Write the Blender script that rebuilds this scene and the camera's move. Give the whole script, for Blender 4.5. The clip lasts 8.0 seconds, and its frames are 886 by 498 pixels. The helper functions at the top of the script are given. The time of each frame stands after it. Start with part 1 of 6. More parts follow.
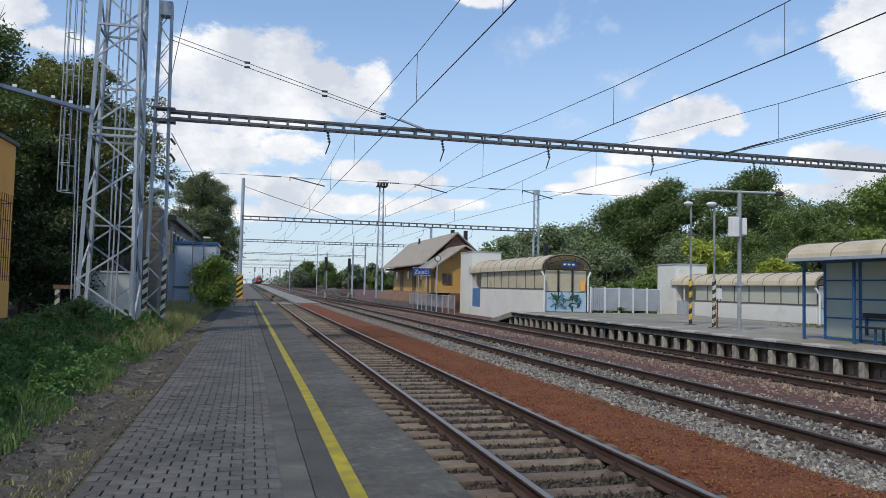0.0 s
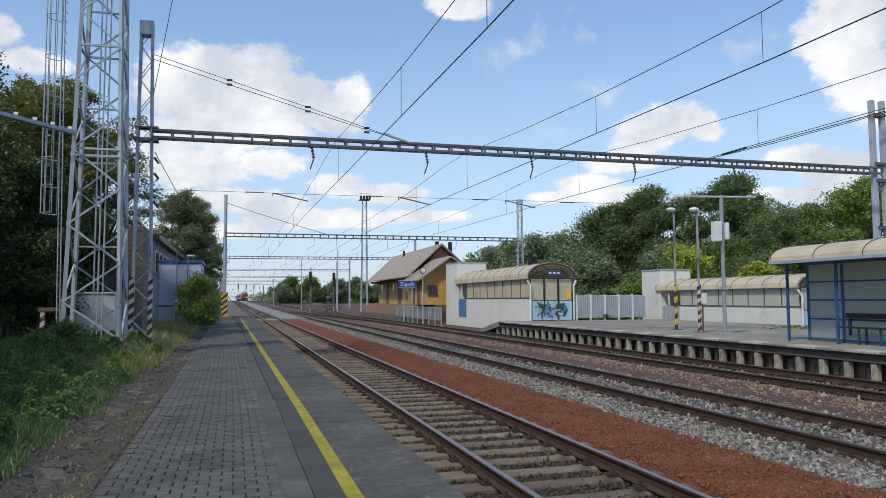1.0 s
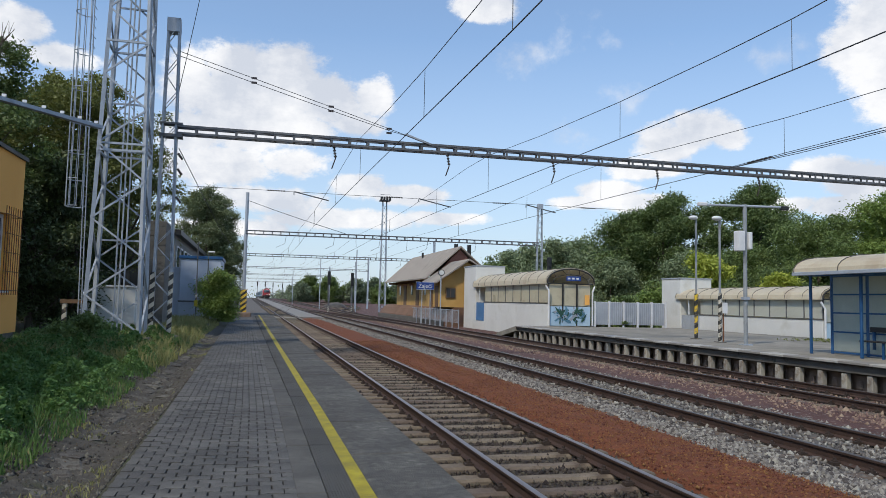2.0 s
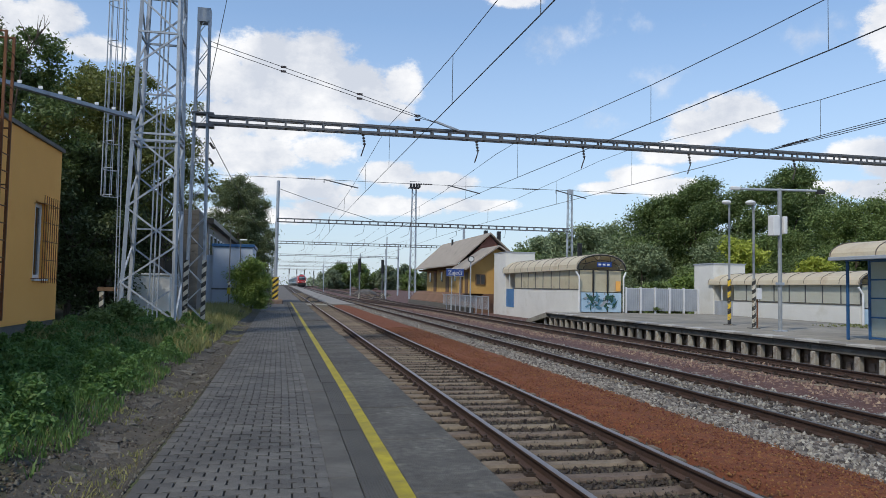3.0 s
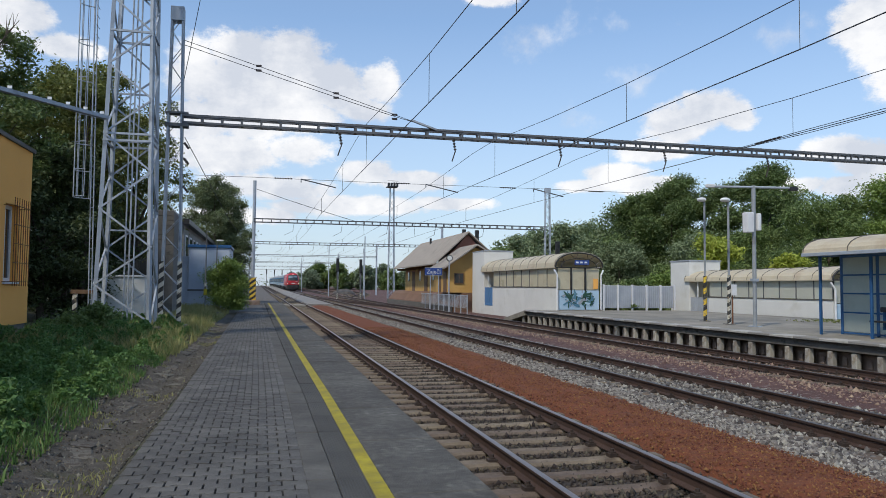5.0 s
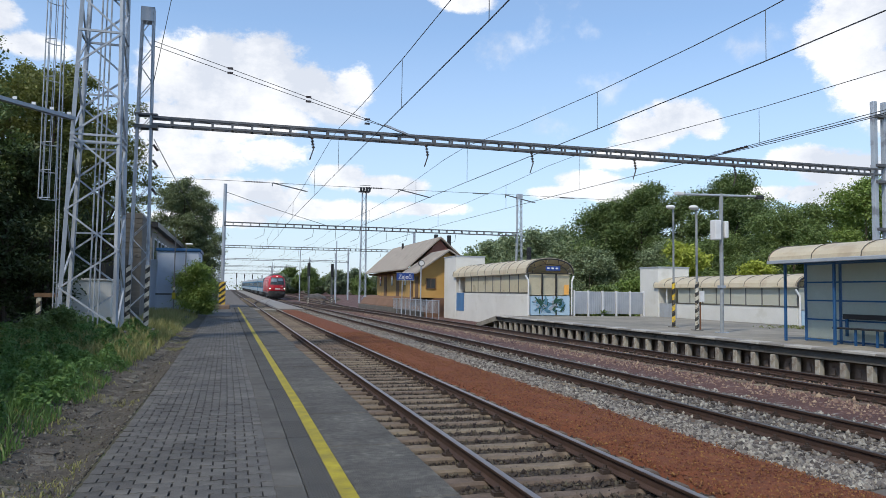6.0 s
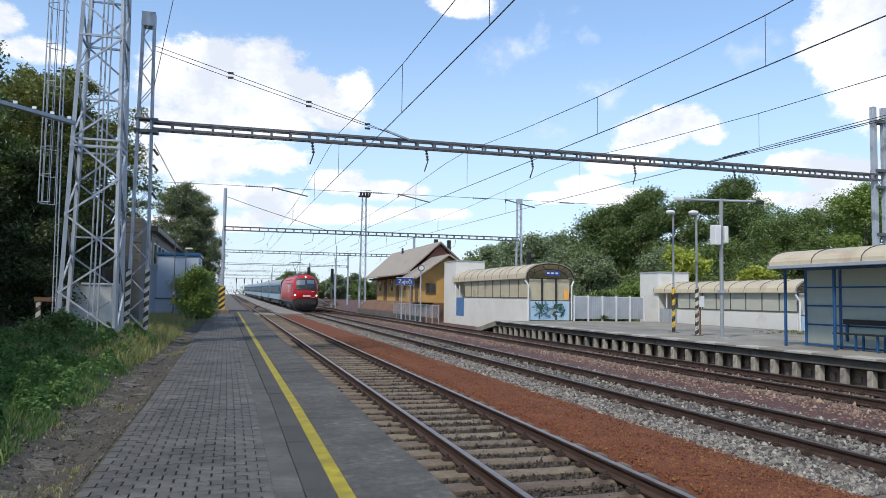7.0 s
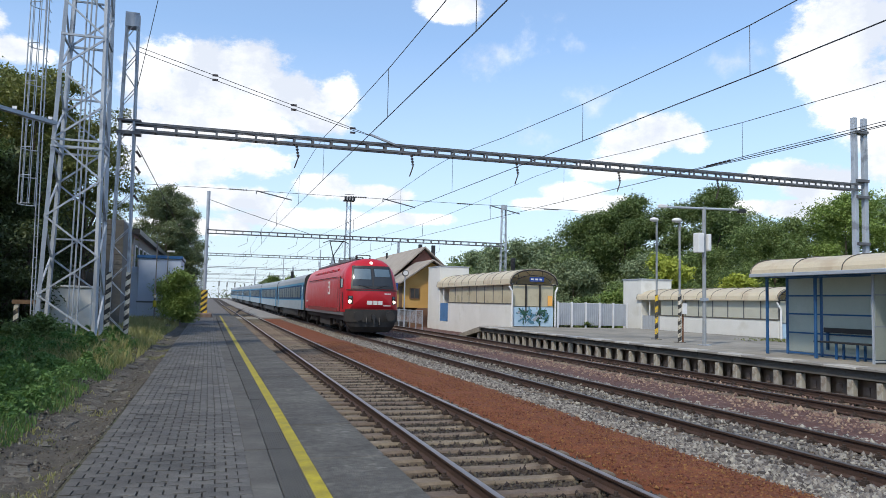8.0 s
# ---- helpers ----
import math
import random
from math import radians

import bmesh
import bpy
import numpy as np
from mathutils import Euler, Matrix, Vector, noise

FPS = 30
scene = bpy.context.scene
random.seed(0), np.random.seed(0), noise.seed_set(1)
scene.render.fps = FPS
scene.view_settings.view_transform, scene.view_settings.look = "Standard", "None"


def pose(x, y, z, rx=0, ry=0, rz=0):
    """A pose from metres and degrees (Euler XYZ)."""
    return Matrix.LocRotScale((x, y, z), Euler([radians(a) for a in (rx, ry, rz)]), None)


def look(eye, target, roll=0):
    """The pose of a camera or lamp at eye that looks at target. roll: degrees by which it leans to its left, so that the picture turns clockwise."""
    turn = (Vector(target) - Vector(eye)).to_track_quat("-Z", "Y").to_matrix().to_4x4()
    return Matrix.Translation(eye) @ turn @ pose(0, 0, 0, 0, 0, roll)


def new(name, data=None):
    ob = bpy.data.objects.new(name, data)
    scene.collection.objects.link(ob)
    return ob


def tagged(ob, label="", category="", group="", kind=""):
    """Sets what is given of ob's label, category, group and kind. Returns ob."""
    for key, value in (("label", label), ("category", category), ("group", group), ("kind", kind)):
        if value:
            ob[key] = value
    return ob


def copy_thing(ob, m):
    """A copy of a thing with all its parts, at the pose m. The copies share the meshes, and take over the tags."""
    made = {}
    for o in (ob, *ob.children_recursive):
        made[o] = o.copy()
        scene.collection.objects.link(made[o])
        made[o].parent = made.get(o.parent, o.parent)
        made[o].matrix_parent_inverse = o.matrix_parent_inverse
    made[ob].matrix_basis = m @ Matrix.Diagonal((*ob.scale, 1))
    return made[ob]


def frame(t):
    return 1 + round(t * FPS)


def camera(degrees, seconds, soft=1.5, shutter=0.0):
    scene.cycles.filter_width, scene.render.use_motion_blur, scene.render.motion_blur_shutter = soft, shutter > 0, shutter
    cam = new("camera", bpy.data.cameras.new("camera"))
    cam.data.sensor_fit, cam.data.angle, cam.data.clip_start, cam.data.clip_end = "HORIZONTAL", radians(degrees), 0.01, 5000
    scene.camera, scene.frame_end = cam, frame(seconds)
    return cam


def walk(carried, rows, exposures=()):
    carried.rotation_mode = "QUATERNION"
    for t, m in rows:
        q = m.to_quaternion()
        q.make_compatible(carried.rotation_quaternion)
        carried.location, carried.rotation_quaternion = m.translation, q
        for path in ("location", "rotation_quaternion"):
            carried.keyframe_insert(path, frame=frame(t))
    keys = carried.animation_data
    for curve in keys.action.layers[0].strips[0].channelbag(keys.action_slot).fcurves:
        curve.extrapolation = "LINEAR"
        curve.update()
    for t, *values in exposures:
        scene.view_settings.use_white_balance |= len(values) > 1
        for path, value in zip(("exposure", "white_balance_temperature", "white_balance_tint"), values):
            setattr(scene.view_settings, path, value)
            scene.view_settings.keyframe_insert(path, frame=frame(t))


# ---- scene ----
cam = camera(61.61, 8.0, soft=0.4)
PATH = [
    (0.0, look((0.109, 0.012, 1.563), (5.091, 19.354, 2.596), 1.26)),
    (0.5, look((0.012, -0.011, 1.568), (5.378, 19.220, 2.728), 0.46)),
    (1.0, look((-0.015, -0.036, 1.571), (5.388, 19.173, 2.916), -0.32)),
    (1.5, look((-0.022, 0.022, 1.563), (5.152, 19.299, 2.838), 0.38)),
    (1.7, look((-0.019, 0.019, 1.563), (5.112, 19.296, 2.994), 0.93)),
    (3.0, look((-0.000, -0.005, 1.567), (4.140, 19.534, 2.602), 1.04)),
    (3.5, look((-0.000, -0.000, 1.560), (4.066, 19.566, 2.363), 1.22)),
    (4.0, look((-0.010, 0.004, 1.560), (4.022, 19.586, 2.109), 1.57)),
    (4.5, look((0.005, 0.001, 1.571), (4.055, 19.573, 2.302), 1.02)),
    (5.0, look((0.016, 0.014, 1.571), (4.723, 19.426, 2.588), 0.50)),
    (6.5, look((0.023, -0.004, 1.576), (5.506, 19.193, 2.777), 0.85)),
    (7.0, look((0.020, 0.003, 1.571), (5.449, 19.208, 2.864), 0.84)),
    (7.5, look((0.022, -0.003, 1.571), (5.513, 19.183, 2.899), 0.96)),
    (8.0, look((0.028, 0.053, 1.580), (5.857, 19.130, 3.020), 1.27)),
]
walk(cam, PATH, [(0.0, 0.0), (5.2, 0.0), (6.4, 0.27), (8.0, 0.31)])

# ---- light ----
SUN_ELEV, SUN_FROM = 50.0, 229.0     # degrees; the bearing it shines from, clockwise from +y
world = bpy.data.worlds.new("sky")
scene.world = world
world.use_nodes = True


def aim(az, el):
    a, e = radians(az), radians(el)
    return (math.sin(a) * math.cos(e), math.cos(a) * math.cos(e), math.sin(e))


def build_sky():
    """Blue summer sky with heaped white clouds; each heap is a soft disc of sky broken up by noise."""
    nt = world.node_tree
    nt.nodes.clear()
    N, L = nt.nodes.new, nt.links.new
    out, bg, sky = N("ShaderNodeOutputWorld"), N("ShaderNodeBackground"), N("ShaderNodeTexSky")
    sky.sky_type, sky.sun_disc = "NISHITA", False
    sky.sun_elevation, sky.sun_rotation = radians(SUN_ELEV), radians(SUN_FROM)
    sky.dust_density, sky.ozone_density, sky.air_density = 0.6, 2.0, 1.0
    tc = N("ShaderNodeTexCoord")

    def math_node(op, a, b=None, c=None, clamp=False):
        n = N("ShaderNodeMath")
        n.operation, n.use_clamp = op, clamp
        for i, v in enumerate((a, b, c)):
            if v is None:
                continue
            if isinstance(v, (int, float)):
                n.inputs[i].default_value = v
            else:
                L(v, n.inputs[i])
        return n.outputs[0]

    def noise_node(scale, detail, rough, stretch=1.0):
        mp = N("ShaderNodeMapping")
        mp.inputs["Scale"].default_value = (1, 1, stretch)
        L(tc.outputs["Generated"], mp.inputs[0])
        n = N("ShaderNodeTexNoise")
        n.inputs["Scale"].default_value, n.inputs["Detail"].default_value, n.inputs["Roughness"].default_value = scale, detail, rough
        L(mp.outputs[0], n.inputs["Vector"])
        return n.outputs[0]

    big, small = noise_node(7.0, 6.0, 0.58, 1.6), noise_node(30.0, 8.0, 0.68, 1.5)
    wob = math_node("ADD", math_node("MULTIPLY", math_node("SUBTRACT", big, 0.5), 1.35), math_node("MULTIPLY", math_node("SUBTRACT", small, 0.5), 1.15))
    # azimuth, elevation, half width, half height of each lobe of the heaps, in degrees
    west = [(-5.0, 15.3, 3.0, 2.8), (-1.8, 16.1, 3.5, 2.8), (2.0, 15.8, 3.5, 3.0), (5.5, 14.8, 3.2, 2.5), (8.4, 15.3, 1.9, 1.9), (7.2, 13.4, 2.6, 1.3), (-1.3, 12.7, 5.4, 2.5),
            (3.1, 12.8, 3.8, 1.7), (-4.9, 11.9, 3.3, 2.0), (-13.6, 16.0, 2.8, 1.0), (-16.7, 17.4, 2.2, 1.6), (-20, 15.9, 3.6, 2.6), (-34, 15, 9, 5)]
    low = [(2.6, 10.2, 3.4, 1.4), (-2.8, 9.8, 5.0, 1.8), (7.3, 8.7, 2.4, 1.0), (0.5, 7.4, 5.5, 1.1), (11.7, 8.1, 3.9, 0.8), (6.5, 6.1, 6.5, 0.9), (-1.9, 5.2, 5.0, 0.8), (14.3, 6.4, 3.9, 0.6)]
    middle = [(33.6, 12.9, 2.5, 1.6), (31.1, 12.0, 2.6, 1.6), (35.2, 12.4, 1.6, 1.2), (29.2, 10.2, 2.9, 0.9), (26.8, 8.5, 2.5, 0.9), (29.6, 7.6, 2.9, 0.8), (24.7, 7.7, 2.6, 0.6), (17.0, 22.0, 2.6, 1.1)]
    east = [(43.7, 16.9, 2.4, 2.9), (45.6, 18.4, 3.2, 3.2), (45.7, 14.8, 2.9, 2.5), (41.7, 9.6, 2.7, 0.9), (44.3, 8.8, 3.0, 1.3), (38.8, 7.2, 2.8, 0.7), (43.0, 7.0, 3.4, 0.8), (49, 12.2, 3.6, 5)]
    wisps = [(23.8, 20.3, 1.1, 1.0), (20.8, 18.5, 1.4, 0.7), (27.6, 19.4, 1.4, 0.5), (28.4, 15.2, 1.5, 0.7), (24.7, 12.8, 1.5, 0.8), (38.9, 17.5, 1.4, 0.7)]
    mask = veil = None
    for az, el, w, h in west + low + middle + east + wisps:
        thin = (az, el, w, h) in wisps
        if thin:
            w, h = w * 1.9, h * 1.9
        d = Vector(aim(az, el))
        right = Vector((math.cos(radians(az)), -math.sin(radians(az)), 0))
        up = right.cross(d)
        dist = None
        for v, size in ((right, w), (up, h)):
            vm = N("ShaderNodeVectorMath")
            vm.operation = "DOT_PRODUCT"
            L(tc.outputs["Generated"], vm.inputs[0])
            vm.inputs[1].default_value = v
            off = math_node("SUBTRACT", vm.outputs["Value"], d.dot(v))
            sq = math_node("POWER", math_node("ABSOLUTE", math_node("DIVIDE", off, math.sin(radians(size)))), 2.0)
            dist = sq if dist is None else math_node("ADD", dist, sq)
        vm = N("ShaderNodeVectorMath")
        vm.operation = "DOT_PRODUCT"
        L(tc.outputs["Generated"], vm.inputs[0])
        vm.inputs[1].default_value = d
        ahead = math_node("GREATER_THAN", vm.outputs["Value"], 0.5)
        val = math_node("SUBTRACT", 1.0, math_node("SQRT", dist))
        val = math_node("SUBTRACT", math_node("MULTIPLY", math_node("ADD", val, 2.0), ahead), 2.0)
        if thin:
            veil = val if veil is None else math_node("MAXIMUM", veil, val)
        else:
            mask = val if mask is None else math_node("MAXIMUM", mask, val)
    # the same kind of weather goes on all round
    far = math_node("MULTIPLY", math_node("SUBTRACT", noise_node(2.3, 7.0, 0.55, 2.2), 0.60), 6.0)
    sep0 = N("ShaderNodeSeparateXYZ")
    L(tc.outputs["Generated"], sep0.inputs[0])
    behind = math_node("MULTIPLY", math_node("SUBTRACT", 0.55, sep0.outputs[1]), 4.0, clamp=True)
    far = math_node("SUBTRACT", math_node("MULTIPLY", math_node("ADD", far, 2.0), behind), 2.0)
    mask = math_node("MAXIMUM", mask, far)
    dens = math_node("ADD", mask, wob)
    cover = N("ShaderNodeMapRange")
    cover.interpolation_type = "SMOOTHSTEP"
    L(dens, cover.inputs[0])
    cover.inputs[1].default_value, cover.inputs[2].default_value = -0.06, 0.36
    streak = N("ShaderNodeMapRange")
    streak.interpolation_type = "SMOOTHSTEP"
    L(math_node("ADD", veil, math_node("MULTIPLY", math_node("SUBTRACT", noise_node(16.0, 6.0, 0.62), 0.52), 6.0)), streak.inputs[0])
    streak.inputs[1].default_value, streak.inputs[2].default_value, streak.inputs[4].default_value = 0.1, 2.2, 0.62
    sep = N("ShaderNodeSeparateXYZ")
    L(tc.outputs["Generated"], sep.inputs[0])
    # lumps: lit tops and greyer bellies
    shade = N("ShaderNodeMapRange")
    L(math_node("ADD", math_node("MULTIPLY", noise_node(10.0, 4.0, 0.5), 0.7), math_node("MULTIPLY", small, 0.3)), shade.inputs[0])
    shade.inputs[1].default_value, shade.inputs[2].default_value = 0.40, 0.60
    ramp = N("ShaderNodeMix")
    ramp.data_type = "RGBA"
    L(shade.outputs[0], ramp.inputs["Factor"])
    ramp.inputs[6].default_value, ramp.inputs[7].default_value = (6.3, 6.7, 7.5, 1), (9.6, 9.6, 9.7, 1)
    # thin haze towards the horizon
    haze = N("ShaderNodeMapRange")
    L(sep.outputs[2], haze.inputs[0])
    haze.inputs[1].default_value, haze.inputs[2].default_value, haze.inputs[3].default_value, haze.inputs[4].default_value = 0.0, 0.34, 0.80, 0.16
    base = N("ShaderNodeMix")
    base.data_type = "RGBA"
    L(haze.outputs[0], base.inputs["Factor"])
    tint = N("ShaderNodeMix")
    tint.data_type, tint.blend_type = "RGBA", "MULTIPLY"
    tint.inputs["Factor"].default_value = 1.0
    L(sky.outputs[0], tint.inputs[6])
    tint.inputs[7].default_value = (1.36, 1.60, 1.74, 1)
    L(tint.outputs[2], base.inputs[6])
    base.inputs[7].default_value = (5.5, 6.25, 7.5, 1)
    mix = N("ShaderNodeMix")
    mix.data_type = "RGBA"
    L(math_node("MAXIMUM", math_node("MULTIPLY", cover.outputs[0], 0.96), streak.outputs[0]), mix.inputs["Factor"])
    L(base.outputs[2], mix.inputs[6])
    L(ramp.outputs[2], mix.inputs[7])
    L(mix.outputs[2], bg.inputs[0])
    bg.inputs[1].default_value = 0.105
    L(bg.outputs[0], out.inputs[0])


build_sky()
sun_data = bpy.data.lights.new("sun", "SUN")
sun_data.energy, sun_data.angle, sun_data.color = 2.75, radians(4.0), (1.0, 0.905, 0.76)
sun = new("sun", sun_data)
sun.matrix_world = look(Vector(aim(SUN_FROM, SUN_ELEV)) * 100, (0, 0, 0))


# ---- materials ----
def pbr(name, a, b, scale=3.0, rough=0.8, metal=0.0, bump=0.0, fine=40.0, spots=None, vary=0.0, island=0.0, stretch=(1, 1, 1), spec=0.5, spot_scale=1.3, spot_cut=0.58, thin=0.0, alpha=1.0, stains=None):
    """Two colours mixed by coarse and fine noise, worn spots, fine relief; vary: from piece to piece; stains run on over many pieces."""
    m = bpy.data.materials.new(name)
    m.use_nodes = True
    nt = m.node_tree
    N, L = nt.nodes.new, nt.links.new
    bs = nt.nodes["Principled BSDF"]
    bs.inputs["Roughness"].default_value, bs.inputs["Metallic"].default_value = rough, metal
    bs.inputs["Specular IOR Level"].default_value, bs.inputs["Alpha"].default_value = spec, alpha
    tc, mp = N("ShaderNodeTexCoord"), N("ShaderNodeMapping")
    mp.inputs["Scale"].default_value = stretch
    L(tc.outputs["Object"], mp.inputs[0])

    def nz(s, detail=5.0):
        n = N("ShaderNodeTexNoise")
        n.inputs["Scale"].default_value, n.inputs["Detail"].default_value, n.inputs["Roughness"].default_value = s, detail, 0.6
        L(mp.outputs[0], n.inputs["Vector"])
        return n.outputs[0]

    def rng(v, lo, hi, a0=0.0, a1=1.0):
        n = N("ShaderNodeMapRange")
        L(v, n.inputs[0])
        for i, x in enumerate((lo, hi, a0, a1)):
            n.inputs[i + 1].default_value = x
        return n.outputs[0]

    def mix(f, x, y, mode="MIX"):
        n = N("ShaderNodeMix")
        n.data_type, n.blend_type = "RGBA", mode
        for sock, v in ((n.inputs["Factor"], f), (n.inputs[6], x), (n.inputs[7], y)):
            if isinstance(v, (int, float)):
                sock.default_value = v
            elif isinstance(v, tuple):
                sock.default_value = (*v, 1)
            else:
                L(v, sock)
        return n.outputs[2]

    coarse, grain = nz(scale), nz(fine, 3.0)
    col = mix(rng(coarse, 0.3, 0.7), a, b)
    col = mix(rng(grain, 0.25, 0.75, 0.0, 0.35), col, tuple(0.55 * x for x in a), "MIX")
    if spots:
        col = mix(rng(nz(spot_scale, 8.0), spot_cut, spot_cut + 0.09), col, spots)
    if stains:
        n = N("ShaderNodeTexNoise")
        n.inputs["Scale"].default_value, n.inputs["Detail"].default_value, n.inputs["Roughness"].default_value = stains, 7.0, 0.62
        L(N("ShaderNodeNewGeometry").outputs["Position"], n.inputs["Vector"])
        col = mix(rng(n.outputs[0], 0.34, 0.66, 0.0, 0.75), mix(0.75, col, tuple(0.45 * x for x in a)), col)
    if vary or island:
        if island:
            g = N("ShaderNodeNewGeometry")
            r = g.outputs["Random Per Island"]
        else:
            g = N("ShaderNodeObjectInfo")
            r = g.outputs["Random"]
        v = vary or island
        hsv = N("ShaderNodeHueSaturation")
        L(col, hsv.inputs["Color"])
        L(rng(r, 0, 1, 1 - v, 1 + v), hsv.inputs["Value"])
        L(rng(r, 0, 1, 0.5 - 0.06 * v, 0.5 + 0.06 * v), hsv.inputs["Hue"])
        col = hsv.outputs[0]
    L(col, bs.inputs["Base Color"])
    L(rng(coarse, 0.2, 0.8, max(0.02, rough - 0.08), min(1, rough + 0.08)), bs.inputs["Roughness"])
    if bump:
        bp = N("ShaderNodeBump")
        bp.inputs["Strength"].default_value, bp.inputs["Distance"].default_value = min(1.0, bump), 0.02
        L(grain, bp.inputs["Height"])
        L(bp.outputs[0], bs.inputs["Normal"])
    if thin:   # light shines through thin sheet
        tr, sm = N("ShaderNodeBsdfTranslucent"), N("ShaderNodeMixShader")
        L(col, tr.inputs["Color"])
        sm.inputs[0].default_value = thin
        L(bs.outputs[0], sm.inputs[1])
        L(tr.outputs[0], sm.inputs[2])
        L(sm.outputs[0], nt.nodes["Material Output"].inputs["Surface"])
    return m


def glass(name, color, rough, alpha):
    m = bpy.data.materials.new(name)
    m.use_nodes = True
    bs = m.node_tree.nodes["Principled BSDF"]
    bs.inputs["Base Color"].default_value = (*color, 1)
    bs.inputs["Roughness"].default_value, bs.inputs["Alpha"].default_value = rough, alpha
    return m


def glow(name, color, strength):
    m = bpy.data.materials.new(name)
    m.use_nodes = True
    bs = m.node_tree.nodes["Principled BSDF"]
    bs.inputs["Base Color"].default_value = (*color, 1)
    bs.inputs["Emission Color"].default_value, bs.inputs["Emission Strength"].default_value = (*color, 1), strength
    return m


def striped(name, a, b, pitch):
    """Slanting warning stripes."""
    m = bpy.data.materials.new(name)
    m.use_nodes = True
    nt = m.node_tree
    N, L = nt.nodes.new, nt.links.new
    tc, w = N("ShaderNodeTexCoord"), N("ShaderNodeTexWave")
    mp = N("ShaderNodeMapping")
    mp.inputs["Rotation"].default_value = (0, radians(-52), 0)
    L(tc.outputs["Object"], mp.inputs[0])
    L(mp.outputs[0], w.inputs["Vector"])
    w.inputs["Scale"].default_value = 0.314 / pitch
    ramp = N("ShaderNodeValToRGB")
    ramp.color_ramp.interpolation = "CONSTANT"
    ramp.color_ramp.elements[0].color, ramp.color_ramp.elements[1].color = (*a, 1), (*b, 1)
    ramp.color_ramp.elements[1].position = 0.5
    L(w.outputs[0], ramp.inputs[0])
    n = N("ShaderNodeTexNoise")
    n.inputs["Scale"].default_value = 9.0
    L(tc.outputs["Object"], n.inputs["Vector"])
    mx = N("ShaderNodeMix")
    mx.data_type = "RGBA"
    mr = N("ShaderNodeMapRange")
    mr.inputs[1].default_value, mr.inputs[2].default_value = 0.55, 0.7
    L(n.outputs[0], mr.inputs[0])
    L(mr.outputs[0], mx.inputs["Factor"])
    L(ramp.outputs[0], mx.inputs[6])
    mx.inputs[7].default_value = (0.2, 0.17, 0.12, 1)
    bs = nt.nodes["Principled BSDF"]
    L(mx.outputs[2], bs.inputs["Base Color"])
    bs.inputs["Roughness"].default_value = 0.6
    return m


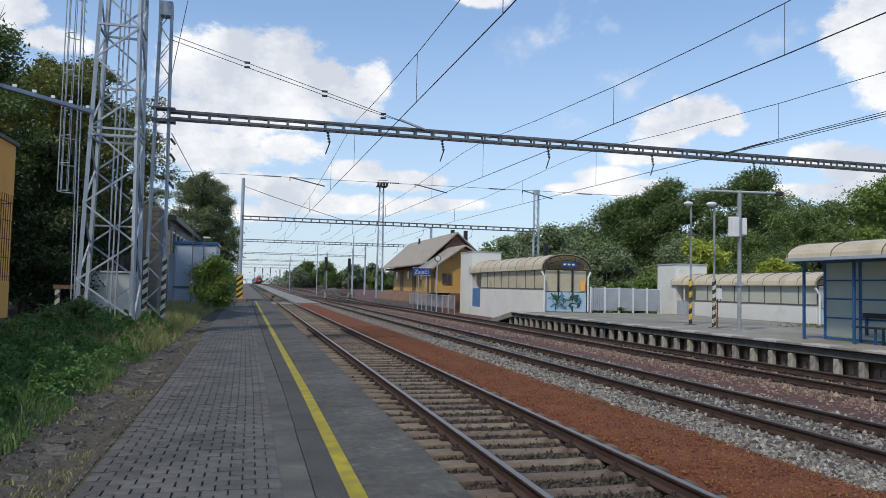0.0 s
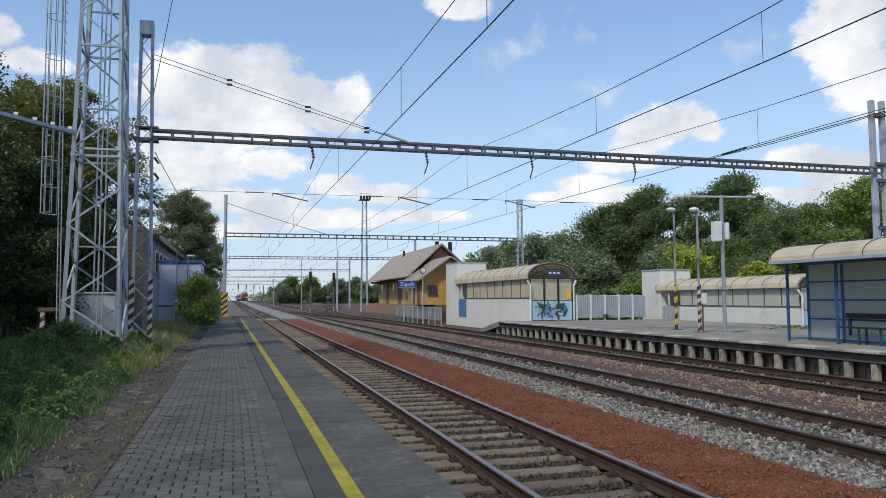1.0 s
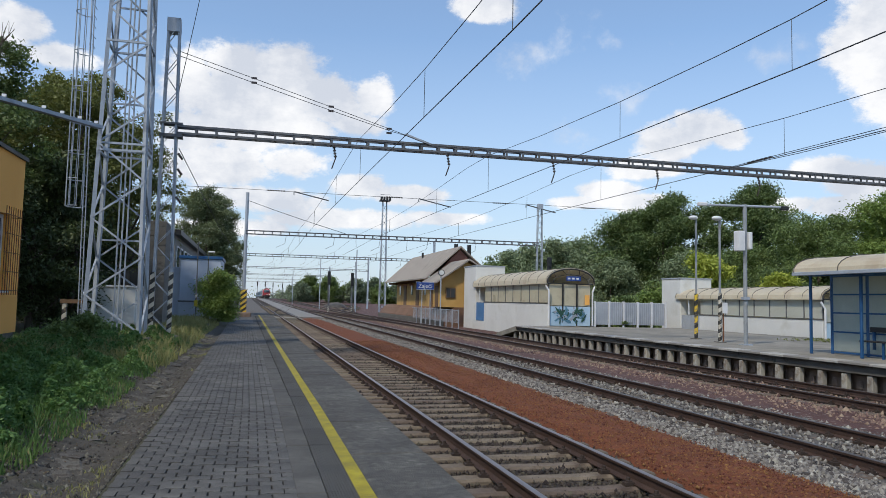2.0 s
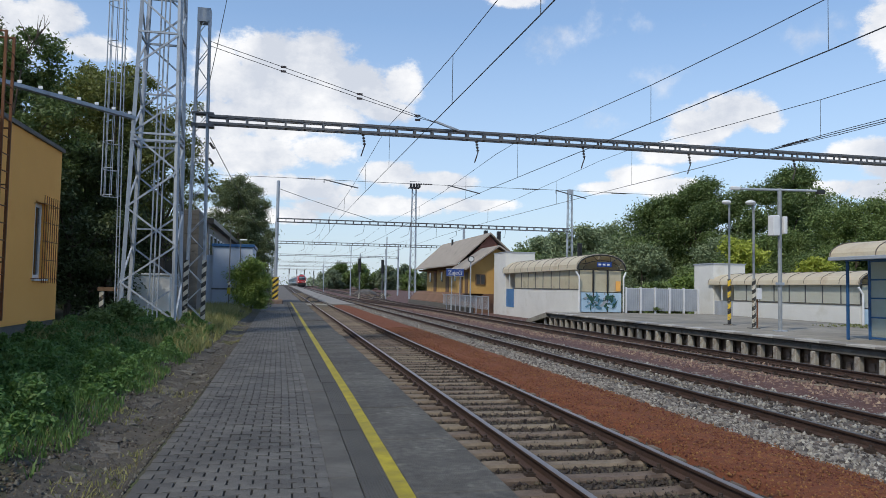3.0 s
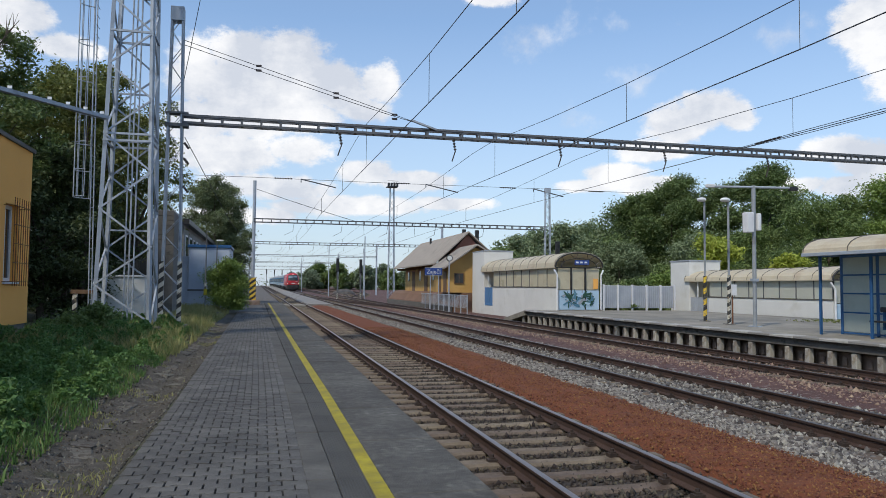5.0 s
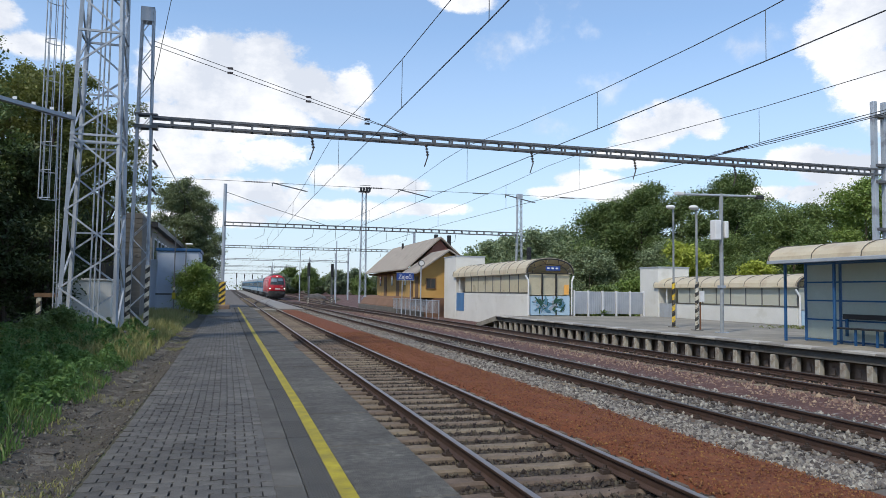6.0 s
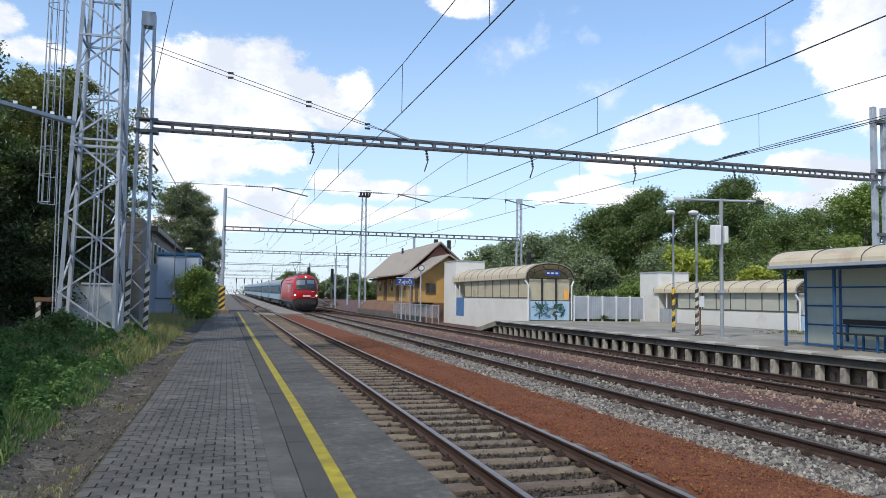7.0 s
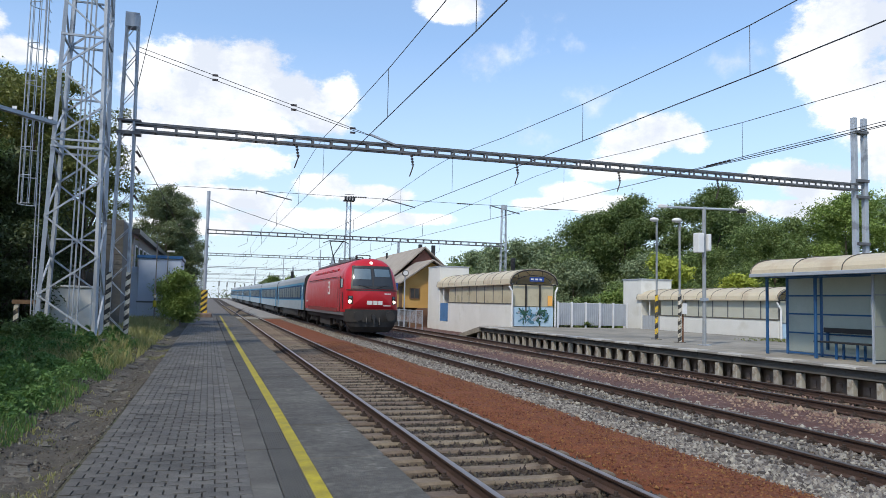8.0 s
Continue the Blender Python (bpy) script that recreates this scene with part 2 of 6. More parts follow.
M = dict(
    ground=pbr("meadow_earth", (.09, .10, .04), (.17, .15, .08), .15, .95, bump=.6, fine=6),
    bank=pbr("bank_earth", (.04, .042, .022), (.085, .075, .045), 1.6, .95, bump=1, fine=30, spots=(.05, .07, .02)),
    gutter=pbr("gutter_dirt", (.038, .034, .027), (.105, .095, .078), 6, .95, bump=1, fine=45, spots=(.055, .055, .03), spot_scale=2.5),
    gutter_slab=pbr("silted_slab", (.075, .069, .058), (.18, .168, .148), 5, .92, bump=.9, fine=45, spots=(.07, .06, .046), spot_scale=7, spot_cut=.52, vary=.3),
    rubble=pbr("gutter_rubble", (.035, .031, .026), (.17, .16, .14), 9, .95, bump=.6, fine=60, island=.8),
    litter=pbr("leaf_litter_brown", (.05, .036, .022), (.12, .09, .056), 9, .95, island=.5),
    dock=pbr("dock_earth", (.15, .085, .055), (.22, .13, .09), .8, .95, bump=.6, fine=12, spots=(.10, .09, .05)),
    cinder=pbr("red_brown_cinder", (.11, .029, .008), (.20, .058, .016), 6, .95, bump=1, fine=38, spots=(.11, .045, .022), spot_scale=5),
    maroon=pbr("maroon_cinder", (.075, .034, .028), (.12, .06, .05), 1.4, .95, bump=1, fine=45, spots=(.24, .2, .18), spot_scale=7),
    dark_bed=pbr("oily_ballast", (.024, .018, .014), (.056, .042, .031), 2.2, .95, bump=1, fine=40, spots=(.045, .045, .028), spot_scale=2),
    grey_bed=pbr("grey_ballast_bed", (.085, .077, .069), (.155, .143, .13), 2.5, .95, bump=1, fine=35, spots=(.12, .095, .078), spot_scale=2),
    stone=pbr("ballast_stone", (.11, .10, .09), (.285, .265, .24), 9, .9, bump=.5, fine=60, island=.75),
    dark_stone=pbr("oily_stone", (.034, .027, .021), (.085, .066, .05), 9, .9, bump=.5, fine=60, island=.75),
    rust_stone=pbr("rusty_stone", (.14, .085, .066), (.27, .185, .15), 9, .9, bump=.5, fine=60, island=.6),
    cinder_stone=pbr("cinder_crumb", (.15, .058, .025), (.22, .09, .042), 12, .95, bump=.5, fine=70, island=.5),
    rail=pbr("rusty_rail_side", (.04, .022, .016), (.075, .043, .031), 6, .75, .1, .4, 50),
    rail_top=pbr("worn_rail_head", (.20, .175, .165), (.31, .28, .265), 4, .42, .6),
    rail_dull=pbr("brown_rail_head", (.11, .085, .07), (.18, .145, .12), 4, .4, .7),
    sleeper=pbr("concrete_sleeper", (.105, .08, .057), (.22, .175, .13), 4, .9, bump=.6, spots=(.085, .062, .045), spot_scale=2.6, vary=.25),
    clip=pbr("rail_fastening", (.035, .025, .02), (.07, .05, .04), 8, .8, .2),
    concrete=pbr("weathered_concrete", (.085, .083, .077), (.18, .175, .162), 2.0, .9, bump=.45, fine=60, spots=(.07, .068, .062), spot_scale=2.2, vary=.12, stains=1.8),
    slab=pbr("edge_slab_concrete", (.065, .063, .057), (.20, .193, .176), 11, .86, bump=.9, fine=60, spots=(.27, .265, .235), spot_scale=3.5, spot_cut=.60, vary=.14, stains=1.6),
    tactile=pbr("dark_tactile_concrete", (.058, .06, .061), (.09, .091, .09), 1.6, .9, bump=.4, fine=60, vary=.12),
    paver=pbr("grey_paver", (.078, .075, .069), (.19, .183, .17), 5, .72, bump=.4, fine=90, vary=.2, spots=(.14, .135, .125), spot_scale=4, stains=1.1),
    paver_rest=pbr("grey_paver_far", (.078, .075, .069), (.19, .183, .17), 1.5, .72, bump=.4, fine=60, island=.2, stains=1.1),
    joint=pbr("dark_joint_sand", (.014, .013, .012), (.028, .026, .022), 8, .98),
    yellow=pbr("worn_yellow_line_paint", (.36, .30, .012), (.50, .42, .02), 3, .7, bump=.3, fine=60, spots=(.20, .18, .07), spot_scale=9, spot_cut=.60, stains=3.0),
    far_plat=pbr("light_platform_paving", (.27, .25, .205), (.40, .375, .32), 2.2, .92, bump=.3, fine=30, spots=(.2, .19, .16), spot_scale=.8, stains=.5),
    far_edge=pbr("platform_edge_beam", (.085, .08, .07), (.16, .15, .135), 1.5, .92, bump=.5, spots=(.05, .05, .045), spot_scale=3),
    edge_white=pbr("worn_white_edge_paint", (.34, .33, .31), (.46, .45, .42), 2, .85, spots=(.22, .21, .19), spot_scale=5),
    edge_grey=pbr("bare_edge_slab", (.20, .19, .175), (.27, .26, .24), 2, .9),
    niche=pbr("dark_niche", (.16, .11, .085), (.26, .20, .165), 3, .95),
    pier=pbr("platform_pier", (.29, .275, .24), (.39, .37, .33), 3, .9, bump=.4, spots=(.22, .18, .14), spot_scale=3, vary=.2),
    steel=pbr("galvanised_steel", (.32, .365, .42), (.43, .475, .535), 1.5, .55, .1, .1, 30, spots=(.20, .22, .25)),
    pole=pbr("dull_zinc_pole", (.24, .265, .285), (.33, .355, .375), 2, .6, .1, .1, 30, spots=(.19, .20, .21)),
    steel_dark=pbr("weathered_steel", (.10, .105, .115), (.17, .175, .185), 2, .6, .3, .1, 30),
    wire=pbr("oxidised_wire", (.05, .057, .064), (.085, .092, .10), 5, .6, .3),
    insul=pbr("brown_insulator", (.03, .02, .018), (.06, .04, .03), 5, .35),
    rust=pbr("rusty_ladder", (.13, .055, .025), (.21, .09, .04), 5, .85, .1, .4),
    orange=pbr("ochre_render", (.88, .43, .10), (.92, .47, .125), .7, .9, bump=.25, fine=120, spots=(.80, .38, .09), spot_scale=.5),
    plinth=pbr("grey_plinth", (.14, .135, .125), (.2, .19, .175), 2, .9, bump=.4),
    black=pbr("black_trim", (.015, .015, .016), (.03, .03, .03), 4, .5),
    white=pbr("white_render", (.64, .64, .61), (.72, .72, .69), .8, .85, bump=.15, fine=80, spots=(.56, .555, .51), spot_scale=.7),
    white_frame=pbr("white_frame_paint", (.66, .67, .68), (.76, .77, .78), 3, .5),
    pane=glass("dark_window_pane", (.03, .035, .04), .06, 1.0),
    poly=pbr("tan_polycarbonate", (.74, .66, .50), (.80, .73, .57), 1.2, .4, spots=(.62, .53, .39), spot_scale=.9, thin=.38),
    poly_wall=pbr("yellowed_glazing", (.62, .56, .40), (.70, .64, .47), .8, .3, spots=(.54, .48, .35), thin=.25),
    poly_wall_g=pbr("greenish_glazing", (.56, .57, .49), (.64, .65, .57), .8, .3, thin=.25),
    shelter_glass=pbr("grey_milky_glass", (.52, .57, .53), (.60, .65, .60), .6, .25, thin=.55, alpha=.80),
    blue=pbr("blue_paint", (.018, .085, .22), (.03, .115, .28), 3, .45, .1),
    blue_light=pbr("light_blue_panel", (.40, .56, .70), (.48, .64, .76), 1, .6),
    blue_gate=pbr("blue_gate_panel", (.06, .17, .36), (.09, .22, .43), 2, .55),
    hut_blue=pbr("grey_blue_sheet", (.40, .47, .59), (.46, .53, .65), 1, .6, spots=(.35, .41, .51)),
    fence=pbr("grey_fence_panel", (.33, .36, .40), (.42, .45, .49), 1.5, .6),
    stripe_y=striped("yellow_black_stripes", (.62, .42, .03), (.02, .02, .02), .35),
    stripe_w=striped("white_black_stripes", (.50, .48, .41), (.025, .025, .025), .24),
    brick=pbr("red_brown_brick", (.31, .135, .10), (.39, .18, .14), 5, .9, bump=.5, fine=20),
    shed_wall=pbr("ochre_shed_render", (.50, .30, .09), (.58, .37, .13), .8, .9, bump=.2, spots=(.40, .24, .09)),
    roof=pbr("weathered_roof_tiles", (.27, .235, .20), (.37, .33, .28), 1.2, .9, bump=.8, fine=9, spots=(.20, .175, .15)),
    wood=pbr("old_door_wood", (.12, .07, .04), (.18, .11, .06), 4, .8, stretch=(4, 4, .5)),
    sign_blue=pbr("sign_blue", (.01, .045, .22), (.015, .055, .26), 2, .4),
    bark=pbr("grey_bark", (.07, .055, .04), (.13, .105, .08), 4, .95, bump=1, fine=20, stretch=(1, 1, .3)),
    loco=pbr("traffic_red_paint", (.43, .010, .020), (.50, .014, .025), 1.6, .36, .0, .05, 30, spots=(.36, .014, .02), spot_scale=2.5, spot_cut=.6),
    loco_grey=pbr("underframe_grey", (.016, .015, .015), (.038, .034, .031), 2, .7),
    loco_roof=pbr("roof_gear_grey", (.10, .10, .11), (.17, .17, .18), 2, .6),
    coach_blue=pbr("coach_dark_blue", (.008, .045, .12), (.012, .06, .15), .5, .6, spec=.12),
    coach_grey=pbr("coach_light_grey", (.27, .33, .375), (.34, .40, .445), .5, .6, spec=.15, spots=(.24, .285, .32), spot_scale=.6),
    coach_roof=pbr("coach_roof_grey", (.22, .24, .26), (.30, .32, .34), .5, .5),
    coach_light=pbr("coach_light_blue", (.07, .23, .37), (.10, .27, .42), .5, .6, spec=.15),
    coach_pane=pbr("coach_dark_glass", (.018, .028, .036), (.035, .048, .058), .4, .35, spec=.2),
    # bluish reflection painted on the windscreen; also the grey of the marker lamps
    glass_sheen=pbr("blue_grey_glass_sheen", (.075, .125, .17), (.11, .165, .21), 2, .5),
    grime=pbr("grimy_red", (.15, .03, .028), (.26, .035, .03), 3, .7, stretch=(1, .3, 2)),
    headlight=glow("lit_headlamp", (1.0, .90, .66), 3.2),
    head_dim=glow("lit_top_lamp", (1.0, .8, .7), 1.0),
)


def leaf_material(name, a, b, sub=0.25):
    m = bpy.data.materials.new(name)
    m.use_nodes = True
    nt = m.node_tree
    N, L = nt.nodes.new, nt.links.new
    bs = nt.nodes["Principled BSDF"]
    g, n, tc = N("ShaderNodeNewGeometry"), N("ShaderNodeTexNoise"), N("ShaderNodeTexCoord")
    n.inputs["Scale"].default_value = 0.5
    L(tc.outputs["Object"], n.inputs["Vector"])
    add = N("ShaderNodeMath")
    add.operation = "ADD"
    L(g.outputs["Random Per Island"], add.inputs[0])
    L(n.outputs[0], add.inputs[1])
    mr = N("ShaderNodeMapRange")
    mr.inputs[1].default_value, mr.inputs[2].default_value = 0.35, 1.2
    L(add.outputs[0], mr.inputs[0])
    mx = N("ShaderNodeMix")
    mx.data_type = "RGBA"
    L(mr.outputs[0], mx.inputs["Factor"])
    mx.inputs[6].default_value, mx.inputs[7].default_value = (*a, 1), (*b, 1)
    L(mx.outputs[2], bs.inputs["Base Color"])
    bs.inputs["Roughness"].default_value = 0.6
    tr, ad = N("ShaderNodeBsdfTranslucent"), N("ShaderNodeMixShader")
    L(mx.outputs[2], tr.inputs["Color"])
    ad.inputs[0].default_value = sub
    L(bs.outputs[0], ad.inputs[1])
    L(tr.outputs[0], ad.inputs[2])
    L(ad.outputs[0], nt.nodes["Material Output"].inputs["Surface"])
    return m


LEAF = dict(
    # darker copy of the leaves: shade under the canopy is put into the colour
    shade=leaf_material("shade_darkened_leaves", (.032, .05, .018), (.085, .115, .04)),
    dark=leaf_material("dark_leaves", (.058, .096, .032), (.145, .205, .064), .3),
    mid=leaf_material("green_leaves", (.075, .12, .036), (.18, .25, .075), .3),
    light=leaf_material("light_leaves", (.10, .165, .036), (.235, .325, .078), .3),
    yellow=leaf_material("yellow_green_leaves", (.24, .30, .04), (.42, .47, .08), .35),
    birch=leaf_material("birch_leaves", (.075, .102, .045), (.19, .23, .11), .28),
    silver=leaf_material("silver_leaves", (.11, .16, .075), (.24, .30, .16)),
    # paler than the other greens: distance haze is put into the leaf colour
    far=leaf_material("haze_paled_leaves", (.12, .165, .10), (.20, .25, .15)),
    grass=leaf_material("grass_blades", (.036, .10, .024), (.115, .205, .05), .32),
    weed=leaf_material("broad_weed_leaves", (.043, .115, .03), (.13, .24, .062), .32),
    olive=leaf_material("olive_leaves", (.08, .10, .028), (.20, .22, .06), .35),
    # dry gutter tufts, and bank grass with sunlight put into this pale colour
    dry=leaf_material("dry_and_sunlit_blades", (.17, .185, .06), (.33, .32, .13), .38),
)


# ---- mesh helpers ----
def bend(y):
    """The line turns half a degree to the left far out."""
    return 0.0 if y < 75 else -0.0108 * (y - 75) * min(1.0, (y - 75) / 50)


def rise(y):
    """Far out the line climbs a little."""
    return 0.0 if y < 90 else min(1.5, 0.0065 * (y - 90))


def mesh_of(bm, material):
    me = bpy.data.meshes.new("mesh")
    bm.to_mesh(me)
    bm.free()
    for m in (material if isinstance(material, (list, tuple)) else (material,)):
        me.materials.append(m)
    return me


def part(name, bm, material, parent=None, label="", at=None):
    ob = new(name, mesh_of(bm, material))
    if parent:
        ob.parent = parent
    if at is not None:
        ob.matrix_basis = at
    if label:
        tagged(ob, label)
    return ob


def share(name, me, parent, at):
    ob = new(name, me)
    ob.parent = parent
    ob.matrix_basis = at
    return ob


def pydata(name, verts, faces, material, parent=None, smooth=False):
    me = bpy.data.meshes.new(name)
    me.from_pydata(verts, [], faces)
    me.update()
    for m in (material if isinstance(material, (list, tuple)) else (material,)):
        me.materials.append(m)
    if smooth:
        me.shade_smooth()
    ob = new(name, me)
    if parent:
        ob.parent = parent
    return ob


def box(bm, x0, y0, z0, x1, y1, z1, m=None, bevel=0.0):
    c = Matrix.Translation(((x0 + x1) / 2, (y0 + y1) / 2, (z0 + z1) / 2)) @ Matrix.Diagonal((abs(x1 - x0), abs(y1 - y0), abs(z1 - z0), 1))
    vs = bmesh.ops.create_cube(bm, size=1, matrix=(m @ c) if m else c)["verts"]
    if bevel:
        es = list({e for v in vs for e in v.link_edges})
        bmesh.ops.bevel(bm, geom=es, offset=bevel, segments=1, affect="EDGES")


def bar(bm, a, b, r=0.03, n=6, r2=None):
    a, b = Vector(a), Vector(b)
    d = b - a
    m = Matrix.Translation((a + b) / 2) @ d.to_track_quat("Z", "Y").to_matrix().to_4x4()
    bmesh.ops.create_cone(bm, cap_ends=True, segments=n, radius1=r, radius2=r if r2 is None else r2, depth=d.length, matrix=m)


def angle_bar(bm, a, b, w=0.08, t=None):
    """A straight flat or square bar from a to b."""
    a, b = Vector(a), Vector(b)
    d = b - a
    m = Matrix.Translation((a + b) / 2) @ d.to_track_quat("Z", "Y").to_matrix().to_4x4() @ Matrix.Diagonal((w, t or w, d.length, 1))
    bmesh.ops.create_cube(bm, size=1, matrix=m)


def boxes(name, material, rows, parent=None, label="", bevel=0.0, at=None):
    bm = bmesh.new()
    for r in rows:
        box(bm, *r, bevel=bevel)
    return part(name, bm, material, parent, label, at)


def bars(name, material, rows, parent=None, label="", n=6):
    bm = bmesh.new()
    for a, b, r in rows:
        bar(bm, a, b, r, n)
    return part(name, bm, material, parent, label)


def loft(bm, rings, cap=True, close=True):
    """Skin through rings of equal length."""
    vs = [[bm.verts.new(p) for p in ring] for ring in rings]
    n = len(rings[0])
    for a, b in zip(vs, vs[1:]):
        for i in range(n if close else n - 1):
            j = (i + 1) % n
            bm.faces.new((a[i], a[j], b[j], b[i]))
    if cap:
        bm.faces.new(list(reversed(vs[0])))
        bm.faces.new(vs[-1])
    bmesh.ops.recalc_face_normals(bm, faces=bm.faces)


def thing(name, label, category, at=None, group=""):
    ob = new(name)
    ob.empty_display_size = 0.2
    if at is not None:
        ob.matrix_basis = at
    return tagged(ob, label, category, group)


def letters(text, size, material, parent, at, depth=0.004):
    cu = bpy.data.curves.new("lettering", "FONT")
    cu.body, cu.size, cu.extrude, cu.align_x, cu.align_y = text, size, depth, "CENTER", "CENTER"
    ob = new("lettering_curve", cu)
    me = bpy.data.meshes.new_from_object(ob.evaluated_get(bpy.context.evaluated_depsgraph_get()))
    bpy.data.objects.remove(ob)
    me.materials.clear()
    me.materials.append(material)
    out = new("lettering", me)
    out.parent = parent
    out.matrix_basis = at
    return out


# ---- ground and track bed ----
RAIL_Z = -0.27
TRACKS = (3.495, 8.255, 12.8)


def bank_height(x, y):
    """Grass bank beside the paved path, dipping into a gutter at the path's edge."""
    xs = (-60, -12, -5.0, -3.4, -2.5, -1.95, -1.6, -1.35, -1.12, -1.0)
    zs = (0.4, 0.24, 0.20, 0.23, 0.13, -0.02, -0.10, -0.10, -0.03, -0.06)
    h = float(np.interp(x, xs, zs))
    if x < -1.2:
        k = min(1.0, (-1.2 - x) / 1.5)
        h += (noise.noise(Vector((x * .7, y * .35, 0))) * .10 + noise.noise(Vector((x * 2.3, y * 1.9, 4))) * .04) * (0.3 + 0.7 * k)
    return h


def strip(name, xs, ys, height, material, label, category="ground"):
    """A sheet over the crossings of xs and ys that follows the line's bend."""
    verts = [(x + bend(y), y, height(x, y) + rise(y)) for y in ys for x in xs]
    n = len(xs)
    faces = [(j * n + i, j * n + i + 1, (j + 1) * n + i + 1, (j + 1) * n + i) for j in range(len(ys) - 1) for i in range(n - 1)]
    ob = pydata(name, verts, faces, material, smooth=True)
    return tagged(ob, label, category, kind="structure")


def spaced(a, b, near, far):
    out, y = [a], a
    while y < b:
        y += near + (far - near) * max(0.0, min(1.0, (y - 12) / 120))
        out.append(min(y, b))
    return out


tagged(pydata("ground", [(-1500, -600, -.62), (1500, -600, -.62), (1500, 3500, -.62), (-1500, 3500, -.62)], [(0, 1, 2, 3)], M["ground"]),
       "flat dry grass and bare earth round the station", "ground", kind="structure")


def lumpy(z, amp, f=3.0):
    return lambda x, y: z + amp * noise.noise(Vector((x * f, y * f, z * 9)))


Y_BED = spaced(-6, 900, .22, 14)
strip("trackbed", np.linspace(1.80, 5.05, 15).tolist(), Y_BED, lambda x, y: -.495 - .03 * (abs(x - 3.495) > 1.3) + .014 * noise.noise(Vector((x * 5, y * 5, 1))), M["dark_bed"],
      "oily brown ballast packed between the near rails")
strip("cinder_strip", np.linspace(4.75, 6.75, 11).tolist(), Y_BED,
      lambda x, y: -.40 - .09 * ((x - 5.6) / 1.1) ** 2 + .018 * noise.noise(Vector((x * 2.2, y * 1.3, 2))) - (.06 if x < 4.9 else 0), M["cinder"], "red-brown cinder path between two tracks")
strip("ballast_bed", np.linspace(6.2, 10.3, 17).tolist(), Y_BED,
      lambda x, y: -.455 - .10 * max(0, abs(x - 8.255) - 1.45) ** 1.4 + .03 * noise.noise(Vector((x * 4, y * 4, 3))), M["grey_bed"], "pale grey crushed stone under the middle track")
strip("cinder_strip_maroon", np.linspace(9.7, 11.7, 9).tolist(), Y_BED, lambda x, y: -.455 + .02 * noise.noise(Vector((x * 2, y, 5))), M["maroon"], "maroon cinder between the middle and far tracks")
strip("ballast_bed_far", np.linspace(11.1, 14.56, 11).tolist(), Y_BED,
      lambda x, y: -.465 - .08 * max(0, abs(x - 12.8) - 1.4) ** 1.4 + .025 * noise.noise(Vector((x * 4, y * 4, 6))), M["dark_bed"], "brown ballast under the track at the far platform")
strip("yard_ground", np.linspace(14.4, 60, 12).tolist(), spaced(43.5, 900, 1.5, 14), lumpy(-.5, .08, .3), M["maroon"], "brown cinder yard beyond the platform's end")

ICO = bmesh.new()
bmesh.ops.create_icosphere(ICO, subdivisions=1, radius=1)
ICO_V = np.array([v.co[:] for v in ICO.verts])
ICO_F = np.array([[v.index for v in f.verts] for f in ICO.faces])
ICO.free()
OCT_V = np.array([(1, 0, 0), (0, 1, 0), (-1, 0, 0), (0, -1, 0), (0, 0, 1), (0, 0, -1)], float)
OCT_F = np.array([(0, 1, 4), (1, 2, 4), (2, 3, 4), (3, 0, 4), (1, 0, 5), (2, 1, 5), (3, 2, 5), (0, 3, 5)])


def scatter_stones(name, count, place, size, material, label, seed, shape=(OCT_V, OCT_F)):
    rng = np.random.default_rng(seed)
    pts = place(rng, count)
    sv, sf = shape
    n, q = len(pts), len(sv)
    s = size[0] + (size[1] - size[0]) * rng.random((n, 1, 1)) ** 2
    v = sv[None] * (1 + .38 * rng.standard_normal((n, q, 1)).clip(-1.6, 1.6)) * s * (0.65 + .7 * rng.random((n, 1, 3)))
    a = rng.random(n) * 6.283
    c, d = np.cos(a)[:, None], np.sin(a)[:, None]
    v = np.stack([v[..., 0] * c - v[..., 1] * d, v[..., 0] * d + v[..., 1] * c, v[..., 2]], -1) + pts[:, None, :]
    f = (sf[None] + (np.arange(n) * q)[:, None, None]).reshape(-1, 3)
    me = bpy.data.meshes.new(name)
    me.vertices.add(n * q)
    me.vertices.foreach_set("co", v.astype(np.float32).ravel())
    me.loops.add(f.size)
    me.loops.foreach_set("vertex_index", f.astype(np.int32).ravel())
    me.polygons.add(len(f))
    me.polygons.foreach_set("loop_start", np.arange(0, f.size, 3, dtype=np.int32))
    me.update(calc_edges=True)
    me.materials.append(material)
    return tagged(new(name, me), label, "gravel", kind="stuff")


def near_y(rng, n, y0, y1, power=2.0):
    return y0 + (y1 - y0) * rng.random(n) ** power


def stones_middle(rng, n):
    y = near_y(rng, n, 6.5, 75, 1.7)
    x = 8.255 + 1.95 * (rng.random(n) * 2 - 1)
    edge = rng.random(n) < .45
    x = np.where(edge, 6.85 - .42 * np.abs(rng.standard_normal(n)).clip(0, 1.9) + .25 * rng.random(n), x)
    z = -.455 - .10 * np.maximum(0, np.abs(x - 8.255) - 1.45) ** 1.4 + .012
    return np.c_[x, y, z]


def stones_far(rng, n):
    y = near_y(rng, n, 9, 70, 1.5)
    x = 12.8 + 1.6 * (rng.random(n) * 2 - 1)
    x = np.where(rng.random(n) < .4, 11.25 + .35 * rng.standard_normal(n), x)
    return np.c_[x, y, np.full(n, -.465)]


def stones_near(rng, n):
    y = near_y(rng, n, 3.2, 34, 1.6)
    x = 1.9 + 3.1 * rng.random(n)
    z = np.where(np.abs(x - 3.495) < 1.3, -.484, -.510)
    return np.c_[x, y, z]


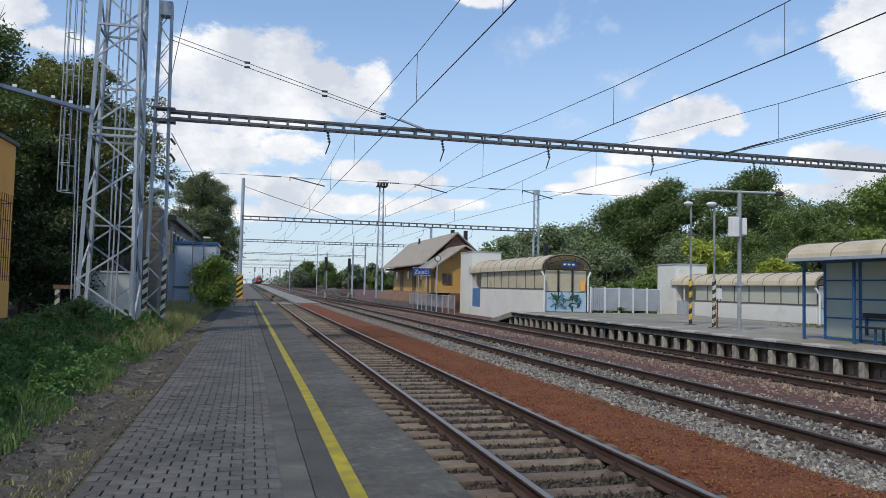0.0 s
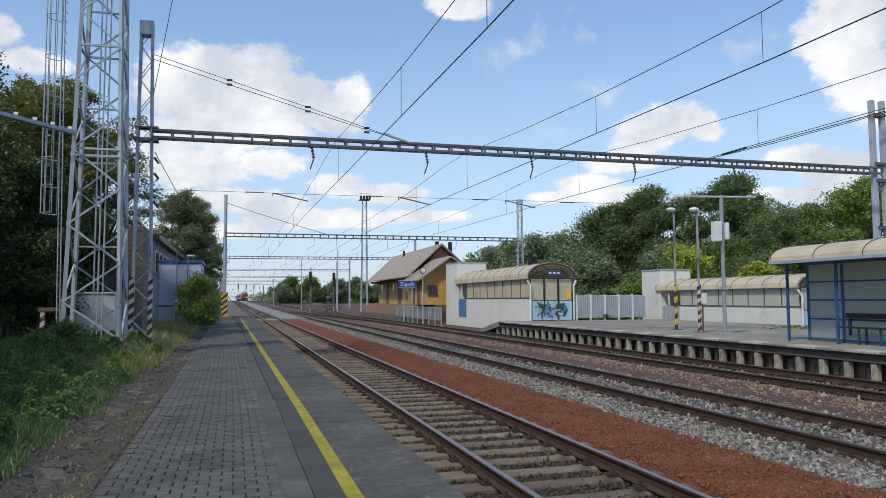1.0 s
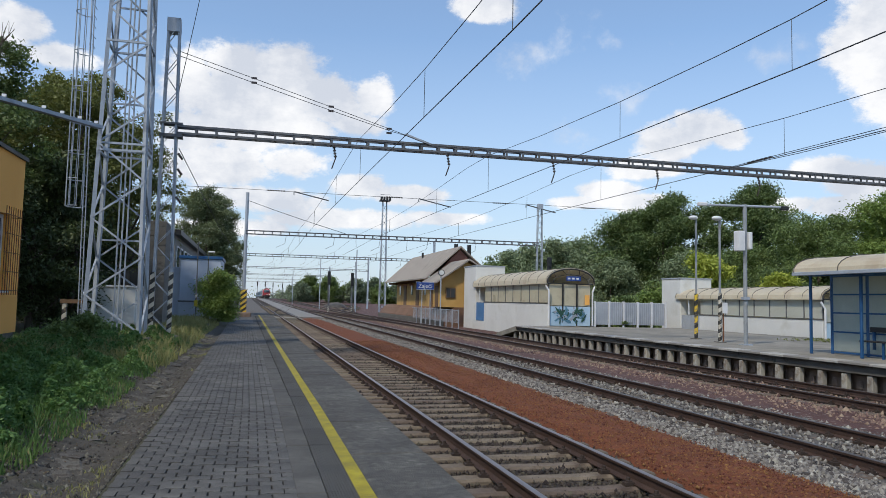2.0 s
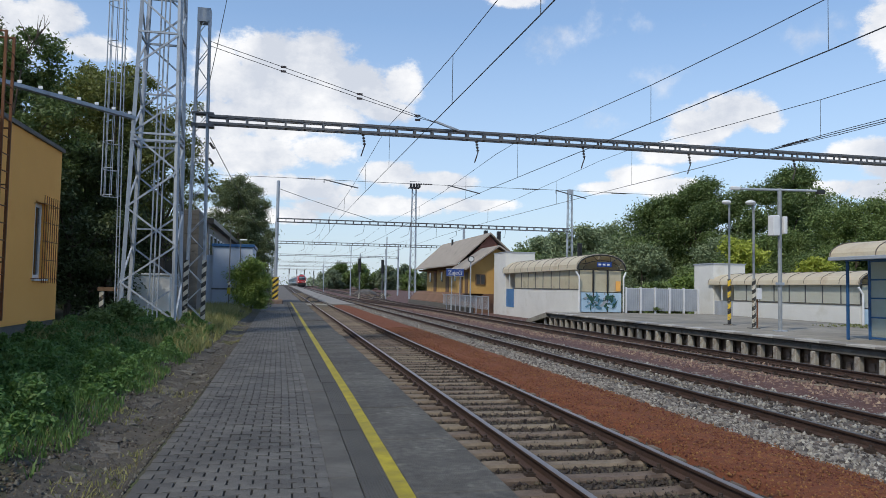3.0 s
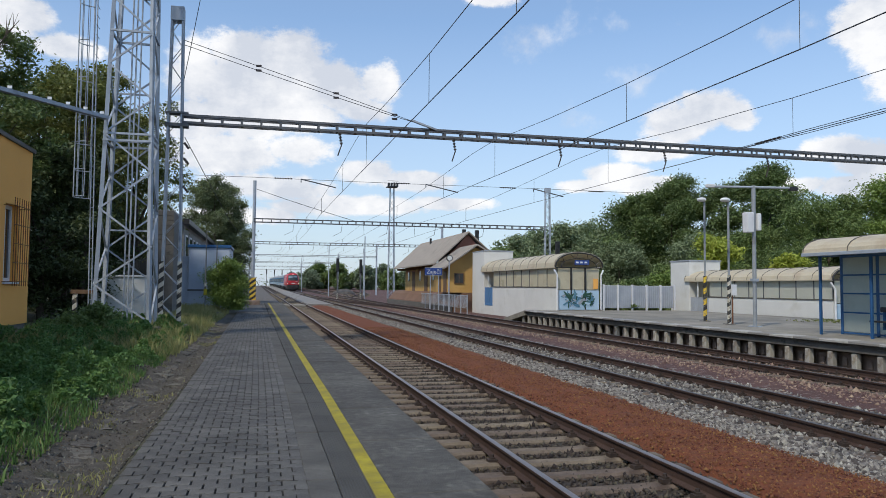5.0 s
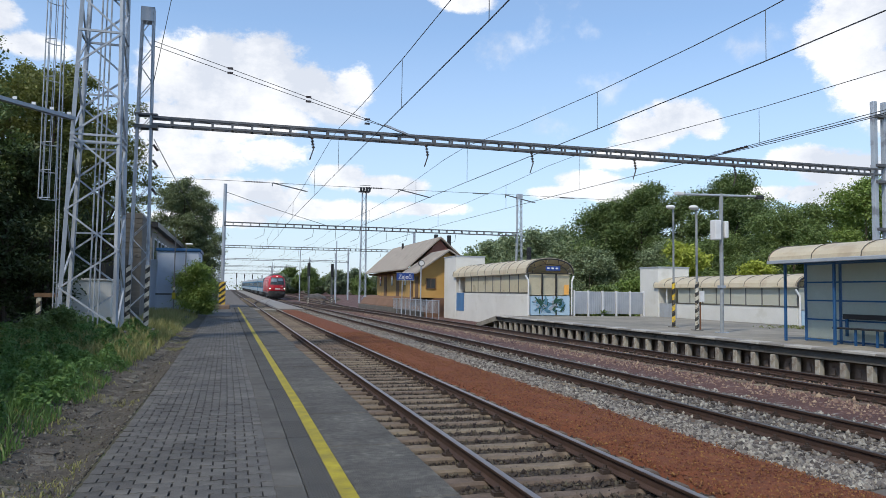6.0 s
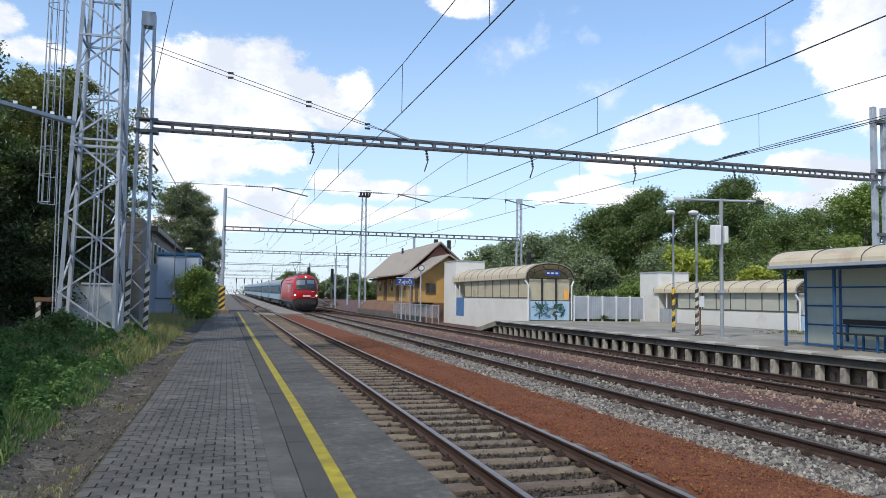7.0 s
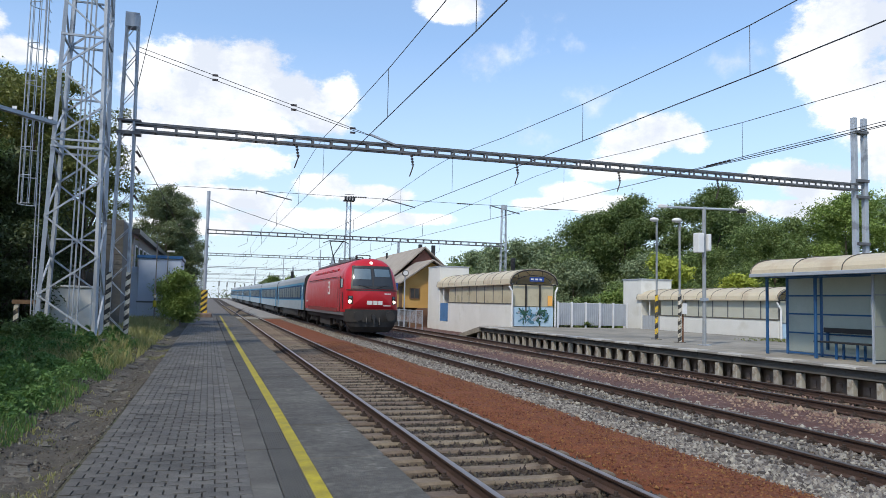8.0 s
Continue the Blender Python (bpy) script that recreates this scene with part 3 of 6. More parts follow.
def crumbs(rng, n):
    y = near_y(rng, n, 4.5, 36, 1.7)
    x = 5.65 + .85 * (rng.random(n) * 2 - 1)
    return np.c_[x, y, -.395 - .09 * ((x - 5.6) / 1.1) ** 2]


scatter_stones("ballast_stones", 44000, stones_middle, (.015, .042), M["stone"], "loose pale grey crushed stones of the middle track", 1, (ICO_V, ICO_F))
scatter_stones("ballast_stones_far", 12000, stones_far, (.024, .06), M["rust_stone"], "rust-stained crushed stones of the far track", 2)
scatter_stones("ballast_stones_near", 30000, stones_near, (.012, .036), M["dark_stone"], "oily dark crushed stones round the near sleepers", 3)
scatter_stones("cinder_crumbs", 26000, crumbs, (.005, .018), M["cinder_stone"], "red-brown cinder crumbs on the path between tracks", 4)


# ---- tracks ----
RAIL_SECTION = [(-.07, -.16), (.07, -.16), (.07, -.148), (.012, -.125), (.01, -.045), (.034, -.032), (.036, -.006), (.028, 0), (-.028, 0), (-.036, -.006), (-.034, -.032), (-.01, -.045), (-.012, -.125), (-.07, -.148)]
RAIL_YS = [-6 + i * 6 for i in range(13)] + [y for y in spaced(70, 900, 8, 20)]


def sleeper_mesh():
    bm = bmesh.new()
    hw = 1.25
    rings = []
    for x, top, w in ((-hw, .0, .13), (-.95, .005, .13), (-.4, -.02, .11), (.4, -.02, .11), (.95, .005, .13), (hw, .0, .13)):
        rings.append([(x, -w - .02, -.16), (x, w + .02, -.16), (x, w + .005, top - .025), (x, w - .025, top), (x, -w + .025, top), (x, -w - .005, top - .025)])
    loft(bm, rings)
    return mesh_of(bm, M["sleeper"])


SLEEPER = sleeper_mesh()


def add_fastening(bm, x, y, z):
    box(bm, x - .055, y - .05, z - .01, x + .055, y + .05, z + .035)
    bar(bm, (x, y, z + .03), (x, y, z + .085), .022, 6)
    box(bm, x - .03, y - .035, z + .03, x + .03, y + .035, z + .055)


def side_track(label, start, shift, y0, spans=48, over=70):
    """A track that leaves another one, or joins two of them."""
    t = thing("railway_track", label, "railway track")
    line_x = lambda y: start + bend(y) + shift * (lambda k: k * k * (3 - 2 * k))(max(0.0, min(1.0, (y - y0) / over)))
    ys = [y0 + 4 * i for i in range(spans)]
    for side in (-1, 1):
        bm = bmesh.new()
        loft(bm, [[(line_x(y) + side * .7535 + u, y, RAIL_Z + rise(y) + v - .003) for u, v in RAIL_SECTION] for y in ys])
        part("rail", bm, M["rail"], t, "rusty rail")
    bm = bmesh.new()
    y = y0 + 14
    while y < y0 + min(130, 4 * spans - 16):
        box(bm, line_x(y) - 1.25, y - .12, -.56 + rise(y), line_x(y) + 1.25, y + .12, RAIL_Z + rise(y) - .17)
        y += .62
    tagged(part("sleepers", bm, M["sleeper"], t), kind="stuff")


def railway_track(x0, label, single_to, clips_to, head):
    t = thing("railway_track", label, "railway track")
    for side in (-1, 1):
        bm = bmesh.new()
        loft(bm, [[(x0 + side * .7535 + bend(y) + u, y, RAIL_Z + rise(y) + v) for u, v in RAIL_SECTION] for y in RAIL_YS])
        for f in bm.faces:
            if f.normal.z > .6 and f.calc_center_median().z > RAIL_Z + rise(f.calc_center_median().y) - .03:
                f.material_index = 1
        part("rail", bm, [M["rail"], head], t, "rusty rail with a bright running surface")
    y, rest = -5.4 + (x0 % .6), bmesh.new()
    clips = bmesh.new()
    rng = random.Random(int(x0 * 10))
    while y < 150:
        at = pose(x0 + bend(y), y, RAIL_Z - .165 + rng.uniform(-.012, .006), 0, 0, rng.uniform(-.6, .6))
        if y < single_to:
            share("sleeper", SLEEPER, t, at)
        else:
            box(rest, x0 - 1.25 + bend(y), y - .12, -.56 + rise(y), x0 + 1.25 + bend(y), y + .12, RAIL_Z + rise(y) - .168)
        if y < clips_to:
            for s in (-1, 1):
                for o in (-.115, .115):
                    add_fastening(clips, x0 + s * .7535 + o, y, RAIL_Z - .165)
        y += .60
    tagged(part("sleepers", rest, M["sleeper"], t), kind="stuff")
    tagged(part("rail_fastening", clips, M["clip"], t), kind="stuff")
    return t


railway_track(TRACKS[0], "near railway track with concrete sleepers sunk in oily ballast", 62, 34, M["rail_top"])
railway_track(TRACKS[1], "middle main line track on pale grey crushed stone", 60, 30, M["rail_dull"])
railway_track(TRACKS[2], "railway track along the far platform, rusty brown ballast", 55, 26, M["rail_dull"])

side_track("rusty yard track branching off beyond the shed", 12.8, 4.6, 88, 72)
side_track("second rusty yard track branching towards the light tower", 12.8, 9.2, 96, 72)
side_track("crossover joining the far and the middle track", 12.8, -4.545, 58, 17, 64)
side_track("crossover joining the near and the middle track", 3.495, 4.76, 92, 17, 64)

strip("trodden_gravel", np.linspace(-4.5, 1.95, 8).tolist(), spaced(69.5, 320, 2, 12), lumpy(-.36, .05, .8), M["grey_bed"], "trodden grey gravel beyond the platform's end")

# a level foot crossing and its access path between the first two tracks
bm = bmesh.new()
loft(bm, [[(x + bend(y), y, z + rise(y)) for x, z in ((4.55, -.5), (7.05, -.5), (7.05, -.29), (4.55, -.29))] for y in spaced(76, 330, 6, 12)])
tagged(part("pavement", bm, M["edge_grey"]), "worn concrete access path between two tracks", "pavement", kind="structure")
t = thing("track_crossing", "worn concrete crossing panels laid across the near track", "crossing")
for k in range(3):
    boxes("panel", M["far_plat"], [(2.93, 71 + k * 1.7, -.45, 4.06, 72.6 + k * 1.7, -.275)], t, bevel=.02)
    boxes("panel", M["far_plat"], [(1.85, 71 + k * 1.7, -.45, 2.60, 72.6 + k * 1.7, -.275)], t, bevel=.02)

def drift(y):
    """The paved strip draws away from the platform's edge with the distance."""
    return -.0078 * max(0.0, y - 11)


# ---- near platform: base, edge slabs, line, tactile strip; the pavers come last ----
def platform_base():
    ys_ = (-6, 11, 70.6)
    vs_ = [p for y in ys_ for p in ((-1.09 + drift(y), y, -.62), (1.70, y, -.62), (1.70, y, -.09), (-1.09 + drift(y), y, -.09))]
    fs_ = [(k * 4 + i, k * 4 + (i + 1) % 4, k * 4 + 4 + (i + 1) % 4, k * 4 + 4 + i) for k in (0, 1) for i in range(4)]
    return vs_, fs_ + [(3, 2, 1, 0), (8, 9, 10, 11)]


platform = tagged(pydata("platform", *platform_base(), M["concrete"]), "low old side platform of concrete slabs and grey pavers", "platform", kind="structure")


def slab_mesh(x0, x1, length, z0, bevel=.012):
    bm = bmesh.new()
    box(bm, x0, .006, z0, x1, length - .006, 0, bevel=bevel)
    return bm


KERB = mesh_of(slab_mesh(.385, .632, 1.0, -.12), M["concrete"])
bm = bmesh.new()
box(bm, .637, .005, -.12, .862, .995, -.004)
for k in range(9):
    x = .648 + k * .0235
    box(bm, x, .006, -.004, x + .012, .994, .003)
TACT = mesh_of(bm, M["tactile"])
rng = random.Random(5)
for k in range(-2, 35):
    y = -.35 + 2.0 * k
    part("slab", slab_mesh(1.005 + drift(y + 1) * .8, 1.79, 2.0, -.16), M["slab"], platform, "", pose(rng.uniform(-.014, .014), y, rng.uniform(-.007, .006), 0, rng.uniform(-.3, .3), 0))
for k in range(-6, 68):
    share("kerb_slab", KERB, platform, pose(drift(1.7 + k) + rng.uniform(-.006, .006), 1.2 + k, rng.uniform(-.007, .004), rng.uniform(-.25, .25), 0, .45 if k > 10 else 0))
    share("tactile_slab", TACT, platform, pose(drift(1.7 + k) * .9, 1.2 + k, rng.uniform(-.004, .003), 0, 0, .4 if k > 10 else 0))
bm = bmesh.new()
ys = [-.4 + .35 * i for i in range(-11, 196)]
vs = [[bm.verts.new((x + drift(y) * .8 + .004 * noise.noise(Vector((y * 3, x * 9, 0))), y, .0095)) for x in (.868, 1.0)] for y in ys]
for a, b in zip(vs, vs[1:]):
    bm.faces.new((a[0], a[1], b[1], b[0]))
line = part("safety_line", bm, M["yellow"], platform, "worn yellow painted safety line")
bm = bmesh.new()
loft(bm, [[(.80 + drift(y), y, -.1), (1.002 + drift(y) * .8, y, -.1), (1.002 + drift(y) * .8, y, .0035), (.866 + drift(y) * .85, y, .0035), (.862 + drift(y), y, -.02)] for y in (-4.3, 11, 30, 50, 69.5)])
part("line_bed", bm, M["concrete"], platform)

# ---- far platform ----
FAR_Z = .28
far = tagged(boxes("platform_far", M["far_plat"], [(15.0, -10, -.6, 24.8, 40.0, FAR_Z)]), "wide pale island platform on short concrete piers", "platform", kind="structure")
bm = bmesh.new()   # its end slopes down to the ground
for x0, x1 in ((14.5, 16.95),):
    loft(bm, [[(x0, 40.0, .0), (x1, 40.0, .0), (x1, 40.0, FAR_Z - .004), (x0, 40.0, FAR_Z - .004)], [(x0, 43.6, -.55), (x1, 43.6, -.55), (x1, 43.6, -.30), (x0, 43.6, -.30)]])
part("ramp", bm, M["far_plat"], far, "sloping end of the platform")
boxes("edge_beam", M["far_edge"], [(14.58, -10, -.0, 15.0, 40.0, FAR_Z - .075)], far, "dirty dark concrete edge beam")
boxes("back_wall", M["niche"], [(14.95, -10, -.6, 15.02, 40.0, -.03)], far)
EDGE = [mesh_of(slab_mesh(14.46, 15.02, 1.0, -.07, .012), M[k]) for k in ("edge_white", "edge_grey")]
bm = bmesh.new()
box(bm, 14.60, 0, -.6, 14.76, .175, -.03, bevel=.015)
PIER = mesh_of(bm, M["pier"])
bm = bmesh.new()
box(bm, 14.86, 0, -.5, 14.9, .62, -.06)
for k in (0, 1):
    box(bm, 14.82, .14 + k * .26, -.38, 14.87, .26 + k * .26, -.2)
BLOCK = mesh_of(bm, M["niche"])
for k in range(38):
    share("edge_slab", EDGE[k % 2], far, pose(0, 2 + k, FAR_Z + .004))
for k in range(44):
    share("pier", PIER, far, pose(rng.uniform(-.02, .02), 5.2 + k * .82, 0))
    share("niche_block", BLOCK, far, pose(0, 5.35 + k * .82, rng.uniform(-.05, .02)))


# ---- left side: bank, gutter, ochre building, lattice mast ----
bank_xs = [-60, -40, -25, -16, -11, -8, -6.5, -5.6] + [-5.2 + .17 * i for i in range(25)] + [-1.08]
bank_ys = spaced(-8, 260, .3, 8)
verts = [(x, y, bank_height(x, y)) for y in bank_ys for x in bank_xs]
n = len(bank_xs)
ob = pydata("bank", verts, [(j * n + i, j * n + i + 1, (j + 1) * n + i + 1, (j + 1) * n + i) for j in range(len(bank_ys) - 1) for i in range(n - 1)], M["bank"], smooth=True)
tagged(ob, "uneven earth bank with a shallow gutter beside the path", "ground", kind="structure")

gx = [-2.0 + .09 * i for i in range(11)]
gy = spaced(2, 42, .10, .6)
gv = [(x, y, bank_height(x, y) + (.014 if -1.95 < x < -1.12 else -.03) + .028 * noise.noise(Vector((x * 7, y * 6, 3))) + .012 * noise.noise(Vector((x * 21, y * 19, 5)))) for y in gy for x in gx]
n = len(gx)
gutter = tagged(pydata("gutter_bed", gv, [(j * n + i, j * n + i + 1, (j + 1) * n + i + 1, (j + 1) * n + i) for j in range(len(gy) - 1) for i in range(n - 1)], M["gutter"], smooth=True),
                "silted drainage gutter of broken concrete slabs", "gutter", kind="structure")
rng = random.Random(11)
y = 3.0
while y < 34:
    l = rng.uniform(.26, .46)
    for x0, tilt in ((-1.72, 7), (-1.30, -5)):
        if rng.random() < (.22 if x0 < -1.5 else .7):
            continue
        bm = bmesh.new()
        box(bm, -.13, -l / 2 + .02, -.03, .13, l / 2 - .02, .03, bevel=.012)
        for v in bm.verts:
            v.co += Vector((rng.uniform(-.03, .03), rng.uniform(-.03, .03), rng.uniform(-.008, .008)))
        part("gutter_slab", bm, M["gutter_slab"], gutter, "", pose(x0 + rng.uniform(-.05, .05), y + rng.uniform(-.05, .05), bank_height(x0, y) - .014, rng.uniform(-5, 5), tilt + rng.uniform(-6, 6), rng.uniform(-16, 16)))
    y += l + .03


def rubble(rng_, n):
    y = near_y(rng_, n, 3, 30, 1.5)
    x = -1.65 + .33 * rng_.standard_normal(n)
    x = np.clip(x, -2.5, -1.15)
    return np.array([(a, b, bank_height(a, b) + .004) for a, b in zip(x, y)])


scatter_stones("gutter_rubble", 17000, rubble, (.006, .027), M["rubble"], "loose rubble and dirt crumbs in the gutter", 8)


def blades(name, count, spot, height, material, label, seed, width=.009):
    """Grass: bent blades of two triangles and a tip, each its own island."""
    rng_ = np.random.default_rng(seed)
    base = spot(rng_, count)
    n = len(base)
    h = (height[0] + (height[1] - height[0]) * rng_.random(n) ** 1.6)[:, None]
    a = rng_.random(n) * 6.283
    side = np.c_[np.cos(a), np.sin(a), np.zeros(n)] * width * (.6 + .8 * rng_.random((n, 1)))
    b = rng_.random(n) * 6.283
    lean = np.c_[np.cos(b), np.sin(b), np.zeros(n)] * h * (.15 + .6 * rng_.random((n, 1)))
    up = np.array([0, 0, 1.0])
    v = np.stack([base - side, base + side, base + lean * .35 + up * h * .6 - side * .7, base + lean * .35 + up * h * .6 + side * .7, base + lean + up * h * .95], 1)
    idx = np.array([[0, 1, 3], [0, 3, 2], [2, 3, 4]])
    f = (idx[None] + (np.arange(n) * 5)[:, None, None]).reshape(-1, 3)
    me = bpy.data.meshes.new(name)
    me.vertices.add(n * 5)
    me.vertices.foreach_set("co", v.astype(np.float32).ravel())
    me.loops.add(f.size)
    me.loops.foreach_set("vertex_index", f.astype(np.int32).ravel())
    me.polygons.add(len(f))
    me.polygons.foreach_set("loop_start", np.arange(0, f.size, 3, dtype=np.int32))
    me.update(calc_edges=True)
    me.materials.append(material)
    return tagged(new(name, me), label, "grass", kind="stuff")


def on_bank(x0, x1, y0, y1, power=1.5, patch=0.0):
    def spot(rng_, n):
        x, y = x0 + (x1 - x0) * rng_.random(n), near_y(rng_, n, y0, y1, power)
        keep = [p for p in zip(x, y) if noise.noise(Vector((p[0] * 1.1, p[1] * .8, 7))) > patch - .5 * min(1, max(0, (-2.1 - p[0]) / .6))]
        return np.array([(a, b, bank_height(a, b) - .01) for a, b in keep])
    return spot


blades("grass", 105000, on_bank(-6.5, -1.9, 4.0, 40, 1.35, -.05), (.05, .21), LEAF["grass"], "dense green unmown grass on the bank", 21, .0065)
blades("grass_tall", 2200, on_bank(-7, -3.0, 9, 30, 1.2, .3), (.2, .48), LEAF["grass"], "taller weeds and grass on the bank", 22, .009)
# paler blades lighten the farther bank: its sunlight is in their colour
blades("sunlit_grass", 26000, on_bank(-5.4, -1.8, 16.5, 46, 1.1, -.1), (.10, .42), LEAF["dry"], "grass at the foot of the masts, sunlight in its colour", 23, .011)
blades("gutter_grass", 20000, on_bank(-2.4, -1.2, 3.5, 32, 1.2, .16), (.02, .09), LEAF["dry"], "sparse dry grass tufts in the gutter", 24, .008)


def weed_leaves(rng_, n):
    """Leaves on the stems of bushy weeds; each plant has its own height and breadth."""
    k = 420
    plants = []
    for _ in range(k):
        x, y = -2.15 - 3.0 * rng_.random(), 4.0 + 22 * rng_.random() ** 1.25
        tall = (.16 + .34 * rng_.random() ** 1.5) * min(1.0, .45 + (-2.0 - x) * .8)
        plants.append((x, y, bank_height(x, y), tall, .12 + .30 * rng_.random()))
    out = []
    for i in range(n):
        cx, cy, z0, tall, wide = plants[i % k]
        a, f = rng_.random() * 6.283, rng_.random() ** .7
        r = wide * (1.05 - .75 * f) * rng_.random() ** .5
        out.append((cx + r * math.cos(a), cy + r * math.sin(a), z0 + .02 + tall * f * (1 - .25 * r / wide)))
    return np.array(out)


def leaf_cloud(name, centres, size, material, seed, parent=None, flat=0.35, corners=4):
    """Small pointed leaves of three or four corners, turned at random about the given places."""
    rng_ = np.random.default_rng(seed)
    c = np.asarray(centres)
    n = len(c)
    nrm = rng_.standard_normal((n, 3))
    nrm[:, 2] = np.abs(nrm[:, 2]) + flat
    nrm /= np.linalg.norm(nrm, axis=1, keepdims=True)
    t = np.cross(nrm, rng_.standard_normal((n, 3)))
    t /= np.linalg.norm(t, axis=1, keepdims=True) + 1e-9
    b = np.cross(nrm, t)
    s = (size[0] + (size[1] - size[0]) * rng_.random((n, 1)))
    v = np.stack([c - t * s, c + b * s * .48 + nrm * s * .12, c + t * s, c - b * s * .48 + nrm * s * .12], 1)
    if corners == 3:
        v = np.stack([c - t * s, c + t * s, c + b * s * .85 + t * s * .25], 1)
    q = corners
    f = np.arange(n * q, dtype=np.int32)
    me = bpy.data.meshes.new(name)
    me.vertices.add(n * q)
    me.vertices.foreach_set("co", v.astype(np.float32).ravel())
    me.loops.add(n * q)
    me.loops.foreach_set("vertex_index", f)
    me.polygons.add(n)
    me.polygons.foreach_set("loop_start", np.arange(0, n * q, q, dtype=np.int32))
    me.update(calc_edges=True)
    me.materials.append(material)
    ob = new(name, me)
    if parent:
        ob.parent = parent
    return ob


tagged(leaf_cloud("weeds", weed_leaves(np.random.default_rng(31), 150000), (.014, .042), LEAF["weed"], 31), "broad-leaved green weeds among the grass", "weeds", kind="stuff")

rl = np.random.default_rng(41)
lx, ly = -1.12 - 1.2 * rl.random(6000) ** .8, near_y(rl, 6000, 3.2, 26, 1.4)
tagged(leaf_cloud("leaf_litter", np.array([(a, b_, bank_height(a, b_) + .03) for a, b_ in zip(lx, ly)]), (.007, .018), M["litter"], 42, flat=1.6), "dry brown leaf litter and twigs in the gutter", "litter", kind="stuff")

# ochre building: wall parallel to the platform, barred window, rusty roof ladder
b = thing("house", "ochre rendered flat-roofed building with a grey plinth", "building")
BX, BY, BT = -5.5, 19.9, 4.74
wy0, wy1, wz0, wz1 = 18.08, 19.0, 1.60, 3.34
for r in ((-6.0, 4.0, .62, BX, wy0, BT), (-6.0, wy1, .62, BX, BY, BT), (-6.0, wy0, .62, BX, wy1, wz0), (-6.0, wy0, wz1, BX, wy1, BT),
          (-15, 4.0, .62, -6.0, 4.5, BT), (-15, BY - .5, .62, -6.0, BY, BT), (-15, 4.5, .62, -14.5, BY - .5, BT)):
    boxes("wall", M["orange"], [r], b)
boxes("plinth", M["plinth"], [(-15, 4.02, -.2, BX - .04, BY - .04, .62)], b, "grey cement plinth")
boxes("roof", M["black"], [(-15.1, 3.9, BT, BX + .06, BY + .07, BT + .09)], b, "flat roof with dark sheet-metal edge")
w = boxes("window", M["white_frame"], [(BX - .22, wy0, wz0, BX - .14, wy0 + .08, wz1), (BX - .22, wy1 - .08, wz0, BX - .14, wy1, wz1), (BX - .22, wy0 + .08, wz0, BX - .14, wy1 - .08, wz0 + .09),
                                       (BX - .22, wy0 + .08, wz1 - .09, BX - .14, wy1 - .08, wz1), (BX - .22, 18.5, wz0 + .09, BX - .14, 18.58, wz1 - .09)], b, "white plastic window frame")
boxes("pane", M["pane"], [(BX - .19, wy0 + .08, wz0 + .09, BX - .17, wy1 - .08, wz1 - .09)], w)
boxes("sill", M["white_frame"], [(BX - .2, wy0 - .04, wz0 - .05, BX + .05, wy1 + .04, wz0 - .002)], w, "white window sill")
rows = [((BX + .22, wy0 - .1 + k * .16, wz0 - .1), (BX + .22, wy0 - .1 + k * .16, wz1 + .12), .009) for k in range(8)]
rows += [((BX + .22, wy0 - .12, wz0 + k * .42), (BX + .22, wy1 + .12, wz0 + k * .42), .009) for k in range(5)]
rows += [((BX, y, z), (BX + .22, y, z), .009) for y in (wy0 - .1, wy1 + .1) for z in (wz0, wz1 - .06)]
bars("window_grille", M["rust"], rows, w, "projecting rusty window bars", 5)
lad = thing("roof_ladder", "rusty steel ladder fixed to the ochre wall, rising over the roof", "ladder")
LX, LY = BX + .20, 15.3
for y in (LY, LY + .42):
    boxes("rail", M["rust"], [(LX - .025, y - .02, .78, LX + .025, y + .02, 6.3)], lad)
rows = [((LX, LY, 1.0 + .33 * k), (LX, LY + .42, 1.0 + .33 * k), .012) for k in range(16)]
for a, c, r in rows:
    bars("rung", M["rust"], [(a, c, r)], lad)
bars("handhold", M["rust"], [((LX, LY, 6.28), (LX - .9, LY, 6.28), .02), ((LX, LY + .42, 6.28), (LX - .9, LY + .42, 6.28), .02), ((LX - .9, LY, 4.8), (LX - .9, LY, 6.28), .02), ((LX - .9, LY + .42, 4.8), (LX - .9, LY + .42, 6.28), .02)], lad)
for z in (1.9, 3.4, 4.5):
    bars("bracket", M["rust"], [((BX, LY, z), (LX, LY, z), .015), ((BX, LY + .42, z), (LX, LY + .42, z), .015)], lad)


def lattice_leg_x(z):
    k = max(0, min(1, (z - .3) / 13.7))
    return (-4.70 + .42 * k, -3.12 - .22 * k)


# the big square lattice mast with its caged ladder
mast = thing("lattice_mast", "tall galvanised square lattice mast with a caged ladder", "mast")
MY0, MY1, MTOP = 23.0, 24.35, 15.0


def mast_corner(i, z):
    xl, xr = lattice_leg_x(z)
    k = max(0, min(1, (z - .3) / 13.7))
    return Vector((xr if i in (1, 2) else xl, (MY1 - .12 * k) if i in (2, 3) else (MY0 + .12 * k), z))


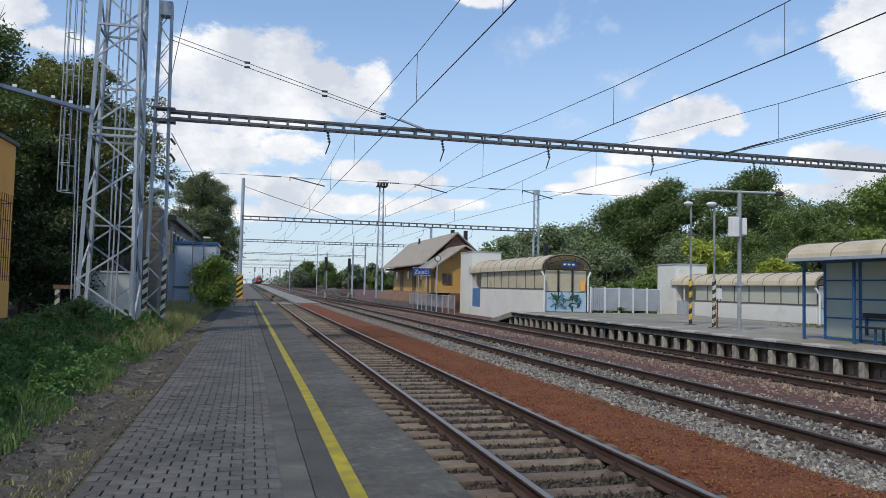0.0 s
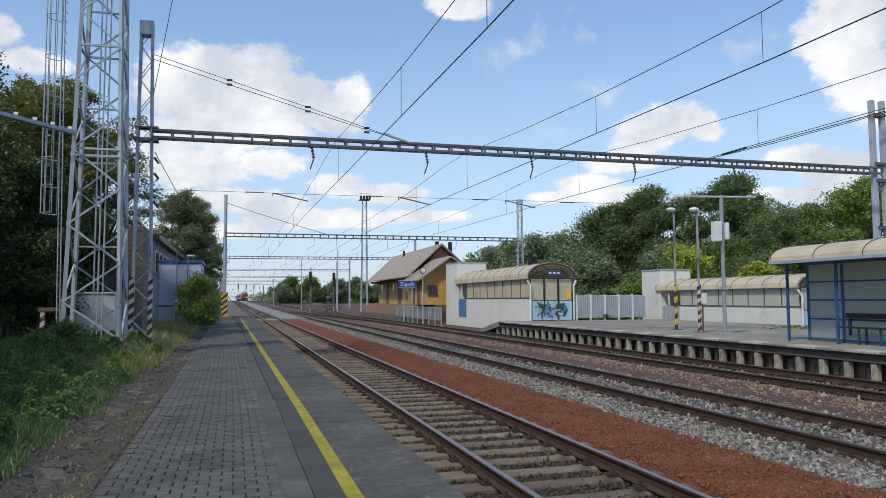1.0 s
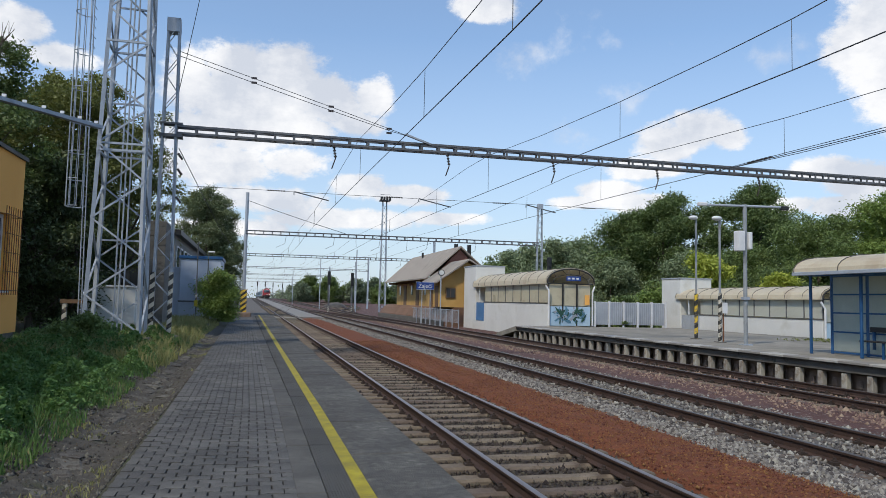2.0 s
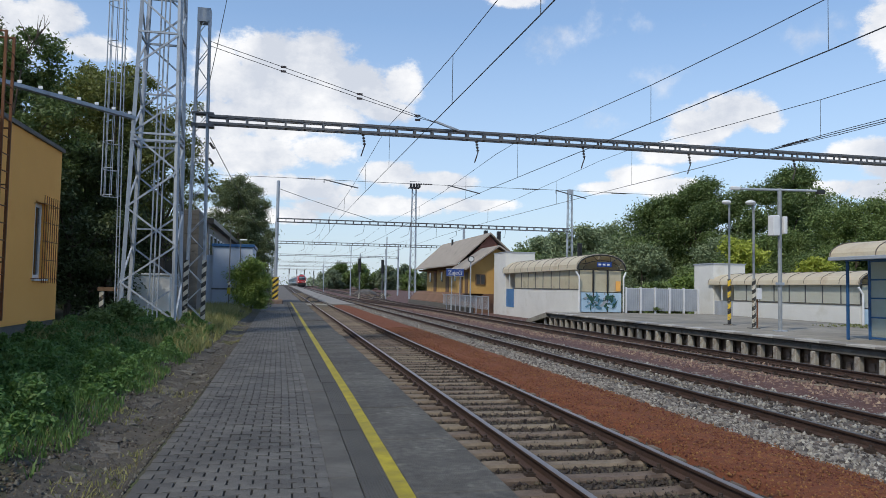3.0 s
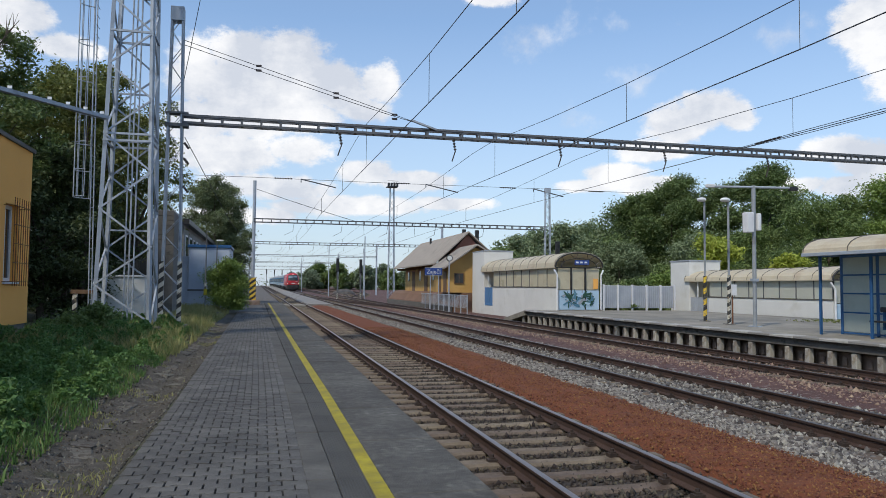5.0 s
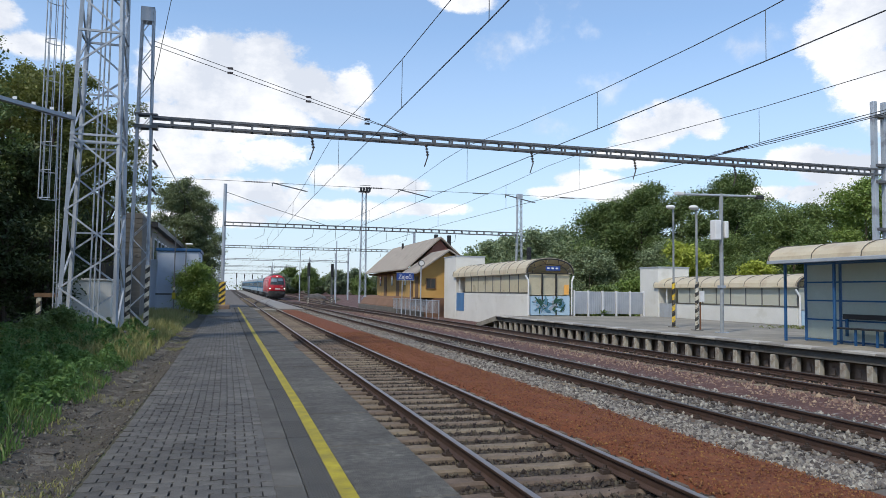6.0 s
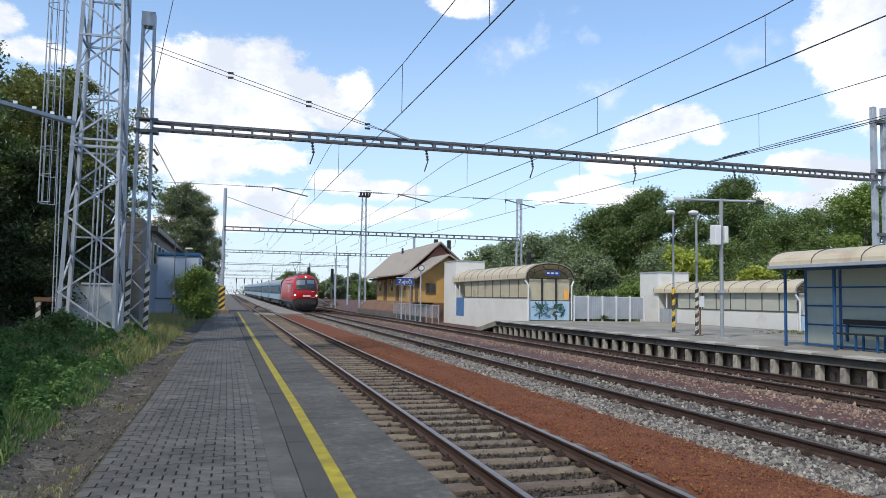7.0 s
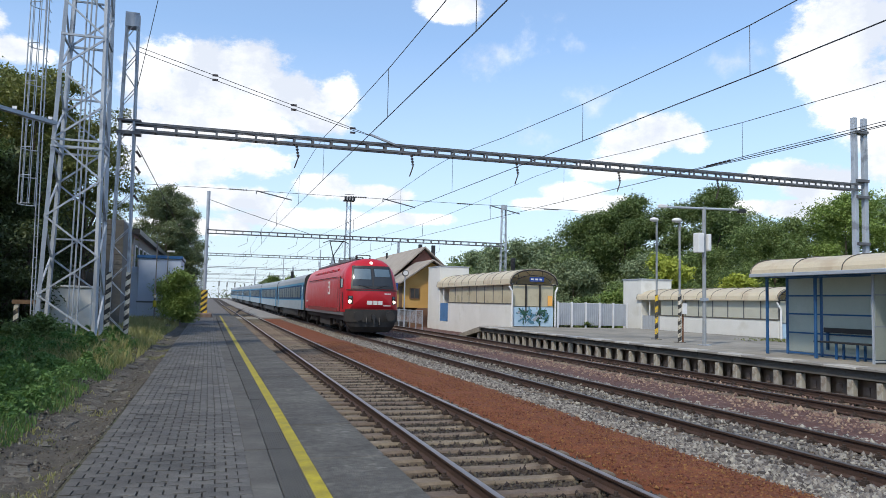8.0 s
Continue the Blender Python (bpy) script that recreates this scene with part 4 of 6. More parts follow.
for i in range(4):
    bm = bmesh.new()
    sx, sy = (1 if i in (0, 3) else -1), (1 if i in (0, 1) else -1)
    a, c = mast_corner(i, .15), mast_corner(i, MTOP)
    angle_bar(bm, a + Vector((sx * .04, sy * .04, 0)), c + Vector((sx * .04, sy * .04, 0)), .105)
    part("leg", bm, M["steel"], mast)
LEV = [.45, 1.55, 2.65, 3.75, 4.85, 5.95, 7.0, 8.0, 9.0, 10.0, 11.0, 12.0, 13.0, 14.0, 15.0]
for i in range(4):
    j = (i + 1) % 4
    for k, (z0, z1) in enumerate(zip(LEV, LEV[1:])):
        a, c = (mast_corner(i, z0), mast_corner(j, z1)) if (k + i) % 2 else (mast_corner(j, z0), mast_corner(i, z1))
        bm = bmesh.new()
        angle_bar(bm, a, c, .05)
        part("brace", bm, M["steel"], mast)
    for z in (5.75, 5.95, 9.0, 12.0):
        bm = bmesh.new()
        angle_bar(bm, mast_corner(i, z), mast_corner(j, z), .06)
        part("cross_member", bm, M["steel"], mast)
for i in range(4):
    p = mast_corner(i, .3)
    boxes("footing", M["plinth"], [(p.x - .3, p.y - .3, -.2, p.x + .3, p.y + .3, .36)], mast, "concrete footing", .03)
cage = bmesh.new()
CX, CY = -4.98, 23.55
for y in (-.2, .2):
    bar(cage, (CX + .12, CY + y, .9), (CX - .02, CY + y, 15.0), .018, 5)
for k in range(46):
    z = 1.1 + k * .3
    bar(cage, (CX + .1, CY - .2, z), (CX + .1, CY + .2, z), .010, 4)
part("ladder", cage, M["steel"], mast, "narrow steel ladder")
cage = bmesh.new()
for a in range(7):
    an = radians(90 + a * 30)
    px, py = CX - .05 + .36 * math.cos(an), CY + .33 * math.sin(an)
    bar(cage, (px - .02, py, 4.1), (px + .02, py, 15.0), .012, 4)
for z in (4.1, 4.9, 5.7, 6.6, 7.6, 8.7, 9.9, 11.2, 12.5):
    prev = None
    for a in range(13):
        an = radians(90 + a * 15)
        p = (CX - .05 + .36 * math.cos(an), CY + .33 * math.sin(an), z)
        if prev:
            bar(cage, prev, p, .014, 4)
        prev = p
part("safety_cage", cage, M["steel"], mast, "hooped ladder cage")
for x, y in ((-4.05, 24.1), (-3.93, 24.1), (-3.8, 24.12)):
    bars("conduit", M["steel"], [((x, y, .2), (x + .1, y - .1, 15.0), .024)], mast, "dark cable pipe", 6)
for z in (3.2, 7.4, 10.4):
    bm = bmesh.new()
    angle_bar(bm, mast_corner(3, z) + Vector((0, -.05, 0)), mast_corner(2, z) + Vector((0, -.05, 0)), .05)
    part("pipe_bracket", bm, M["steel"], mast)
# oblique beam from the mast towards the building
bm = bmesh.new()
p0, p1 = Vector((-9.6, 15.7, 6.36)), Vector((-4.45, 22.95, 6.36))
angle_bar(bm, p0, p1, .17, .10)
d = (p1 - p0).normalized()
beam = thing("cable_beam", "grey steel channel beam with clips along its top, fixed to the mast", "beam")
part("channel", bm, M["steel"], beam)
for k in range(15):
    p = p0 + d * (.6 + k * .58)
    bm = bmesh.new()
    box(bm, -.05, -.015, 0, .05, .015, .07, Matrix.Translation(p + Vector((0, 0, .08))))
    part("clip", bm, M["white_frame"], beam)

# blue-grey hut, grey house behind, white container
h = thing("equipment_hut", "blue-grey sheet-metal equipment hut with a dark blue roof edge", "hut")
boxes("body", M["hut_blue"], [(-4.29, 46.8, 0.1, -1.92, 51.35, 3.8)], h, bevel=.03)
boxes("roof", M["blue"], [(-4.37, 46.72, 3.8, -1.85, 51.43, 3.98)], h, "dark blue roof edge", .02)
boxes("rail", M["steel_dark"], [(-4.32, 46.76, 1.2, -1.9, 46.8, 1.3)], h)
boxes("side_cabinet", M["hut_blue"], [(-4.71, 47.32, 0.1, -4.32, 49.66, 3.3)], h, "", .02)
g = thing("service_house", "long grey rendered house with a row of tall windows", "building")
boxes("wall", M["edge_grey"], [(-13.0, 52.65, 0.1, -5.2, 80.6, 5.64)], g)
boxes("roof", M["black"], [(-13.39, 52.26, 5.64, -4.81, 80.99, 5.97)], g, "dark flat roof edge")
for k in range(9):
    y = 53.7 + k * 2.86
    w = boxes("window", M["white_frame"], [(-5.2, y, 2.26, -5.14, y + 1.43, 4.99)], g)
    boxes("pane", M["pane"], [(-5.14, y + .1, 2.4, -5.12, y + .65, 4.86), (-5.14, y + .75, 2.4, -5.12, y + 1.33, 4.86)], w)
boxes("front_window", M["pane"], [(-8.32, 52.57, 2.0, -6.5, 52.64, 4.73)], g)
sh = thing("timber_shed", "narrow shed clad in weathered grey boards behind the masts", "shed")
for k in range(22):
    boxes("board", M["far_edge"], [(-4.05, 31.0 - .012 * (k % 2), .3 + k * .19, -3.42, 31.06, .48 + k * .19)], sh)
boxes("body", M["plinth"], [(-4.05, 31.06, .1, -3.42, 32.6, 4.5)], sh)
c = thing("white_container", "white sheet-metal container standing in the grass", "container")
boxes("body", M["white"], [(-6.1, 29.5, .05, -4.2, 31.5, 1.82)], c, bevel=.03)
boxes("lid", M["white"], [(-6.15, 29.45, 1.82, -4.15, 31.55, 1.90)], c, bevel=.02)
fb = thing("barrier_post", "short timber barrier with a striped post in the grass", "barrier")
boxes("post", M["stripe_w"], [(-5.55, 24.5, .0, -5.43, 24.62, 1.35)], fb)
boxes("rail", M["wood"], [(-5.6, 24.48, 1.27, -4.95, 24.6, 1.39)], fb)
for (x, y, z1, mt, lab) in ((-3.07, 43.55, 4.6, "steel_dark", "thin dark signal post with a yellow plate"), (-2.57, 44.85, 4.08, "steel_dark", "thin dark lamp post by the hut")):
    p = thing("lamp_post", lab, "post")
    bars("pole", M[mt], [((x, y, .1), (x, y, z1), .035)], p)
    if x < -2.8:
        boxes("plate", M["yellow"], [(x - .09, y - .06, 1.0, x + .09, y - .04, 1.35)], p, "yellow plate")
        boxes("sleeve", M["stripe_w"], [(x - .05, y - .05, 1.35, x + .05, y + .05, 1.7)], p)
    else:
        boxes("lamp_head", M["white_frame"], [(x - .05, y - .1, z1, x + .35, y + .1, z1 + .1)], p, "pale lamp head", .03)
        boxes("lamp", M["black"], [(x - .1, y - .1, 2.3, x + .14, y - .04, 2.42)], p)


# ---- right side: stair shelters, fence, waiting shelter, lamps ----
def vault(bm, x0, x1, y0, y1, z0, rise, thick=.05, n=14):
    """A thin barrel roof between two eaves."""
    rings = []
    for i in range(n + 1):
        a = math.pi * i / n
        rings.append((x0 + (x1 - x0) * (1 - math.cos(a)) / 2, z0 + rise * math.sin(a) ** .8))
    ring = lambda y: [(x, y, z) for x, z in rings] + [(x, y, z - thick) for x, z in reversed(rings)]
    loft(bm, [ring(y0), ring(y1)])


def arch_rib(bm, x0, x1, y, z0, rise, r=.03, n=12):
    prev = None
    for i in range(n + 1):
        a = math.pi * i / n
        p = (x0 + (x1 - x0) * (1 - math.cos(a)) / 2, y, z0 + rise * math.sin(a) ** .8)
        if prev:
            bar(bm, prev, p, r, 5)
        prev = p


def stair_shelter(label, X, W, y0, y1, base, wall_top, eave, rise, pane_mat, lift, low, bays, graffiti):
    """A vaulted cover over stairs: parapet walls, glazing over them, arched roof and a white end block."""
    s = thing("stair_shelter", label, "shelter")
    yw = y1 - lift[0]                      # the parapet ends before the block; a gate fills the gap
    boxes("parapet_wall", M["white"], [(X, y0 + .12, low, X + .2, yw, wall_top)], s, "white rendered parapet wall", .02)
    boxes("parapet_wall", M["white"], [(X + W - .2, y0 + .12, low, X + W, yw, wall_top)], s, "white rendered parapet wall", .02)
    boxes("coping", M["far_edge"], [(X - .03, y0 + .1, wall_top, X + .23, yw, wall_top + .05)], s)
    step = (yw - y0 - .15) / bays
    for k in range(bays):
        ya = y0 + .15 + k * step
        for xx in (X + .07, X + W - .11):
            boxes("pane", pane_mat, [(xx, ya + .03, wall_top + .06, xx + .03, ya + step - .03, eave - .04)], s)
        boxes("mullion", M["steel_dark"], [(X + .04, ya - .018, wall_top + .05, X + .12, ya + .018, eave)], s)
    for xx in (X - .04, X + W - .06):
        boxes("eave_rail", M["white_frame"], [(xx, y0, eave - .03, xx + .1, y1, eave + .05)], s, "pale gutter rail", .01)
    bm = bmesh.new()
    vault(bm, X - .15, X + W + .25, y0, y1, eave + .03, rise)
    part("roof", bm, M["poly"], s, "arched tan polycarbonate roof")
    for k in range(bays + 3):
        bm = bmesh.new()
        arch_rib(bm, X - .16, X + W + .26, y0 + .02 + k * (y1 - y0 - .04) / (bays + 2), eave + .045, rise, .012)
        part("roof_rib", bm, M["far_edge"], s)
    # near end: lattice arch, panel, glazing, downpipes
    bm = bmesh.new()
    arch_rib(bm, X - .1, X + W + .2, y0 - .03, eave, rise * .96, .045)
    arch_rib(bm, X + .25, X + W - .2, y0 - .03, eave - .02, rise * .62, .025)
    bar(bm, (X - .05, y0 - .03, eave), (X + W + .1, y0 - .03, eave), .035, 5)
    for k in range(1, 8):
        a, c = math.pi * k / 8, math.pi * (k + (.5 if k % 2 else -.5)) / 8
        p = (X + W / 2 - (W / 2 + .1) * math.cos(a), y0 - .03, eave + rise * .96 * math.sin(a) ** .8)
        q = (X + W / 2 - (W / 2 - .25) * math.cos(c), y0 - .03, eave + rise * .6 * math.sin(c) ** .8)
        bar(bm, p, q, .02, 4)
    part("end_arch", bm, M["black"], s, "dark lattice arch")
    for fx in (.33, .66):
        boxes("end_post", M["black"], [(X + W * fx - .04, y0 - .02, base, X + W * fx + .04, y0 + .06, eave)], s)
    for k in range(3):
        boxes("end_pane", pane_mat, [(X + .08 + k * W / 3, y0 + .07, wall_top - .1, X - .03 + (k + 1) * W / 3, y0 + .1, eave - .03)], s)
    for xx in (X - .02, X + W + .04):
        bars("downpipe", M["white_frame"], [((xx, y0 - .1, base), (xx, y0 - .1, eave - .45), .05), ((xx, y0 - .1, eave - .45), (xx - (.18 if xx < X + 1 else -.18), y0 - .02, eave - .12), .05)], s, "white downpipe", 8)
    panel = boxes("end_panel", M["blue_light"], [(X + .12, y0, base, X + W - .05, y0 + .06, wall_top - .15)], s, "pale blue end panel sprayed with paint" if graffiti else "pale blue end panel")
    rng = random.Random(int(y0))
    for k in range(graffiti):
        cx, cz, w, hgt, an = X + .45 + (W - .9) * rng.random(), base + .2 + (wall_top - base - .55) * rng.random(), rng.uniform(.08, .30), rng.uniform(.025, .085), rng.uniform(0, 3.14)
        bm = bmesh.new()
        ring = [bm.verts.new((cx + (w * math.cos(a) * math.cos(an) - hgt * math.sin(a) * math.sin(an)) * (1 + .25 * math.sin(3 * a)), y0 - .004 - .0006 * k,
                              cz + (w * math.cos(a) * math.sin(an) + hgt * math.sin(a) * math.cos(an)) * (1 + .2 * math.sin(2 * a)))) for a in [i * 2 * math.pi / 14 for i in range(14)]]
        bm.faces.new(ring)
        part("paint_patch", bm, (LEAFPAINT, TEAL, M["blue_light"], LEAFPAINT, TEAL, TEAL, M["fence"], LEAFPAINT)[k % 8], panel)
    if not graffiti:
        bars("handrail", M["blue"], [((X + .4, y0 - .05, base + .45), (X + 1.1, y0 - .05, base + .75), .03), ((X + 1.1, y0 - .05, base + .75), (X + W - .4, y0 - .05, base + .75), .03)], s)
    # sign in the arch, notice, gate and end block
    boxes("pictogram_sign", M["sign_blue"], [(X + W * .40, y0 - .08, eave + .18, X + W * .74, y0 - .05, eave + .46)], s, "small blue direction sign")
    for k in range(3):
        boxes("sign_bar", M["white_frame"], [(X + W * (.43 + .10 * k), y0 - .09, eave + .27, X + W * (.49 + .10 * k), y0 - .081, eave + .37)], s)
    boxes("notice", M["orange"], [(X + W - .42, y0 - .03, wall_top - .05, X + W - .12, y0 - .012, wall_top + .55)], s, "orange notice board")
    gate_mat = M["blue_gate"] if graffiti else M["fence"]
    for k in range(5):
        ya = yw + k * (lift[0] - .25) / 5
        boxes("gate_slat", gate_mat, [(X + .06, ya + .02, low + .75 if graffiti else low + .1, X + .1, ya + (lift[0] - .25) / 5 - .02, wall_top - .02)], s)
    boxes("gate_post", M["white_frame"], [(X, yw + (lift[0] - .2) * .5, wall_top, X + .06, yw + (lift[0] - .2) * .5 + .06, eave)], s)
    boxes("low_wall", M["white"], [(X, yw, low, X + .2, y1 - .05, low + (.72 if graffiti else .1))], s)
    boxes("end_block", M["white"], [(X - .02, y1 - .4, low, X + lift[2], y1 + lift[1], lift[3])], s, "tall white rendered end block", .02)
    boxes("block_cap", M["fence"], [(X - .06, y1 - .44, lift[3], X + lift[2] + .04, y1 + lift[1] + .04, lift[3] + .07)], s, "pale sheet-metal cap")
    return s


LEAFPAINT = pbr("dark_green_spray", (.02, .075, .05), (.03, .10, .065), 3, .6)
TEAL = pbr("teal_spray", (.08, .20, .28), (.12, .27, .36), 3, .6)
stair_shelter("white walled stair shelter with an arched tan roof and graffiti", 17.0, 2.75, 41.3, 56.6, .28, 1.58, 2.78, .92, M["poly_wall"], (2.6, 2.9, 2.4, 4.42), -.58, 8, 72)
stair_shelter("lower white stair shelter with an arched tan roof behind the platform", 26.0, 2.9, 29.5, 42.0, .18, 1.08, 2.05, .66, M["poly_wall_g"], (2.4, 1.8, 2.2, 3.32), -.58, 8, 0)

f = thing("panel_fence", "grey panel fence with pale posts at the platform's back", "fence")
x = 20.0
while x < 24.8:
    boxes("post", M["white_frame"], [(x - .05, 41.25, .1, x + .05, 41.37, 1.80)], f)
    if x < 24.1:
        for k in range(6):
            boxes("slat", M["fence"], [(x + .07 + k * .135, 41.29, .38, x + .19 + k * .135, 41.33, 1.72)], f)
        boxes("rail", M["white_frame"], [(x, 41.33, 1.68, x + .95, 41.37, 1.74)], f)
    x += .95
f = thing("railing", "low pale grey bar railing beside the line", "railing")
y = 52.5
while y < 67:
    boxes("post", M["steel"], [(14.57, y - .03, -.6, 14.63, y + .03, 1.0)], f)
    for k in range(1, 7):
        boxes("bar", M["steel"], [(14.59, y + k * .257 - .012, .0, 14.615, y + k * .257 + .012, .92)], f)
    boxes("top_rail", M["steel"], [(14.575, y, .92, 14.625, y + 1.8, .97)], f)
    y += 1.8

# waiting shelter on blue posts
w = thing("waiting_shelter", "waiting shelter with blue posts, milky glass and tan arched roof", "shelter")
FX, RX, WZ = 15.88, 16.62, FAR_Z
for y in (18.55, 16.68, 14.8, 12.9, 11.0):
    if y > 16 or y < 14:
        boxes("front_post", M["blue"], [(FX - .035, y - .035, WZ, FX + .035, y + .035, 2.60)], w, "", .008)
    boxes("rear_post", M["blue"], [(RX - .035, y + (.55 if y < 18 else 0) - .035, WZ, RX + .035, y + (.55 if y < 18 else 0) + .035, 2.62)], w, "", .008)
ys = [18.55, 17.23, 15.35, 13.45, 11.55]
for a, c in zip(ys, ys[1:]):
    for z0, z1 in ((.38, .92), (.95, 1.46), (1.50, 2.0), (2.03, 2.52)):
        ob = boxes("glass_pane", M["shelter_glass"], [(RX - .008, c + .06, z0, RX + .008, a - .06, z1)], w)
    for z in (.34, .93, 1.48, 2.015, 2.55):
        boxes("crossbar", M["blue"], [(RX - .025, c + .05, z - .022, RX + .025, a - .05, z + .022)], w)
for z0, z1 in ((.38, 1.2), (1.24, 2.0), (2.04, 2.52)):
    boxes("side_pane", M["shelter_glass"], [(FX + .06, 14.79, z0, RX - .02, 14.81, z1)], w)
for xx in (FX, RX):
    boxes("side_post", M["steel"], [(xx - .025, 14.775, WZ, xx + .025, 14.825, 2.6)], w)
for z in (.34, 1.22, 2.02, 2.55):
    boxes("side_frame", M["steel"], [(FX - .02, 14.78, z - .02, RX, 14.82, z + .02)], w)
bm = bmesh.new()
vault(bm, 15.42, 17.45, 10.2, 18.75, 2.60, .50, .05)
part("roof", bm, M["poly"], w, "arched tan polycarbonate roof")
for k in range(6):
    bm = bmesh.new()
    arch_rib(bm, 15.41, 17.46, 18.7 - k * 1.7, 2.615, .50, .013)
    part("roof_rib", bm, M["far_edge"], w)
for xx in (15.42, 17.41):
    boxes("eave_rail", M["steel"], [(xx - .03, 10.2, 2.54, xx + .05, 18.75, 2.64)], w, "", .01)
boxes("beam", M["blue"], [(FX - .04, 10.4, 2.53, FX + .04, 18.6, 2.60)], w)
bench = thing("bench", "dark slatted bench with a backrest inside the shelter", "bench")
for xx in (16.18, 16.32, 16.46):
    boxes("seat_slat", M["black"], [(xx - .055, 15.2, .71, xx + .055, 17.05, .75)], bench, "", .008)
boxes("backrest", M["black"], [(16.50, 15.2, .98, 16.54, 17.05, 1.12)], bench, "", .008)
for y in (15.6, 16.3):
    for xx in (16.2, 16.45):
        boxes("leg", M["blue"], [(xx - .025, y - .025, WZ, xx + .025, y + .025, .71)], bench)
for xx, yy in ((16.55, 15.3), (16.55, 16.95)):
    boxes("back_support", M["blue"], [(xx - .03, yy - .03, .5, xx + .03, yy + .03, 1.1)], bench)

# lamp posts and the information pole
for x, y, top, style in ((17.32, 26.6, 5.15, "stripe_y"), (16.75, 24.2, 4.85, "stripe_w")):
    p = thing("platform_lamp", "slim grey lamp post with a warning-striped foot", "street lamp")
    bars("pole", M["pole"], [((x, y, FAR_Z), (x, y, top), .042)], p, n=10)
    bars("striped_sleeve", M[style], [((x, y, FAR_Z + .02), (x, y, 2.1), .072)], p, "slanting warning stripes", 10)
    boxes("base_plate", M["far_edge"], [(x - .16, y - .16, FAR_Z, x + .16, y + .16, FAR_Z + .03)], p)
    bm = bmesh.new()
    bmesh.ops.create_uvsphere(bm, u_segments=14, v_segments=8, radius=1, matrix=pose(x - .12, y, top + .03) @ Matrix.Diagonal((.20, .15, .09, 1)))
    part("lamp_head", bm, M["white_frame"], p, "flat oval lamp head")
    if style == "stripe_w":
        boxes("box", M["white_frame"], [(x + .06, y - .12, 1.35, x + .24, y - .04, 1.75)], p, "small grey box")
        bars("cable_pipe", M["rust"], [((x + .14, y, FAR_Z), (x + .14, y, 1.4), .03)], p)
p = thing("information_pole", "tall grey pole with a crossarm and a white box", "pole")
bars("pole", M["pole"], [((16.62, 22.55, FAR_Z), (16.62, 22.55, 5.2), .068)], p, n=12)
boxes("base_plate", M["steel"], [(16.45, 22.4, FAR_Z, 16.8, 22.72, FAR_Z + .035)], p)
bars("crossarm", M["steel"], [((15.25, 22.9, 5.16), (17.85, 22.2, 5.12), .04)], p, n=8)
boxes("floodlight", M["white_frame"], [(15.0, 22.85, 5.12, 15.35, 23.0, 5.24)], p, "pale floodlight", .02)
boxes("floodlight", M["black"], [(17.8, 22.12, 5.02, 18.1, 22.28, 5.16)], p, "small dark floodlight", .02)
boxes("cabinet", M["white_frame"], [(16.28, 22.42, 3.55, 16.54, 22.72, 4.25)], p, "white box", .02)
boxes("cabinet", M["white_frame"], [(16.70, 22.42, 3.62, 16.84, 22.66, 4.22)], p, "white box", .02)
boxes("clamp", M["steel"], [(16.52, 22.45, 1.85, 16.72, 22.65, 1.95)], p)
tuft = [(22.2 + .5 * random.gauss(0, 1), 25.6 + .5 * random.gauss(0, 1), .28 + .12 * random.random()) for _ in range(260)]
tagged(leaf_cloud("weeds", tuft, (.03, .07), LEAF["olive"], 77), "green weeds growing on the platform", "weeds", kind="stuff")

# ---- goods shed on its loading dock ----
s = thing("goods_shed", "old ochre goods shed with a brick gable and tiled roof", "shed")
bm = bmesh.new()
loft(bm, [[(15.5, y, -.58), (15.6, y, .1), (16.1, y, .8), (16.5, y, 1.09), (22.6, y, 1.1), (22.6, y, -.58)] for y in (60.5, 70, 80, 88, 93)])
part("dock", bm, M["dock"], s, "sloping earth bank of the loading dock")
boxes("retaining_edge", M["far_edge"], [(15.35, 60.4, -.58, 15.49, 93, .02)], s, "dark retaining edge of the dock")
boxes("wall", M["shed_wall"], [(16.55, 66.5, 1.1, 20.5, 87, 3.9)], s)
for k in range(6):
    y = 68.4 + k * 3.2
    d = boxes("door" if k % 2 == 0 else "window", M["wood"] if k % 2 == 0 else M["pane"], [(16.5, y, 1.1 if k % 2 == 0 else 2.2, 16.56, y + (1.5 if k % 2 == 0 else .8), 3.2)], s, "weathered brown door" if k % 2 == 0 else "")
    boxes("lintel", M["brick"], [(16.47, y - .1, 3.2, 16.56, y + 1.6, 3.36)], s)
bm = bmesh.new()
loft(bm, [[(16.2, y, 3.9), (21.0, y, 3.9), (18.45, y, 6.45)] for y in (66.4, 66.8)])
part("gable", bm, M["brick"], s, "red-brown brick gable")
for sx, xe in ((-1, 15.2), (1, 21.9)):
    bm = bmesh.new()
    loft(bm, [[(18.45, y, 6.72), (xe, y, 3.72), (xe, y, 3.60), (18.45, y, 6.56)] for y in (65.9, 87.6)])
    part("roof", bm, M["roof"], s, "weathered tiled roof")
for k in range(8):
    boxes("rafter_bracket", M["wood"], [(15.5, 67 + k * 2.8, 3.4, 16.6, 67.14 + k * 2.8, 3.62)], s)
for x, y, r in ((18.8, 69.0, .17), (20.25, 69.5, .17), (18.0, 80.0, .10)):
    boxes("chimney", M["black"], [(x - r, y - r, 5.0, x + r, y + r, 7.12 if y < 75 else 6.9)], s, "dark chimney", .02)
a = thing("shed_annex", "lower ochre annex with a tiled gable roof against the shed", "annex")
bm = bmesh.new()
loft(bm, [[(15.3, y, 1.1), (20.6, y, 1.1), (20.6, y, 3.35), (17.6, y, 4.95), (15.3, y, 3.35)] for y in (60.7, 66.3)])
